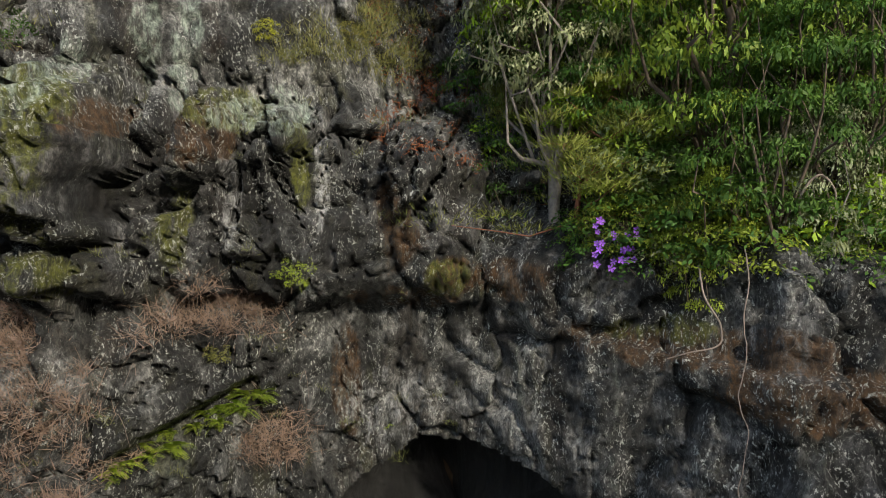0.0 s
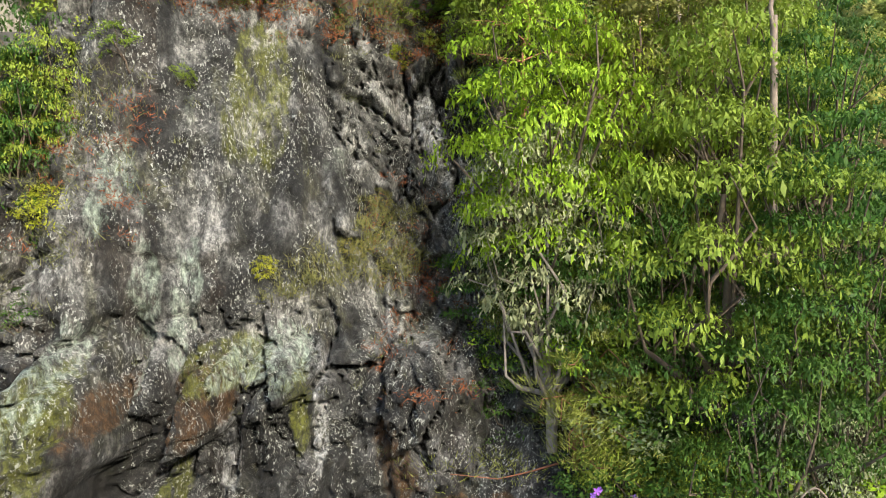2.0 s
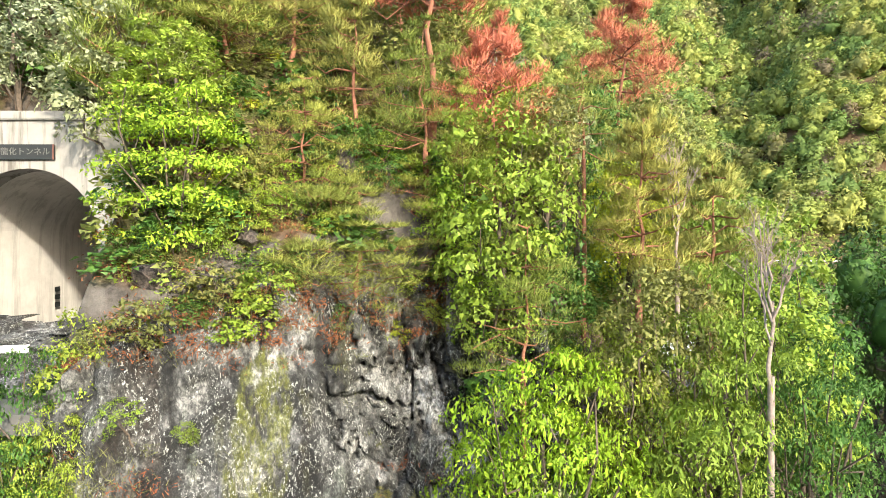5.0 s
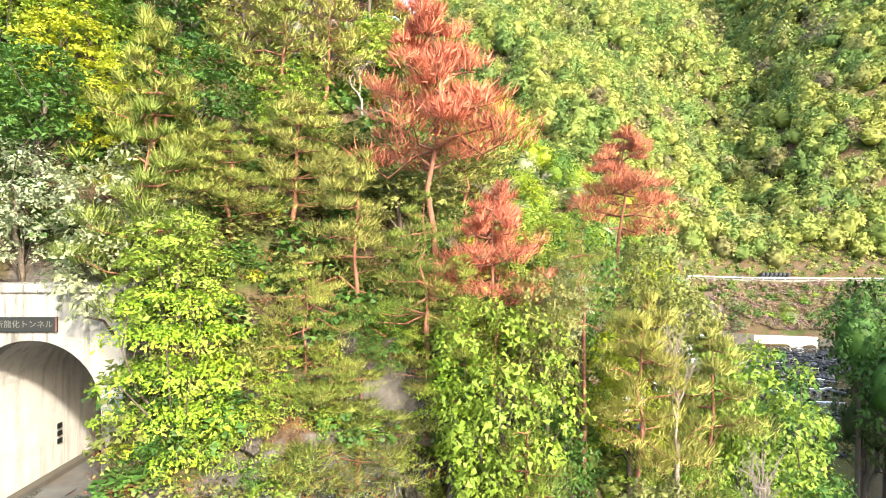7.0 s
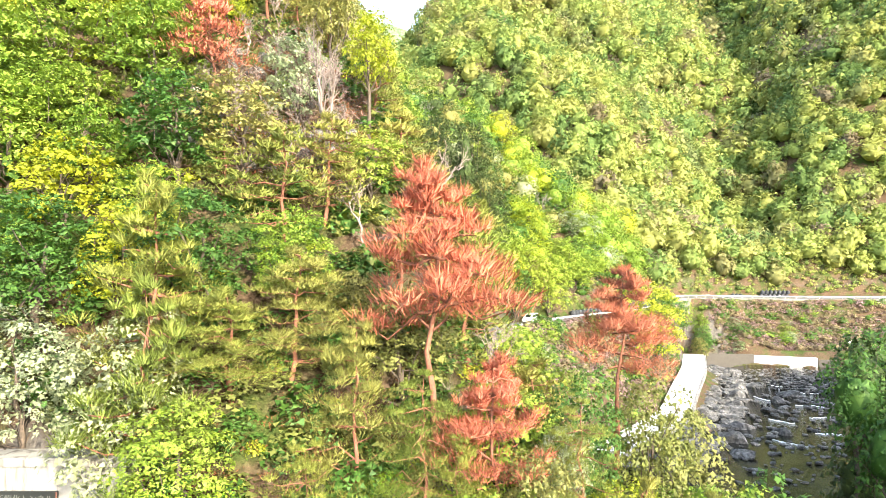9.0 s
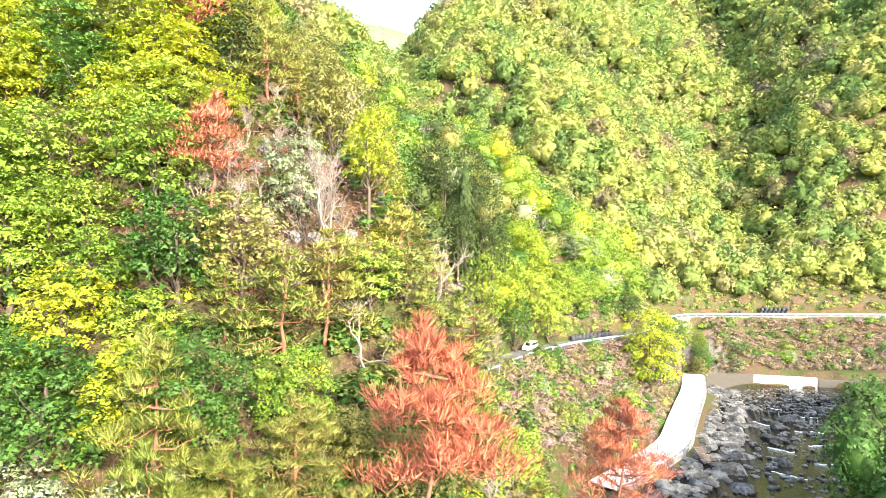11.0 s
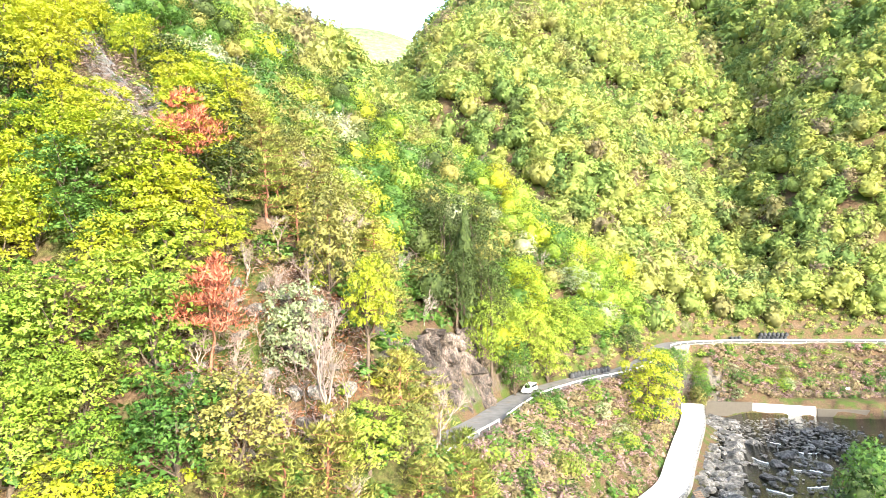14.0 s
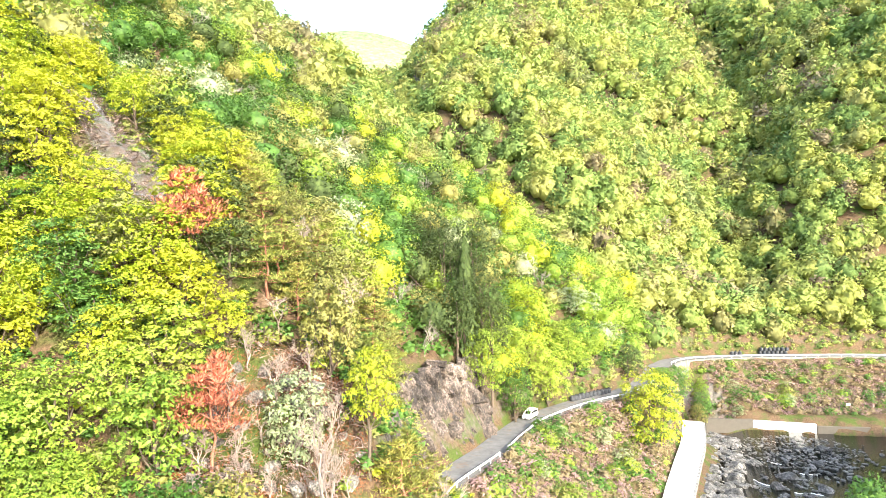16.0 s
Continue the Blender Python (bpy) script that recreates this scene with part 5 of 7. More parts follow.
# ---- the near spur ----
random.seed(9)
SIZES = {"near": {"pine": (4, 2.8), "maple": (4, 2.4)}, "mid": {"pine": (7, 2.9), "rust": (7, 2.9), "young_pine": (7, 2.9), "bare": (7, 2.6), "maple": (6, 2.6)}}
SPECIAL = [
    # name tone, distance class, x, y, top, width, lowest
    ("rust", "mid", -0.4, 23.9, 36.6, 5.9, 27.5), ("rust", "mid", 1.9, 22.3, 29.7, 4.0, 22.5), ("rust", "mid", 7.9, 28.0, 32.8, 4.2, 24.0),
    ("maple", "mid", -7.7, 18.4, 26.7, 4.4, 20.0), ("silver", "mid", -11.7, 22.9, 31.6, 5.6, 26.2), ("silver", "mid", -15.8, 23.2, 31.8, 4.8, 26.2),
    ("bare", "mid", -6.2, 33.4, 46.1, 4.9, 37.5), ("silver", "mid", -9.0, 38.0, 47.2, 4.6, 41.0), ("rust", "mid", -13.0, 35.0, 48.2, 4.3, 42.5),
    ("rust", "mid", -17.8, 44.0, 59.8, 4.2, 54.0), ("yellow", "mid", -4.5, 38.0, 48.6, 3.4, 39.5), ("olive", "mid", -7.6, 42.0, 52.7, 4.4, 44.0),
    ("pine", "mid", -11.3, 24.0, 36.3, 5.0, 29.0), ("pine", "mid", -10.3, 22.0, 32.6, 4.8, 27.5), ("pine", "mid", -2.8, 18.8, 23.6, 4.9, 19.8),
    ("silver", "mid", 4.4, 22.6, 27.6, 2.3, 21.0), ("lime", "mid", 12.6, 25.0, 23.8, 6.4, 10.0), ("lime", "mid", 1.9, 19.6, 26.3, 5.0, 20.5),
    ("fresh", "near", 2.6, 15.6, 20.0, 5.6, 13.5), ("silver", "near", 2.8, 13.3, 16.4, 4.8, 8.6), ("lime", "near", 6.3, 14.6, 17.6, 5.8, 8.0),
    ("maple", "near", 0.9, 14.7, 9.6, 3.3, 6.2), ("pine", "near", 3.3, 13.6, 11.2, 6.2, 7.0), ("lime", "near", 7.7, 17.2, 21.2, 4.6, 12.0),
    ("green", "near", 8.8, 14.2, 16.0, 4.6, 7.0), ("green", "near", 6.6, 12.6, 11.8, 3.6, 6.6), ("silver", "near", 7.6, 11.9, 10.4, 2.8, 6.0),
    ("green", "near", 9.8, 16.5, 19.5, 4.2, 10.0), ("green", "near", 4.6, 15.6, 14.6, 4.0, 8.6), ("spring", "near", 5.0, 18.6, 19.8, 4.2, 12.0),
    ("pine", "near", 1.8, 15.8, 13.0, 3.6, 8.4), ("young_pine", "mid", 6.5, 20.5, 26.0, 3.6, 15.0), ("bare", "mid", 8.3, 15.6, 23.1, 2.4, 12.0),
    ("young_pine", "mid", 9.5, 22.0, 25.0, 4.0, 13.0), ("olive", "mid", 9.0, 27.0, 28.6, 4.6, 18.0), ("bare", "mid", 7.7, 20.3, 25.6, 2.2, 14.0),
    ("green", "mid", 5.4, 25.0, 29.0, 4.0, 19.0), ("yellow", "mid", 7.0, 23.2, 25.4, 3.6, 16.0), ("green", "mid", 16.5, 31.0, 22.5, 6.0, 6.0), ("olive", "mid", 12.0, 31.0, 26.0, 5.0, 12.0),
    ("green", "near", 2.0, 15.2, 10.6, 3.4, 6.6), ("spring", "near", 4.3, 13.4, 8.8, 2.8, 6.0), ("spring", "near", 5.6, 12.8, 9.0, 2.4, 6.0), ("green", "near", 8.0, 12.4, 12.8, 3.6, 6.0), ("green", "near", 1.6, 17.4, 14.0, 3.8, 9.6),
    ("green", "near", 6.0, 16.4, 14.2, 4.6, 8.6), ("green", "near", 3.6, 17.6, 16.4, 4.2, 10.0), ("lime", "near", 8.6, 13.2, 14.4, 4.0, 6.8), ("spring", "near", 9.6, 12.6, 9.6, 3.0, 5.6), ("spring", "near", 8.2, 19.0, 17.8, 4.4, 10.6),
    ("green", "mid", 3.4, 20.6, 22.8, 3.6, 16.0), ("olive", "mid", 6.0, 18.0, 21.4, 3.6, 12.0), ("spring", "mid", 11.0, 20.0, 20.6, 4.6, 8.0), ("green", "mid", 13.0, 22.5, 20.0, 5.0, 6.0), ("lime", "mid", 10.5, 25.5, 24.4, 4.6, 13.0),
    ("pine", "near", -3.4, 17.8, 23.9, 5.0, 19.6), ("pine", "near", -1.2, 19.0, 24.6, 4.2, 20.4), ("pine", "near", -5.4, 18.6, 22.4, 3.8, 19.8), ("pine", "near", 2.4, 18.4, 22.4, 4.6, 18.2), ("pine", "near", -4.6, 20.6, 27.4, 4.4, 22.0),
    ("pine", "near", -0.6, 21.4, 29.6, 4.6, 24.4), ("young_pine", "mid", -3.2, 22.6, 31.2, 3.8, 25.6), ("pine", "near", 0.4, 21.0, 27.4, 4.0, 23.0), ("olive", "mid", 3.6, 21.4, 27.2, 3.0, 21.0), ("pine", "near", 5.0, 22.0, 28.6, 3.8, 21.0),
    ("green", "near", -10.6, 14.9, 19.3, 3.6, 15.5), ("lime", "near", -8.6, 15.1, 18.7, 2.8, 16.0), ("green", "near", -9.8, 14.4, 17.4, 3.2, 14.6),
    ("spring", "mid", -9.4, 16.1, 20.2, 2.8, 17.0), ("spring", "near", -9.4, 14.6, 18.4, 2.8, 15.8), ("green", "mid", -6.4, 18.6, 22.0, 2.6, 19.4), ("green", "mid", -7.0, 17.2, 20.6, 2.4, 18.6),
]
for tone, cls, x, y, top, w, low in SPECIAL:
    y = max(y, float(brink(x)) + 0.5) if x > -9 else y
    stand(NAMES.get(tone, "leafy_tree"), (near_tree(tone, random.randrange(2)) if cls == "near" else mid_tree(tone, random.randrange(2), y > 30)), x, y, top, w, SIZES[cls].get(tone, (6, 2.7)), WORDS[tone], "trees on the spur", low)


def net_strip(x, y, wide):
    """The bare gully under the rock net: within so many metres of its line."""
    t = np.clip(((x + 36) * 14 - (y - 60) * 12) / 340, 0, 1)
    return np.hypot(x + 36 - 14 * t, y - 60 + 12 * t) < wide


def on_spur(x, y):
    fine = (y < 92) & (np.abs(x) < 0.74 * y + 4) & (land1(x, y) > 8) & (y > brink(x) + 1.2) & ~((x < -10) & (y < 25.5))
    fine &= ((x + 10.5) ** 2 / 30 + (y - 37.5) ** 2 / 34 > 1) & ~net_strip(x, y, 3.2) & ~net_strip(x * 1.05, y * 1.05, 2.0) & ~net_strip(x * 1.1, y * 1.1, 1.6) & ~((x > -0.09 * y) & (y > 45))
    for q in SPECIAL:
        fine &= (x - q[2]) ** 2 + (y - q[3]) ** 2 > 3.2
    return fine


spur_spots = scatter(23, 6000, (-60, 22), (15, 92), 2.2, on_spur)
spur_spots = spur_spots[np.argsort(np.hypot(*spur_spots.T))]
for x, y in spur_spots[:335]:
    left = x < -0.31 * y - 1.5
    if left and y < 36:
        tone = random.choice(["yellow"] * 4 + ["lime"] * 6 + ["green"] + ["bare"] + ["spring"] * 2)
        h = random.uniform(3.8, 6.4)
    elif left:
        tone = random.choice(["yellow"] * 8 + ["spring", "spring", "olive", "dark", "green"])
        h = random.uniform(3.8, 6.4)
    elif x > 2:
        tone = random.choice(["lime", "spring", "lime", "green", "olive", "young_pine"])
        h = random.uniform(3.0, 5.5)
    else:
        tone = random.choice(["young_pine"] * 5 + ["pine"] * 3 + ["olive"] * 2 + ["bare", "spring"])
        h = random.uniform(3.2, 5.6)
    z = land1(x, y)
    w = h * random.uniform(0.85, 1.1)
    stand(NAMES.get(tone, "leafy_tree"), mid_tree(tone, random.randrange(3), y > 28), x, y, z + h, w, SIZES["mid"].get(tone, (6, 2.7)), WORDS[tone] + " on the spur", "trees on the spur")


def scrub(x, y):
    return (y < 90) & (np.abs(x) < 0.74 * y + 3) & (land1(x, y) > 6.5) & (y > brink(x) + 0.5) & ~((x < -10) & (y < 23.5)) & ((x + 10.5) ** 2 / 26 + (y - 37.5) ** 2 / 30 > 1) & ~net_strip(x, y, 2.2)


for seed, gap, leaf, nm, words, r in ((41, 1.6, M_GREEN, "green_scrub", "low green bushes under the trees of the spur", (0.7, 1.3)),
                                      (42, 1.7, M_OLIVE, "olive_scrub", "low brownish olive bushes on the steep spur", (0.6, 1.2)),
                                      (43, 2.6, M_YELLOW, "yellow_scrub", "low bright yellow-green bushes on the spur", (0.35, 0.8))):
    near = low_growth(seed, gap, (-30, 22), (14, 31), scrub, r, 330, 0.16, 0.8, 0.4)
    back = low_growth(seed + 7, gap * 1.15, (-58, 22), (31, 88), scrub, r, 120, 0.26)
    growth(nm, (np.concatenate([near[0], back[0]]), np.concatenate([near[1], back[1] + len(near[0])]), np.concatenate([near[2], back[2]]), np.concatenate([near[3], back[3]])), leaf, words, "bushes")

# shrubs that hang over the brink
random.seed(33)
for i in range(40):
    x = 0.3 + 9.6 * ((i * 0.618) % 1)
    y = float(brink(x)) + random.uniform(0.1, 1.6)
    tone = random.choice(["spring", "green", "green", "green", "lime", "silver", "maple", "maple"])
    ob = plant("shrub", shrub(tone, random.randrange(2), True), x, y, max(land1(x, y + 0.3), 6.3) - 0.25, random.uniform(0.9, 1.7), "leafy " + {"spring": "fresh green", "green": "mid-green", "lime": "lime-green", "silver": "silvery", "maple": "vivid green"}[tone] + " shrub hanging over the cliff edge", "shrub", "shrubs on the cliff edge")

# shrubs and fallen leaves on the broken rock above the face
for i in range(34):
    x = -9.2 + 9.4 * ((i * 0.618) % 1)
    y = float(brink(x)) + 0.2 + 2.6 * ((i * 0.414) % 1)
    tone = random.choice(["spring", "green", "green", "lime", "olive", "maple"])
    plant("shrub", shrub(tone, random.randrange(2), True), x, y, land1(x, y) - 0.2, random.uniform(0.5, 1.0), "low " + {"spring": "fresh green", "green": "mid-green", "lime": "lime-green", "olive": "olive", "maple": "vivid green"}[tone] + " shrub on the broken rock above the cliff", "shrub", "shrubs above the cliff")


def outcrop(x, y):
    return ((x + 10.5) ** 2 / 32 + (y - 37.5) ** 2 / 36 < 1) | net_strip(x, y, 3.6)


# rocks, bare twigs and dry growth on the open patches of the spur
growth("spur_brush", low_growth(64, 0.95, (-38, -3), (30, 66), outcrop, (0.5, 1.1), 70, 0.5, 0.13, 0.4), M_BRUSH, "bare pinkish brown brush on the open rocky slope", "brush")
growth("spur_sprouts", low_growth(65, 2.4, (-38, -3), (30, 66), outcrop, (0.4, 0.9), 90, 0.26), M_LIME, "lime-green sprouts on the open rocky slope", "bushes")
for i in range(15):
    a, r = i * 2.4, 1.2 + 0.26 * i
    x, y = -10.0 + r * math.cos(a), 37 + r * math.sin(a)
    h = random.uniform(2.2, 3.6)
    stand("bare_tree", mid_tree("bare", i % 2), x, y, land1(x, y) + h, h * 0.9, (7, 2.6), "small leafless tree with pale pinkish twigs", "bare trees on the outcrop")

# ---- tunnel mouth ----
TX, TY, HALF, APEX, SPRING, FLOOR = -14.7, 22.0, 2.5, 24.6, 22.1, 17.9


def arch_line(half, apex, spring, floor, n=24):
    pts = [(-half, floor)]
    pts += [(-half * math.cos(math.pi * i / n), spring + (apex - spring) * math.sin(math.pi * i / n)) for i in range(n + 1)]
    return pts + [(half, floor)]


def portal_wall():
    bm = bmesh.new()
    inner = arch_line(HALF, APEX, SPRING, FLOOR - 0.6)
    n = len(inner)
    outer = []
    x0, x1, top = -9.0, 3.4, 26.3
    for x, z in inner:
        if z <= SPRING and x < 0:
            outer.append((x0, z))
        elif z <= SPRING:
            outer.append((x1, z))
        else:
            outer.append((x0 + (x1 - x0) * (x + HALF) / (2 * HALF), top))
    outer[1], outer[-2] = (x0, top), (x1, top)
    rings = []
    for y in (0.0, 0.9):
        rings.append(([bm.verts.new((x, y, z)) for x, z in inner], [bm.verts.new((x, y, z)) for x, z in outer]))
    (ia, oa), (ib, ob_) = rings
    for i in range(n - 1):
        bm.faces.new((ia[i], ia[i + 1], oa[i + 1], oa[i]))
        bm.faces.new((ib[i], ob_[i], ob_[i + 1], ib[i + 1]))
        bm.faces.new((ia[i], ib[i], ib[i + 1], ia[i + 1]))
        bm.faces.new((oa[i], oa[i + 1], ob_[i + 1], ob_[i]))
    bmesh.ops.recalc_face_normals(bm, faces=bm.faces)
    return bm


portal = thing("tunnel_portal", pose(TX, TY, 0), "stained pale concrete tunnel portal with an arched mouth", "tunnel portal", kind="structure")
part("portal_wall", portal_wall(), M_CONC, portal)
bm = bmesh.new()
lining = arch_line(HALF + 0.06, APEX + 0.06, SPRING, FLOOR - 0.5)
rows = [[bm.verts.new((x, y, z)) for x, z in lining] for y in (0.12, 6, 14, 26, 40)]
for a, b in zip(rows[:-1], rows[1:]):
    for i in range(len(a) - 1):
        bm.faces.new((a[i], b[i], b[i + 1], a[i + 1]))
bm.faces.new(rows[-1])
part("tunnel_lining", bm, M_LINING, portal)
part("kerb", box_bm(-HALF + 0.08, -HALF + 0.55, 0.0, 39, FLOOR - 0.1, FLOOR + 0.2, 0.03), M_WALL, portal)
part("coping", box_bm(-9.2, 3.55, -0.12, 1.0, 26.3, 26.62, 0.04), M_CONC, portal)

sign = thing("tunnel_sign", pose(-14.85, TY - 0.04, 25.17), "dark stone name board with pale characters on the tunnel portal", "sign")
part("board", box_bm(-1.15, 1.15, -0.06, 0.05, -0.27, 0.27, 0.012), M_SIGN, sign)
part("red_edge", box_bm(1.1, 1.16, -0.075, -0.062, -0.27, 0.27), M_RUSTY, sign, "rusty red edge")
letters = bpy.data.curves.new("characters", "FONT")
letters.body, letters.size, letters.align_x, letters.align_y, letters.extrude = "\u65b0\u9f8d\u5316\u30c8\u30f3\u30cd\u30eb", 0.285, "CENTER", "CENTER", 0.008
letters.space_character = 1.06
letters.materials.append(M_LETTER)
text = new("characters", letters)
text.parent = sign
text.matrix_local = pose(0, -0.07, 0.0, 90, 0, 0)
tagged(text, "pale painted characters")

wall_marks = thing("wall_writing", pose(TX - HALF + 0.07, 27.6, 20.0), "small dark painted marks on the tunnel wall", "writing")
for i in range(3):
    part("mark", box_bm(-0.01, 0.004, -0.18, 0.18, -0.34 * i - 0.2, -0.34 * i + 0.02, 0.0), M_SIGN, wall_marks)

part_road = bmesh.new()
box_bm(-9.4, 5.2, 14.6, 63, FLOOR - 0.5, FLOOR, 0.0, part_road)
ob = part("tunnel_road", part_road, M_ASPHALT, None)
ob.matrix_world = pose(TX, 0, 0)
tagged(ob, "grey asphalt road running into the tunnel", "road", kind="structure")

pillar = thing("stone_pillar", pose(-10.75, 21.2, 17.4), "rust-stained stone post beside the tunnel portal", "post")
part("shaft", box_bm(-0.2, 0.2, -0.2, 0.2, 0, 4.1, 0.04), M_STAIN, pillar)
part("cap", box_bm(-0.24, 0.24, -0.24, 0.24, 4.1, 4.35, 0.05), M_STAIN, pillar, "broken reddish stone cap")
part("wing_wall", box_bm(0.22, 1.5, 0.3, 0.7, 0, 3.4, 0.05), M_CONC, portal).matrix_parent_inverse = Matrix.Translation((4.0, -0.9, 17.2))


# ---- rails along the roads ----
def rail_profile(points, up=0.62, height=0.34):
    """A pressed rail: a wavy band that follows the points."""
    wave = [(0.0, 0.0), (0.04, 0.06), (0.0, 0.13), (-0.02, 0.17), (0.0, 0.21), (0.04, 0.28), (0.0, height)]
    pts = np.asarray(points, float)
    vs = []
    for i, p in enumerate(pts):
        d = pts[min(i + 1, len(pts) - 1)] - pts[max(i - 1, 0)]
        n = np.array((d[1], -d[0], 0)) / (np.hypot(d[0], d[1]) + 1e-9)
        for o, h in wave:
            vs.append(p + n * o + np.array((0, 0, up + h)))
        for o, h in reversed(wave):
            vs.append(p + n * (o - 0.03) + np.array((0, 0, up + h)))
    k = 2 * len(wave)
    i, j = np.arange(len(pts) - 1)[:, None] * k, np.arange(k)[None]
    return np.array(vs), np.stack([i + j, i + k + j, i + k + (j + 1) % k, i + (j + 1) % k], -1).reshape(-1, 4)


def offset_line(line, off, step=2.0):
    """The line moved off to its right, in even steps."""
    d = np.gradient(line[:, :2], axis=0)
    n = np.stack([d[:, 1], -d[:, 0]], 1) / np.linalg.norm(d, axis=1)[:, None]
    p = np.column_stack([line[:, :2] + n * off, line[:, 2]])
    dist = np.concatenate([[0], np.cumsum(np.linalg.norm(np.diff(p, axis=0), axis=1))])
    t = np.arange(0, dist[-1], step)
    return np.column_stack([np.interp(t, dist, p[:, k]) for k in range(3)])


POST = mesh_np("post", *tube_np([(0, 0, -0.4), (0, 0, 0.94)], [0.07, 0.07], 8), M_RAIL)


def guardrail(points, label, base=False):
    ob = thing("guardrail", Matrix.Identity(4), label, "guardrail", "guardrails")
    part_me("rail", mesh_np("rail", *rail_profile(points), M_RAIL), ob)
    for p in points[::2]:
        q = part_me("post", POST, ob)
        q.location = p + np.array((0, 0, -0.02))
    return ob


RIVER_SIDE = offset_line(ROAD_S, 2.75)
guardrail(RIVER_SIDE[(RIVER_SIDE[:, 1] < 104)], "white steel guardrail along the mountain road")
guardrail(RIVER_SIDE[(RIVER_SIDE[:, 1] > 106.5) & (RIVER_SIDE[:, 1] < 166)], "white steel guardrail along the bend above the river")
guardrail(RIVER_SIDE[(RIVER_SIDE[:, 1] > 188) & (RIVER_SIDE[:, 0] < 172) & (RIVER_SIDE[:, 0] > 60)], "white steel guardrail on the far retaining wall")
guardrail(np.array([(-22.0, 17.6, 17.9), (-20.0, 17.7, 17.9), (-18.0, 17.9, 17.9), (-16.0, 18.1, 17.9), (-14.0, 18.4, 17.9), (-12.6, 18.9, 17.9)]), "white steel guardrail in front of the tunnel portal")


def strip(line, left, right, lift=0.0, thick=0.4):
    """A slab along a line: from left to right of it."""
    a, b = offset_line(line, -left, 1.5), offset_line(line, right, 1.5)
    n = min(len(a), len(b))
    a, b = a[np.linspace(0, len(a) - 1, n).astype(int)], b[np.linspace(0, len(b) - 1, n).astype(int)]
    up, dn = np.array((0, 0, lift)), np.array((0, 0, lift - thick))
    v = np.stack([a + up, b + up, b + dn, a + dn], 1).reshape(-1, 3)
    i, j = np.arange(n - 1)[:, None] * 4, np.arange(4)[None]
    return v, np.stack([i + j, i + 4 + j, i + 4 + (j + 1) % 4, i + (j + 1) % 4], -1).reshape(-1, 4)


tagged(new("road", mesh_np("road", *strip(ROAD_S, 2.9, 2.9, 0.05, 0.5), M_ASPHALT)), "narrow grey asphalt mountain road", "road", kind="structure")
tagged(new("road_kerb", mesh_np("road_kerb", *strip(offset_line(ROAD_S, 3.0), 0.12, 0.16, 0.12, 0.8), M_WALL)), "pale concrete kerb under the guardrail", "kerb", kind="structure")

far_part = ROAD_S[(ROAD_S[:, 1] > 190) & (ROAD_S[:, 0] < 175)]
wall = thing("retaining_wall", Matrix.Identity(4), "tall stained concrete retaining wall under the far road", "wall", kind="structure")
part_me("wall_face", mesh_np("wall_face", *strip(offset_line(far_part, 3.35, 1.5), 0.25, 0.35, 0.15, 5.2), M_BUTTRESS), wall)
for p in offset_line(far_part, 3.75, 3.2)[:14]:
    part("buttress", box_bm(p[0] - 0.25, p[0] + 0.25, p[1] - 0.3, p[1] + 0.5, p[2] - 5.0, p[2] - 0.2, 0.05), M_CONC, wall)
near_part = ROAD_S[(ROAD_S[:, 1] > 109) & (ROAD_S[:, 1] < 128)]
tagged(new("retaining_wall_low", mesh_np("retaining_wall_low", *strip(offset_line(near_part, 3.4, 1.5), 0.25, 0.3, 0.1, 4.0), M_WALL)), "grey concrete wall holding up the mountain road", "wall", kind="structure")

# ---- the cut beside the road ----
def cut_face():
    line = offset_line(ROAD_S[(ROAD_S[:, 1] < 131)], -4.2, 0.35)
    line = line[(line[:, 1] > 88) & (line[:, 1] < 127)]
    zs = np.arange(-0.5, 15.5, 0.35)
    S, Z = np.meshgrid(np.arange(len(line)) * 0.35, zs)
    d = np.gradient(line[:, :2], axis=0)
    n = np.stack([-d[:, 1], d[:, 0]], 1) / np.linalg.norm(d, axis=1)[:, None]
    b1, c1 = blocks(S * 0.3, Z * 0.22, 61)
    b2, c2 = blocks(S * 0.8 + 0.2 * Z, Z * 0.5, 62)
    edge = sstep(0, 5, S) * sstep(S.max(), S.max() - 5, S)
    back = 0.33 * Z - 1.7 * (b1 - 0.5) - 0.9 * (b2 - 0.5) + 0.5 * sstep(0.1, 0, c1) - 0.4 * fbm(S * 0.6, Z * 0.4, 0, 4, 63) + (1 - edge) * 2
    P = line[None, :, :2] + n[None] * back[..., None]
    top = 14.5 * (0.55 + 0.45 * edge) + 1.2 * fbm(S * 0.25, 0, 0, 3, 64)
    zz = line[None, :, 2] + np.minimum(Z, top)
    return np.concatenate([P, zz[..., None]], -1).reshape(-1, 3), grid_faces(*S.shape)


tagged(new("rock_cut", mesh_np("rock_cut", *cut_face(), M_CUT)), "pinkish grey blasted rock face beside the road", "rock face", kind="structure")

# ---- river, weir, concrete apron ----
line = np.column_stack([RIVER_S, np.full(len(RIVER_S), WATER_Z)])
river = new("water", mesh_np("water", *strip(line, 26, 40, 0.0, 0.3), M_WATER, True))
tagged(river, "shallow dark river running between boulders", "river", kind="structure")

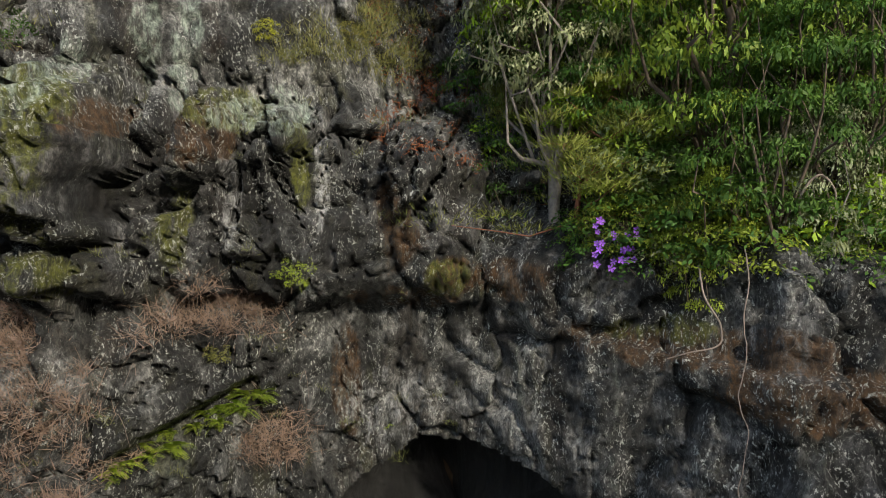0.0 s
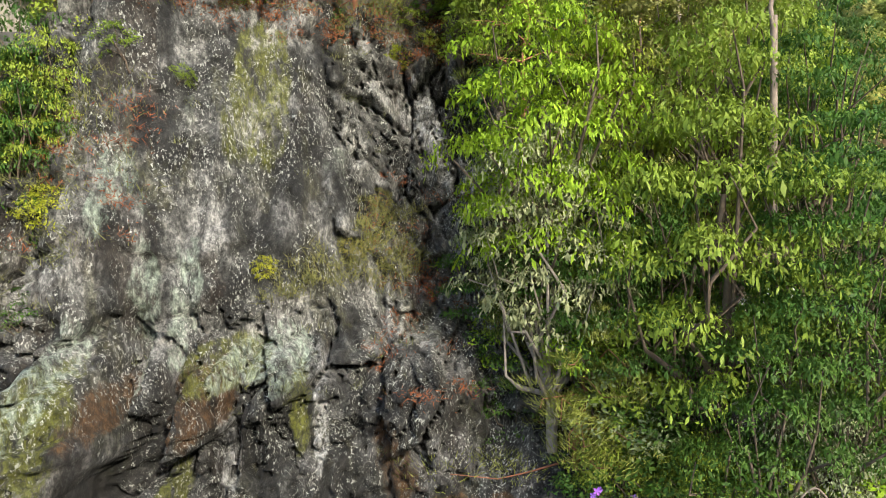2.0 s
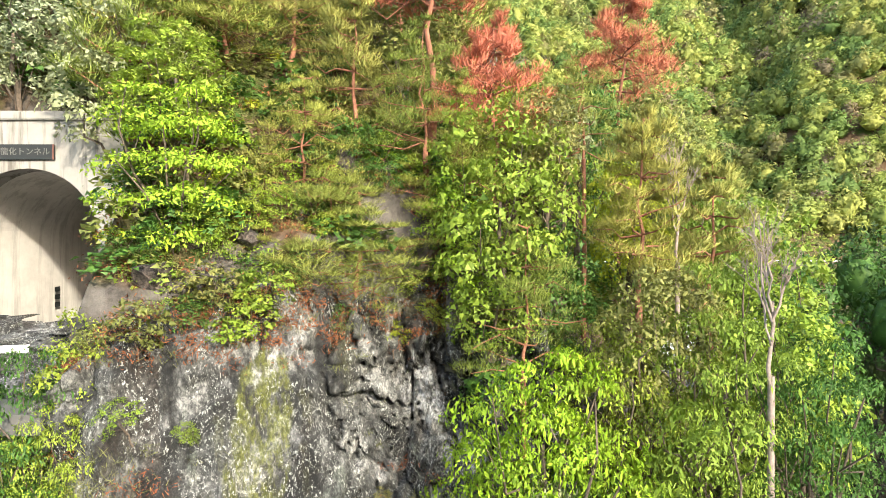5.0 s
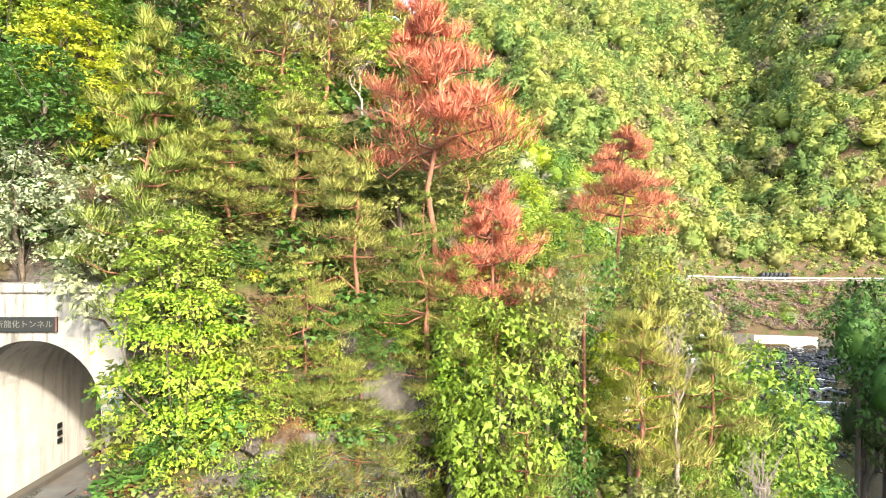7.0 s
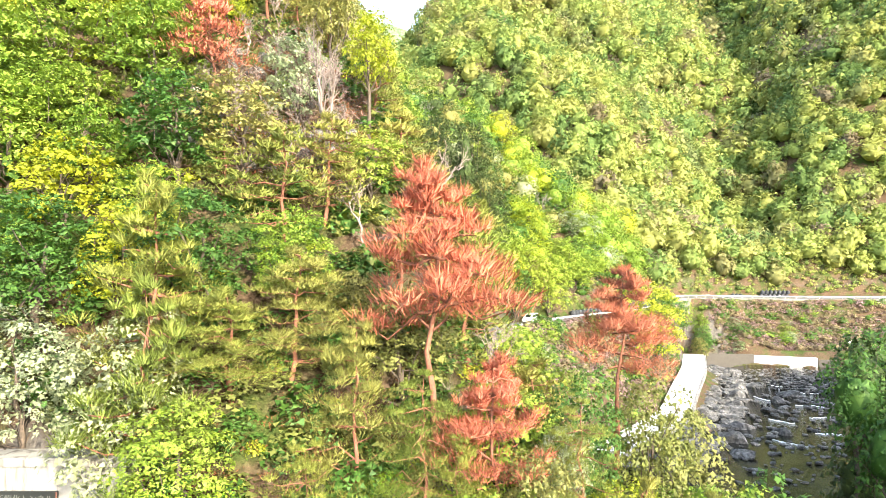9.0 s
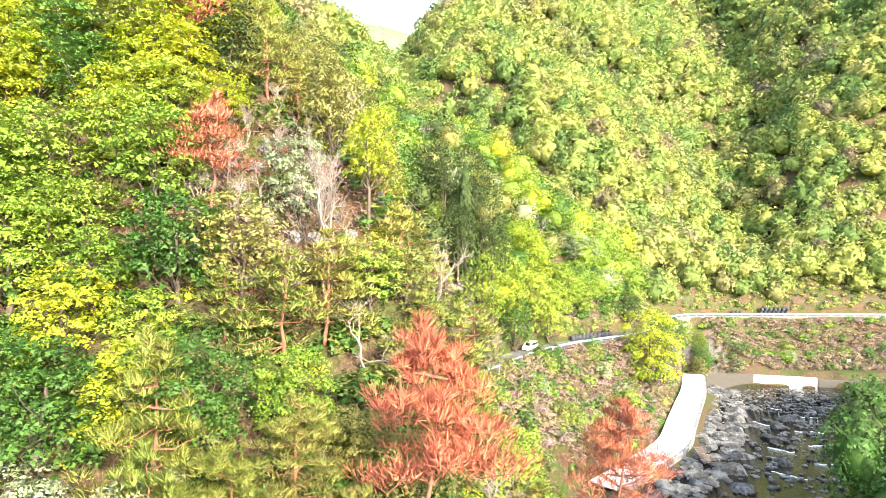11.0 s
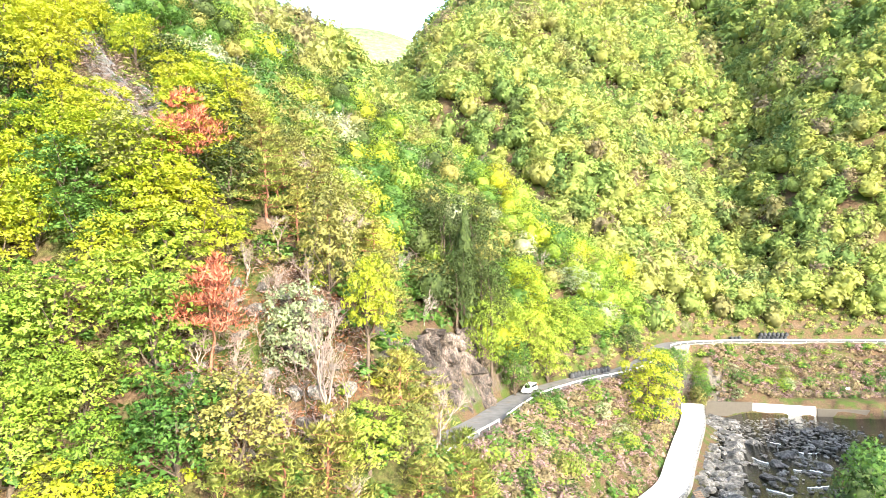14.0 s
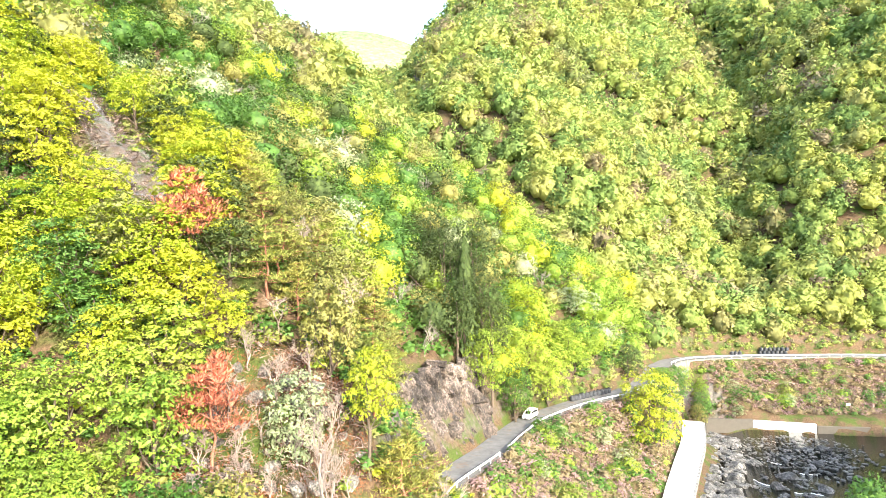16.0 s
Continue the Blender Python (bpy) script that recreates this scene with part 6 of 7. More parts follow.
apron = new("pavement", mesh_np("pavement", *strip(APRON_S, 2.9, 2.9, 0.12, 3.4), M_PALE))
tagged(apron, "sunlit pale concrete apron beside the river", "pavement", kind="structure")
tagged(new("river_wall", mesh_np("river_wall", *strip(offset_line(APRON_S, 3.05), 0.1, 0.35, 0.05, 3.4), M_MASONRY)), "stone-faced wall below the concrete apron", "wall", kind="structure")

weir = thing("weir", Matrix.Identity(4), "white concrete weir wall above a dark pool", "weir")
part("weir_wall", box_bm(0, 17.5, -0.6, 0.6, -4, -0.1, 0.08), M_PALE, weir)
weir.matrix_world = pose(94.6, 188.9, 0, 0, 0, -14.5)
back = thing("bank_wall", pose(80.5, 189.4, 0, 0, 0, -3), "low grey concrete wall along the pool", "wall", kind="structure")
part("wall_face", box_bm(0, 14.2, -0.4, 0.4, -4, 0.3, 0.06), M_WALL, back)
back2 = thing("bank_wall_long", pose(111.8, 184.4, 0, 0, 0, -6), "long low concrete wall along the river bank", "wall", kind="structure")
part("wall_face", box_bm(0, 40, -0.4, 0.4, -4, -0.6, 0.06), M_WALL, back2)


def boulder_mesh(seed, flat=0.6, fine=2):
    bm = bmesh.new()
    bmesh.ops.create_icosphere(bm, subdivisions=fine, radius=1.0)
    v = np.array([q.co[:] for q in bm.verts])
    f = np.array([[q.index for q in g.verts] for g in bm.faces])
    bm.free()
    rng = np.random.default_rng(seed)
    for _ in range(9):
        n = rng.normal(0, 1, 3)
        n /= np.linalg.norm(n)
        over = np.maximum(v @ n - rng.uniform(0.45, 0.8), 0)
        v = v - over[:, None] * n * 0.9
    v = v * (1 + 0.1 * fbm(v[:, 0] * 2, v[:, 1] * 2, v[:, 2] * 2 + seed, 2, seed))[:, None]
    return v * np.array((1, 0.75, flat)), f


def river_stones():
    rng = np.random.default_rng(51)
    forms, base = [boulder_mesh(k, 0.42, 1) for k in range(7)], 0
    spots = []
    for _ in range(900):
        a, r = rng.uniform(0, 6.28), math.sqrt(rng.uniform(0, 1))
        spots.append((95 + 17 * r * math.cos(a) - 5 * r * math.sin(a), 168 + 6 * r * math.cos(a) + 12 * r * math.sin(a), rng.uniform(0.2, 0.7), 0.3))
    ap = offset_line(APRON_S, 3.4, 0.9)
    for p in ap:
        for _ in range(5):
            o = rng.uniform(0.5, 8)
            spots.append((p[0] + o * 0.86 + rng.normal(0, 0.8), p[1] - o * 0.5 + rng.normal(0, 0.8), rng.choice((0.5, 0.8, 1.1, 2.2)) * rng.uniform(0.8, 1.2), 0.9 - o * 0.12))
    for _ in range(520):
        i = rng.integers(30, len(RIVER_S) - 14)
        spots.append((RIVER_S[i][0] + rng.normal(0, 8), RIVER_S[i][1] + rng.normal(0, 6), rng.uniform(0.3, 1.3), 0.1))
    vs, fs = [], []
    for x, y, r, up in spots:
        v, f = forms[rng.integers(7)]
        a = rng.uniform(0, 6.28)
        w = np.stack([v[:, 0] * math.cos(a) - v[:, 1] * math.sin(a), v[:, 0] * math.sin(a) + v[:, 1] * math.cos(a), v[:, 2]], 1) * r
        vs.append(w + np.array((x, y, WATER_Z + up + rng.normal(0, 0.1))))
        fs.append(f + base)
        base += len(v)
    return np.concatenate(vs), np.concatenate(fs)


tagged(new("river_stones", mesh_np("river_stones", *river_stones(), M_STONE)), "grey boulders and gravel bars in the river bed", "stones", kind="stuff")
random.seed(12)
BOULDERS = [mesh_np("boulder", *boulder_mesh(80 + k, 0.5), M_STONE) for k in range(5)]
for x, y, s in ((66, 140, 3.4), (70, 149, 4.0), (63, 133, 3.2), (74, 156, 3.0), (60, 124, 3.6), (55, 116, 3.2), (78, 144, 2.8), (84, 150, 3.2), (80, 160, 2.4), (88, 142, 2.6), (72, 136, 2.2), (81, 173, 3.0), (79, 179, 2.6),
                (96, 158, 2.2), (104, 170, 2.4), (52, 108, 3.0), (66, 120, 2.6)):
    ob = new("boulder", BOULDERS[random.randrange(5)])
    ob.matrix_world = pose(x, y, WATER_Z + 0.1, random.uniform(-8, 8), random.uniform(-8, 8), random.uniform(0, 360)) @ Matrix.Scale(s, 4)
    tagged(ob, "flat grey river boulder washed by the stream", "boulder", "boulders in the river")


def foam_patch(seed, length, width):
    rng = np.random.default_rng(seed)
    n = 26
    t = np.linspace(0, 1, n)
    w = 0.6 * width * np.sin(t * math.pi) ** 0.6 * rng.random(n) ** 1.6
    y = (t - 0.5) * length
    x = 0.5 * width * np.cumsum(rng.normal(0, 0.8, n)) / 3
    v = np.stack([np.stack([x - w / 2, y, np.zeros(n)], 1), np.stack([x, y, 0.16 + 0.06 * rng.random(n)], 1), np.stack([x + w / 2, y, np.zeros(n)], 1)], 1).reshape(-1, 3)
    return mesh_np("white_water", v, grid_faces(n, 3), M_FOAM, True)


for i, (x, y, l, w, r) in enumerate(((76, 146, 5, 1.4, 60), (83, 140, 6, 1.6, 75), (70, 128, 5, 1.6, 50), (72, 152, 4, 1.0, 30), (90, 152, 4, 1.0, 70), (80, 132, 5, 1.2, 80), (64, 114, 6, 1.6, 55), (86, 160, 3.5, 0.8, 40), (75, 120, 5, 1.3, 65))):
    ob = new("white_water", foam_patch(i, l, w))
    ob.matrix_world = pose(x, y, WATER_Z + 0.02, 0, 0, r)
    tagged(ob, "streak of white water over a rock step", "rapids", "white water in the river")

# ---- things by the road ----
def tonne_bag():
    bm = bmesh.new()
    made = bmesh.ops.create_cone(bm, cap_ends=True, segments=14, radius1=0.62, radius2=0.56, depth=1.1)["verts"]
    bmesh.ops.translate(bm, verts=made, vec=(0, 0, 0.55))
    bmesh.ops.subdivide_edges(bm, edges=[e for e in bm.edges if abs(e.verts[0].co.z - e.verts[1].co.z) > 0.5], cuts=4)
    for v in bm.verts:
        k = 1 + 0.12 * math.sin(v.co.z / 1.1 * math.pi) + 0.03 * math.sin(9 * math.atan2(v.co.y, v.co.x) + 7 * v.co.z)
        v.co.x, v.co.y = v.co.x * k, v.co.y * k
    return bm


def bag(x, y, z, label):
    ob = thing("bulk_bag", pose(x, y, z, 0, 0, random.uniform(0, 90)), label, "sack", "black sacks beside the road")
    part_me("sack", BAG_BODY, ob)
    part_me("tied_neck", BAG_NECK, ob)


bm = tonne_bag()
BAG_BODY = bpy.data.meshes.new("sack")
bm.to_mesh(BAG_BODY)
bm.free()
BAG_BODY.materials.append(M_BAG)
BAG_NECK = mesh_np("tied_neck", *tube_np([(0, 0, 1.08), (0, 0, 1.2), (0, 0, 1.28), (0.04, 0, 1.42)], [0.4, 0.16, 0.12, 0.24], 10), M_BAG, True)
UPHILL = offset_line(ROAD_S, -2.2, 1.35)
for p in UPHILL[(UPHILL[:, 0] > 30) & (UPHILL[:, 0] < 42.5)]:
    bag(p[0], p[1], p[2] + 0.05, "black bulk sack in a row along the road bend")
FAR_SIDE = offset_line(ROAD_S, -2.3, 1.55)
for p in FAR_SIDE[((FAR_SIDE[:, 0] > 98) & (FAR_SIDE[:, 0] < 103)) | ((FAR_SIDE[:, 0] > 109.5) & (FAR_SIDE[:, 0] < 119))]:
    bag(p[0], p[1], p[2] + 0.05, "black bulk sack standing by the far road")
    if p[0] > 109:
        bag(p[0] + 0.4, p[1] - 0.1, p[2] + 1.25, "black bulk sack stacked on another")


def minivan():
    """A white minivan, its nose to -y."""
    car = thing("minivan", Matrix.Identity(4), "white minivan parked at the side of the road", "car")
    prof = [(-2.3, 0.32), (-2.32, 0.62), (-2.18, 0.88), (-1.55, 1.06), (-0.72, 1.62), (-0.3, 1.76), (1.2, 1.8), (1.95, 1.7), (2.22, 1.1), (2.28, 0.6), (2.22, 0.32)]
    bm = bmesh.new()
    rows = []
    for x, k in ((-0.84, 0.94), (-0.8, 1.0), (0.8, 1.0), (0.84, 0.94)):
        rows.append([bm.verts.new((x * (1 - 0.16 * max(0, z - 1.0)), y * (k if abs(y) > 2 else 1), z)) for y, z in prof])
    for a, b in zip(rows[:-1], rows[1:]):
        for i in range(len(a) - 1):
            bm.faces.new((a[i], a[i + 1], b[i + 1], b[i]))
        bm.faces.new((a[-1], a[0], b[0], b[-1]))
    bm.faces.new(rows[0])
    bm.faces.new(rows[-1][::-1])
    bmesh.ops.recalc_face_normals(bm, faces=bm.faces)
    part("body", bm, M_PAINT, car)

    def pane(name, pts, mat=M_GLASS, label=""):
        b = bmesh.new()
        f = b.faces.new([b.verts.new(p) for p in pts])
        r = bmesh.ops.extrude_face_region(b, geom=[f])
        n = f.normal.copy() if f.normal.length else Vector((0, 0, 1))
        f.normal_update()
        for v in [g for g in r["geom"] if isinstance(g, bmesh.types.BMVert)]:
            v.co += f.normal * 0.012
        return part(name, b, mat, car, label)

    pane("windscreen", [(-0.62, -1.5, 1.12), (0.62, -1.5, 1.12), (0.55, -0.76, 1.63), (-0.55, -0.76, 1.63)])
    pane("rear_window", [(0.58, 2.23, 1.12), (-0.58, 2.23, 1.12), (-0.54, 2.0, 1.6), (0.54, 2.0, 1.6)])
    for s in (-1, 1):
        for y0, y1, y2, y3 in ((-1.2, -0.25, -0.25, -0.62), (-0.17, 0.8, 0.8, -0.17), (0.88, 2.0, 1.82, 0.88)):
            pts = [(s * 0.835, y0, 1.1), (s * 0.835, y1, 1.1), (s * 0.765, y2, 1.6), (s * 0.765, y3, 1.6)]
            pane("side_window", pts if s < 0 else pts[::-1])
        part("headlight", box_bm(s * 0.62 - 0.17, s * 0.62 + 0.17, -2.3, -2.14, 0.68, 0.86, 0.03), M_LAMP, car, "clear headlight")
        part("tail_light", box_bm(s * 0.72 - 0.08, s * 0.72 + 0.08, 2.12, 2.3, 0.8, 1.3, 0.02), M_RED_LAMP, car, "red tail light")
        part("door_mirror", box_bm(s * 0.96 - 0.09, s * 0.96 + 0.09, -1.12, -0.98, 1.05, 1.2, 0.03), M_PAINT, car)
        for y in (-1.4, 1.4):
            v, f = tube_np([(s * 0.66, y, 0.31), (s * 0.86, y, 0.31)], [0.31, 0.31], 18)
            wheel = part_me("wheel", mesh_np("wheel", v, f, M_TYRE), car)
            b = bmesh.new()
            bmesh.ops.create_circle(b, cap_ends=True, segments=16, radius=0.19, matrix=Matrix.Translation((s * 0.865, y, 0.31)) @ Matrix.Rotation(math.pi / 2, 4, "Y"))
            part("rim", b, M_STEEL, wheel, "grey steel rim")
    part("bumper", box_bm(-0.8, 0.8, -2.38, -2.22, 0.28, 0.52, 0.04), M_PAINT, car)
    part("grille", box_bm(-0.4, 0.4, -2.36, -2.25, 0.6, 0.74, 0.02), M_GLASS, car, "dark grille")
    part("number_plate", box_bm(-0.17, 0.17, -2.4, -2.385, 0.36, 0.5), M_LETTER, car, "plain pale plate")
    return car


van = minivan()
van.matrix_world = pose(18.6, 131.4, 17.42, 0, 0, -33)


def post_fence(points, label, height=1.0):
    ob = thing("wooden_fence", Matrix.Identity(4), label, "fence", "wooden fences")
    for a, b in zip(points[:-1], points[1:]):
        for h in (0.45, 0.9):
            part_me("bar", mesh_np("bar", *tube_np([(a[0], a[1], a[2] + h * height), (b[0], b[1], b[2] + h * height)], [0.06, 0.06], 6), M_WOOD), ob)
    for p in points:
        part_me("post", mesh_np("post", *tube_np([(p[0], p[1], p[2] - 0.5), (p[0], p[1], p[2] + 1.05 * height)], [0.09, 0.08], 7), M_WOOD), ob)
    return ob


post_fence([(16.4 + 0.75 * i, 113.0 + 0.9 * i, 16.6 - 0.25 * i) for i in range(5)], "weathered wooden fence below the mountain road")
post_fence([(86 + 1.5 * i, 191.2 - 0.1 * i, 1.5) for i in range(7)], "brown wooden fence on the bank behind the weir")
post_fence([(116 + 1.3 * i, 199.5 - 0.45 * i, 6.0 - 0.42 * i) for i in range(8)], "wooden handrail along steps down the bank")


def flight(name, m, steps, run, rise, width, label, rails=True):
    ob = thing(name, m, label, "stairs")
    for i in range(steps):
        part("tread", box_bm(-width / 2, width / 2, i * run, i * run + run * 1.05, i * rise - 0.05, i * rise + 0.04, 0.0), M_WOOD, ob)
    for s in (-1, 1):
        part_me("stringer", mesh_np("stringer", *tube_np([(s * width / 2, 0, -0.1), (s * width / 2, steps * run, steps * rise - 0.1)], [0.09, 0.09], 4), M_WOOD), ob)
        if rails:
            part_me("handrail", mesh_np("handrail", *tube_np([(s * width / 2, 0, 0.9), (s * width / 2, steps * run, steps * rise + 0.9)], [0.05, 0.05], 6), M_WOOD), ob)
    return ob


flight("bank_stairs", pose(33.0, 125.6, 0.4, 0, 0, -8), 30, 0.2, 0.32, 1.5, "steep rusty brown stairs climbing the river bank")
flight("river_steps", pose(51.6, 120.0, -2.6, 0, 0, 20), 9, 0.34, 0.27, 1.8, "wooden steps from the concrete apron down to the rocks", False)
flight("hill_steps", pose(119.0, 201.5, 5.6, 0, 0, 25), 14, 0.45, 0.34, 1.4, "brown wooden steps climbing the far bank")
board = thing("notice_board", pose(127.0, 193.5, 2.2), "small blank white notice board by the river", "sign")
part("panel", box_bm(-0.6, 0.6, -0.03, 0.03, 0.7, 1.5, 0.01), M_RAIL, board)
part("leg", box_bm(-0.05, 0.05, 0.03, 0.1, -0.3, 1.4), M_WOOD, board)

# ---- rock net on the upper slope ----
def net():
    vs, fs, base = [], [], 0
    corners = [np.array(c, float) for c in ((-37.0, 58.6, 0), (-34.6, 61.2, 0), (-20.8, 49.4, 0), (-23.4, 46.8, 0))]

    def at(u, v):
        p = (corners[0] * (1 - u) + corners[1] * u) * (1 - v) + (corners[3] * (1 - u) + corners[2] * u) * v
        p[2] = land1(p[0], p[1]) + 0.5 + 0.2 * math.sin(9 * u + 7 * v)
        return p

    for k in range(30):
        for flip in (0, 1):
            pts = [at(*((k / 29, t) if flip == 0 else (t, k / 29))) for t in np.linspace(0, 1, 16)]
            v, f = tube_np(pts, [0.013] * 16, 3)
            vs.append(v)
            fs.append(f + base)
            base += len(v)
    return np.concatenate(vs), np.concatenate(fs)


tagged(new("rockfall_net", mesh_np("rockfall_net", *net(), M_NET)), "grey wire rockfall net hung over a bare slope", "net")

OUTCROP = [mesh_np("rock", *boulder_mesh(130 + k, 0.8), M_OUTCROP) for k in range(4)]
for i in range(44):
    a, r = i * 2.4, 0.8 * math.sqrt(i)
    x, y = -10.2 + r * math.cos(a), 37.2 + r * math.sin(a)
    ob = new("rock", OUTCROP[i % 4])
    ob.matrix_world = pose(x, y, land1(x, y) + 0.1, random.uniform(-30, 30), random.uniform(-30, 30), random.uniform(0, 360)) @ Matrix.Scale(random.uniform(0.3, 0.85), 4)
    tagged(ob, "pale weathered rock standing out of the wooded slope", "rock", "rocks on the outcrop")

# ---- plants on the rock face ----
rng = np.random.default_rng(88)


def on_face(count, boxes):
    """Random spots on the rock face within boxes of x and height."""
    out = []
    for _ in range(count):
        x0, x1, z0, z1 = boxes[rng.integers(len(boxes))]
        x, z = rng.uniform(x0, x1), rng.uniform(z0, z1)
        out.append((x, face_at(x, z) + 0.02, z))
    return out


def grass(name, spots, count, r, h, width, material, words, lean=0.6):
    v, f, n = tufts(rng, spots, count, r, h, width, lean)
    tagged(new(name, mesh_np(name, v, f, material, normals=n)), words, "grass", kind="stuff")


grass("dry_grass", on_face(120, [(-6.9, -3.9, 5.0, 5.9), (-6.3, -4.4, 5.2, 6.2), (-8.8, -7.2, 2.6, 4.4), (-8.6, -6.9, 0.6, 2.6), (-5.0, -3.8, 1.6, 2.8), (-9.2, -8.2, 4.4, 6.0)]), 90, 0.25, 0.6, 0.008, M_DRY, "tangled dry brown grass on ledges of the cliff", 0.8)
grass("ledge_grass", on_face(70, [(-4.9, -1.0, 11.6, 12.5), (-3.6, -0.6, 12.0, 13.2), (-2.6, -0.8, 12.6, 14.2)]), 70, 0.24, 0.4, 0.009, M_GRASS, "yellow-green grass on a ledge of the cliff")
grass("slope_grass", on_face(110, [(-11.5, -8.0, 11.0, 17.0), (-9.6, -7.0, 12.5, 17.2), (-13.0, -9.0, 9.0, 15.0)]), 32, 0.25, 0.38, 0.009, M_GRASS, "green grass on the steep slope below the tunnel")
grass("red_litter", on_face(70, [(-2.4, -0.2, 11.0, 15.0), (-2.0, 0.6, 9.0, 12.0), (-9.5, -7.0, 12.5, 17.0), (-6.0, -1.5, 18.5, 20.2)]), 50, 0.3, 0.2, 0.012, M_LITTER, "fallen red-brown leaves and twigs in cracks of the cliff", 1.2)
grass("cliff_tufts", on_face(70, [(-7.8, -0.8, 5.8, 11.0), (-6.5, -2.0, 12.5, 19.0), (-8.5, 0.5, 1.0, 5.0)]), 22, 0.12, 0.3, 0.007, M_GRASS, "small green tufts in cracks of the cliff")


def fern(seed, fronds=9, length=0.5):
    r = np.random.default_rng(seed)
    vs = []
    for k in range(fronds):
        a, rise = r.uniform(math.pi * 1.05, math.pi * 1.95), r.uniform(0.2, 0.9)
        d = np.array((math.cos(a), math.sin(a) * 0.8, rise))
        side = np.cross(d, (0, 0, 1.0))
        side /= np.linalg.norm(side)
        for i in range(1, 15):
            t = i / 15
            p = d * length * t - np.array((0, 0, 0.55 * length * t * t))
            w = length * 0.2 * math.sin(t * math.pi) ** 0.7 + 0.01
            for q in (-1, 1):
                vs.append([p, p + side * w * q + d * 0.03, p + side * w * q * 0.5 + d * 0.05 - np.array((0, 0, 0.01)), p + d * 0.035])
    v = np.array(vs)
    soft = np.repeat(np.array([(0, -0.6, 0.8)]), len(v), axis=0)
    return mesh_np("fronds", v.reshape(-1, 3), facing(v, soft), M_FERN, normals=soft)


FERNS = [fern(k) for k in range(4)]
random.seed(44)
for i in range(26):
    t = i / 25
    x, z = -6.95 + 2.5 * t + random.uniform(-0.15, 0.15), 2.35 + 1.15 * t + random.uniform(-0.35, 0.1)
    ob = new("fern", FERNS[i % 4])
    ob.matrix_world = pose(x, face_at(x, z) - 0.05, z, 0, 0, random.uniform(-30, 30)) @ Matrix.Scale(random.uniform(0.7, 1.2), 4)
    tagged(ob, "small bright green fern rooted under an overhang", "fern", "ferns under the overhang")

# shrubs rooted in the face
for x, z, s, tone in ((-3.6, 6.2, 0.5, "spring"), (-3.9, 5.6, 0.45, "spring"), (-8.9, 11.0, 0.7, "green"), (-9.2, 9.0, 0.6, "green"), (-8.8, 13.4, 0.6, "yellow"), (-9.6, 15.0, 0.8, "green"), (-7.6, 17.4, 0.6, "spring"),
                      (-6.6, 17.0, 0.35, "spring"), (-1.6, 18.6, 0.6, "yellow"), (-3.0, 19.4, 0.6, "green"), (-0.6, 19.4, 0.5, "spring"), (-10.6, 13.0, 0.9, "yellow"), (-1.5, 2.0, 0.3, "spring"), (-5.3, 4.4, 0.3, "olive"), (-10.4, 16.6, 0.9, "spring"), (-2.0, 14.0, 0.45, "olive"), (-2.6, 12.6, 0.4, "olive"), (-4.4, 12.2, 0.35, "yellow")):
    plant("shrub", shrub(tone, 0, True), x, face_at(x, z) + 0.05, z - 0.1, s, {"spring": "small fresh green", "green": "mid-green", "yellow": "yellow-green", "olive": "olive brown"}[tone] + " shrub rooted in a crack of the cliff", "shrub", "shrubs in the cliff", tilt=(25, 0))

# azalea in flower at the brink
azalea = plant("azalea", shrub("green", 1, True), 3.7, float(brink(3.7)) + 0.1, 6.3, 1.15, "green azalea bush with purple flowers at the cliff edge", "shrub")
r2 = np.random.default_rng(5)
for i in range(22):
    c = np.array((r2.normal(0, 0.3), -0.85 - r2.uniform(0, 0.15), r2.uniform(0.1, 1.2)))
    v, f = [(0, 0, 0)], []
    for k in range(5):
        a0 = 2 * math.pi * k / 5
        v += [(0.055 * math.cos(a0 + q), -0.03, 0.055 * math.sin(a0 + q)) for q in (-0.5, 0.5)]
        v.append((0.08 * math.cos(a0), -0.02, 0.08 * math.sin(a0)))
        f.append((0, 3 * k + 1, 3 * k + 3, 3 * k + 2))
    flower = part_me("flower", mesh_np("flower", np.array(v) * r2.uniform(0.8, 1.2), f, M_PURPLE), azalea, "purple azalea flower")
    flower.matrix_local = azalea.matrix_world.to_euler().to_matrix().to_4x4().inverted() @ Matrix.Translation(c)


def vine(points, rad, label):
    pts = smooth_line(np.array(points, float), 8)
    pts = pts + 0.025 * np.stack([fbm(pts[:, 2] * 2.2, 0, k, 3, 71 + k) for k in range(3)], 1)
    ob = new("hanging_root", mesh_np("hanging_root", *tube_np(pts, np.linspace(rad, rad * 0.5, len(pts)), 6), M_TWIG, True))
    return tagged(ob, label, "vine", "roots hanging down the cliff")


vine([(5.05, 12.4, 6.6), (5.0, 12.0, 6.0), (5.25, 11.9, 5.5), (5.2, 11.9, 5.1), (4.7, 12.0, 4.95), (4.35, 12.2, 4.8)], 0.022, "pale bare root bent over the damp rock")
vine([(5.85, 12.2, 7.0), (5.75, 11.8, 6.3), (5.6, 11.7, 5.6), (5.65, 11.7, 4.9), (5.55, 11.75, 4.2), (5.75, 11.8, 3.4), (5.6, 11.9, 2.4), (5.75, 11.9, 2.1)], 0.014, "long pale root hanging straight down the cliff")
vine([(8.6, 11.5, 6.4), (8.3, 11.2, 5.6), (8.0, 11.1, 5.0), (8.05, 11.1, 4.6), (8.4, 11.2, 4.3)], 0.03, "grey looping root at the foot of the bushes")
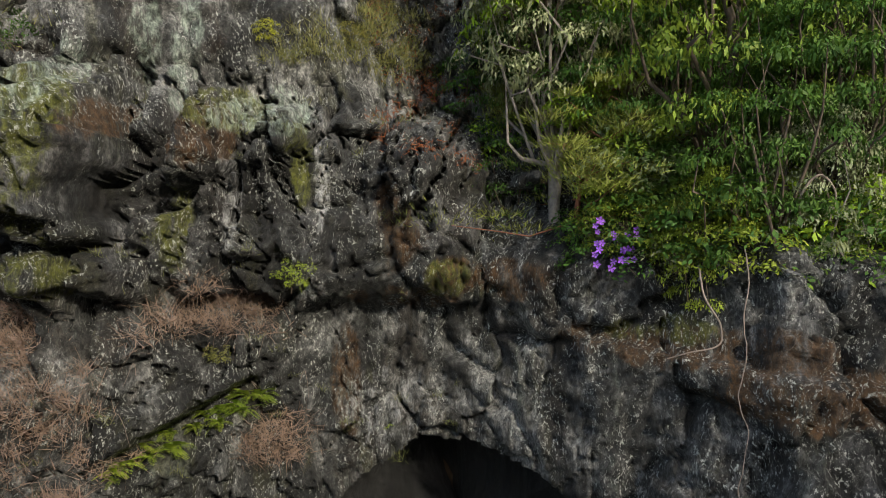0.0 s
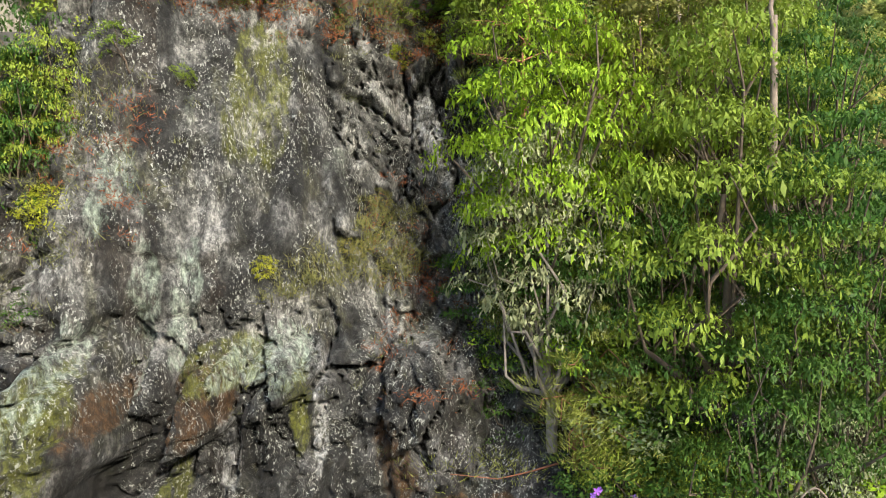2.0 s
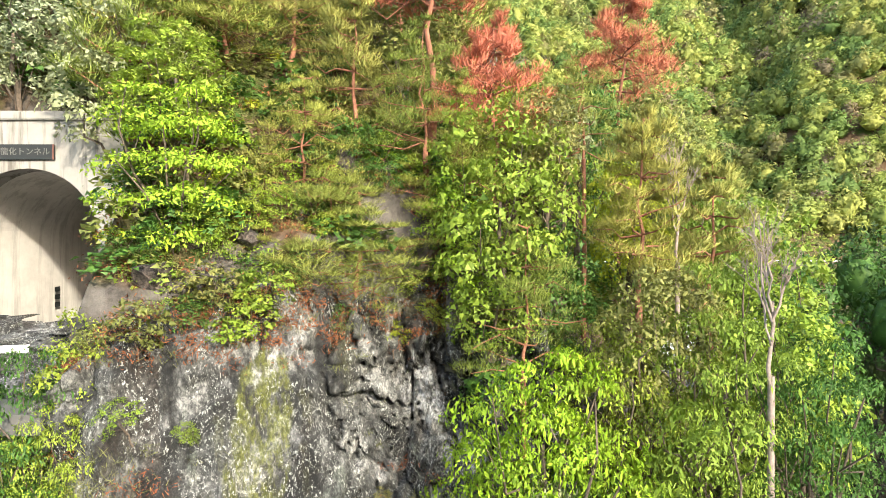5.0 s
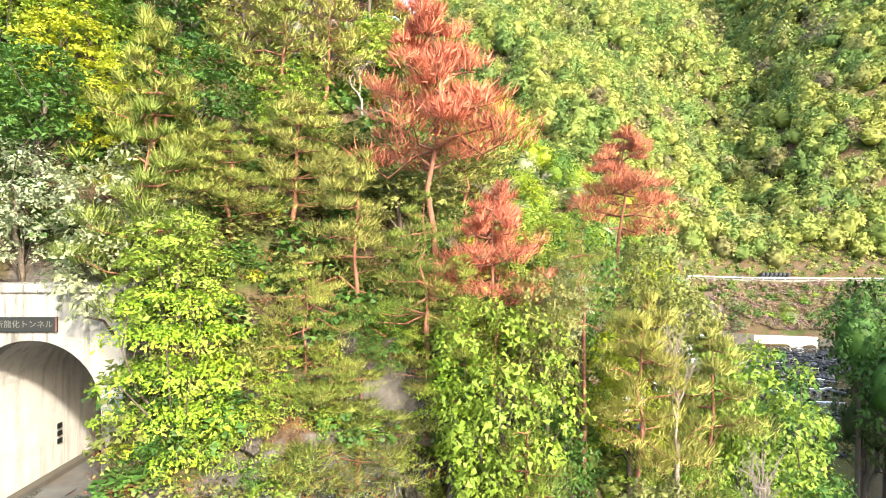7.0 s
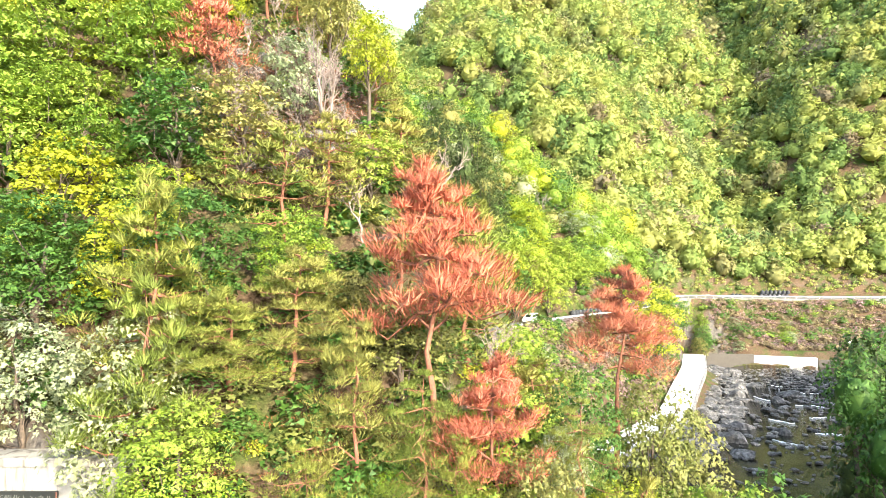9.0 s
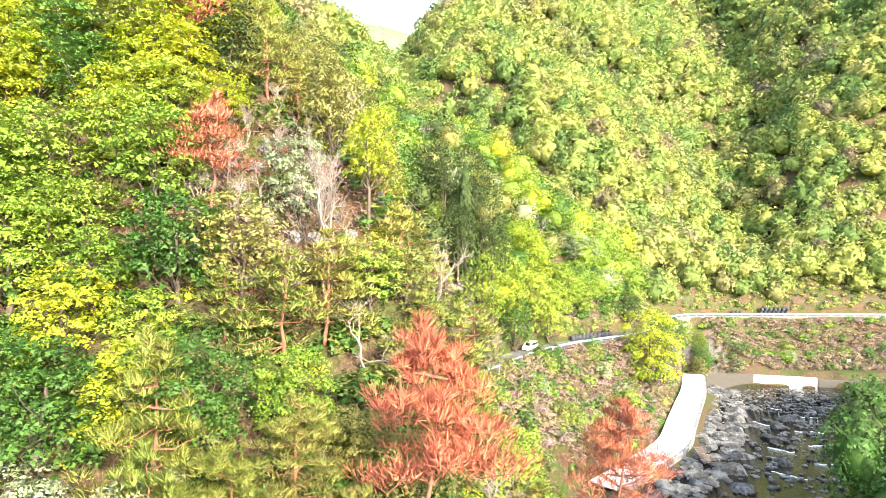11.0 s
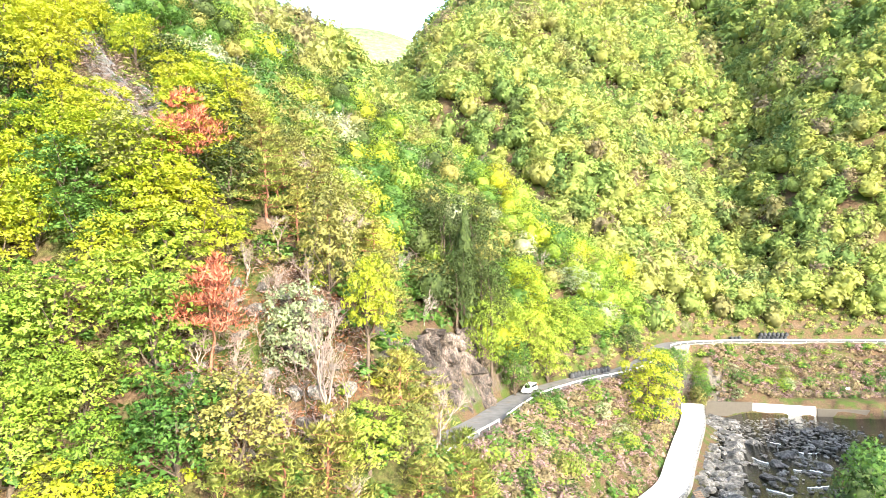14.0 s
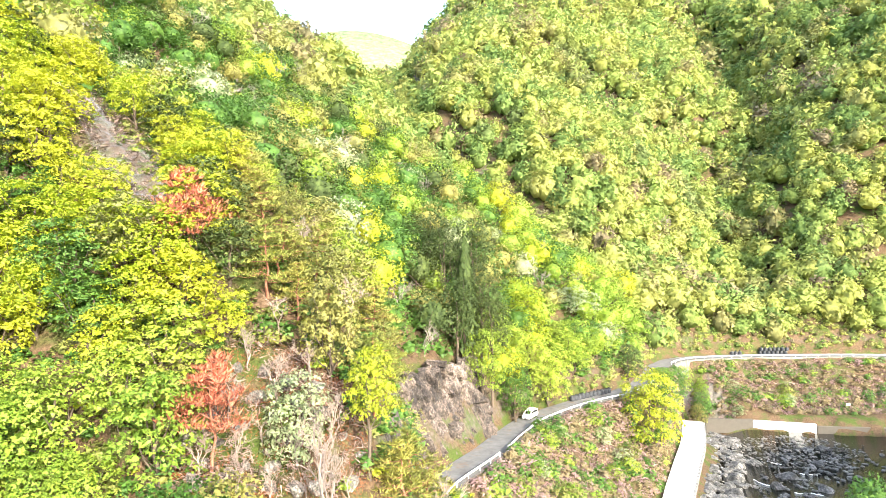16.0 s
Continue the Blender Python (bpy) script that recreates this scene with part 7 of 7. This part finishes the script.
vine([(6.9, 12.1, 7.4), (6.7, 11.8, 7.9), (7.0, 11.7, 8.3), (7.3, 11.7, 8.0), (7.2, 11.7, 7.5)], 0.03, "grey twisted branch among the bushes")
vine([(-8.9, 12.0, 14.8), (-8.7, 11.9, 13.6), (-8.8, 11.8, 12.5)], 0.012, "thin pale root over the grassy slope")
for i in range(14):
    x, z = random.uniform(-7.5, -3.2), random.uniform(1.0, 6.5)
    y = face_at(x, z) - 0.08
    vine([(x, y, z), (x + random.uniform(-0.3, 0.3), y - 0.15, z + 0.25), (x + random.uniform(-0.6, 0.6), y - 0.12, z - random.uniform(0.1, 0.5))], 0.008, "thin dry twig on the cliff ledge")

# broken rock and red fallen leaves above the face
LEDGE_ROCKS = [mesh_np("rock", *boulder_mesh(150 + k, 0.75), M_CUT) for k in range(4)]
spots = []
for i in range(300):
    x = rng.uniform(-10.0, 1.5)
    y = float(brink(x)) + rng.uniform(0.0, 6.5)
    spots.append((x, y, land1(x, y) + 0.03))
open_spots = [(x, y, land1(x, y) + 0.04) for x, y in zip(rng.uniform(-16.5, -4.5, 700), rng.uniform(31, 44, 700)) if outcrop(x, y)]
grass("outcrop_litter", open_spots, 30, 0.4, 0.22, 0.03, M_LITTER, "red-brown fallen needles on the open rocky slope", 1.3)
grass("fallen_leaves", spots, 46, 0.34, 0.16, 0.02, M_LITTER, "red-brown fallen leaves and needles above the cliff", 1.3)
grass("slope_tufts", [spots[i] for i in range(0, 300, 3)], 30, 0.25, 0.4, 0.009, M_GRASS, "green grass tufts above the cliff")
for i in range(30):
    x = -9.0 + 10.0 * ((i * 0.618) % 1)
    y = float(brink(x)) + 0.2 + 3.6 * ((i * 0.732) % 1)
    ob = new("rock", LEDGE_ROCKS[i % 4])
    ob.matrix_world = pose(x, y, land1(x, y) + 0.05, random.uniform(-25, 25), random.uniform(-25, 25), random.uniform(0, 360)) @ Matrix.Scale(random.uniform(0.3, 0.8), 4)
    tagged(ob, "dark grey broken rock on the slope above the cliff", "rock", "rocks above the cliff")

# litter, grass and shrubs where the face rounds off at its top
crest = face_v.reshape(FACE_Y.shape + (3,))[int((19.0 + 4.5) / 0.09):, int(6.0 / 0.09):int(15.8 / 0.09)].reshape(-1, 3)
picks = [tuple(crest[i] + np.array((0, -0.03, 0.03))) for i in rng.integers(0, len(crest), 420)]
grass("crest_litter", picks[:300], 40, 0.22, 0.15, 0.018, M_LITTER, "red-brown litter along the rounded top of the cliff", 1.3)
grass("crest_grass", picks[300:], 34, 0.2, 0.35, 0.009, M_GRASS, "green grass along the rounded top of the cliff")
for i in range(22):
    x, y, z = picks[i * 17]
    tone = ("green", "spring", "olive", "lime")[i % 4]
    plant("shrub", shrub(tone, i % 2, False), x, y, z - 0.15, random.uniform(0.45, 0.9), {"spring": "fresh green", "green": "mid-green", "lime": "lime-green", "olive": "olive"}[tone] + " shrub on the rounded top of the cliff", "shrub", "shrubs above the cliff")
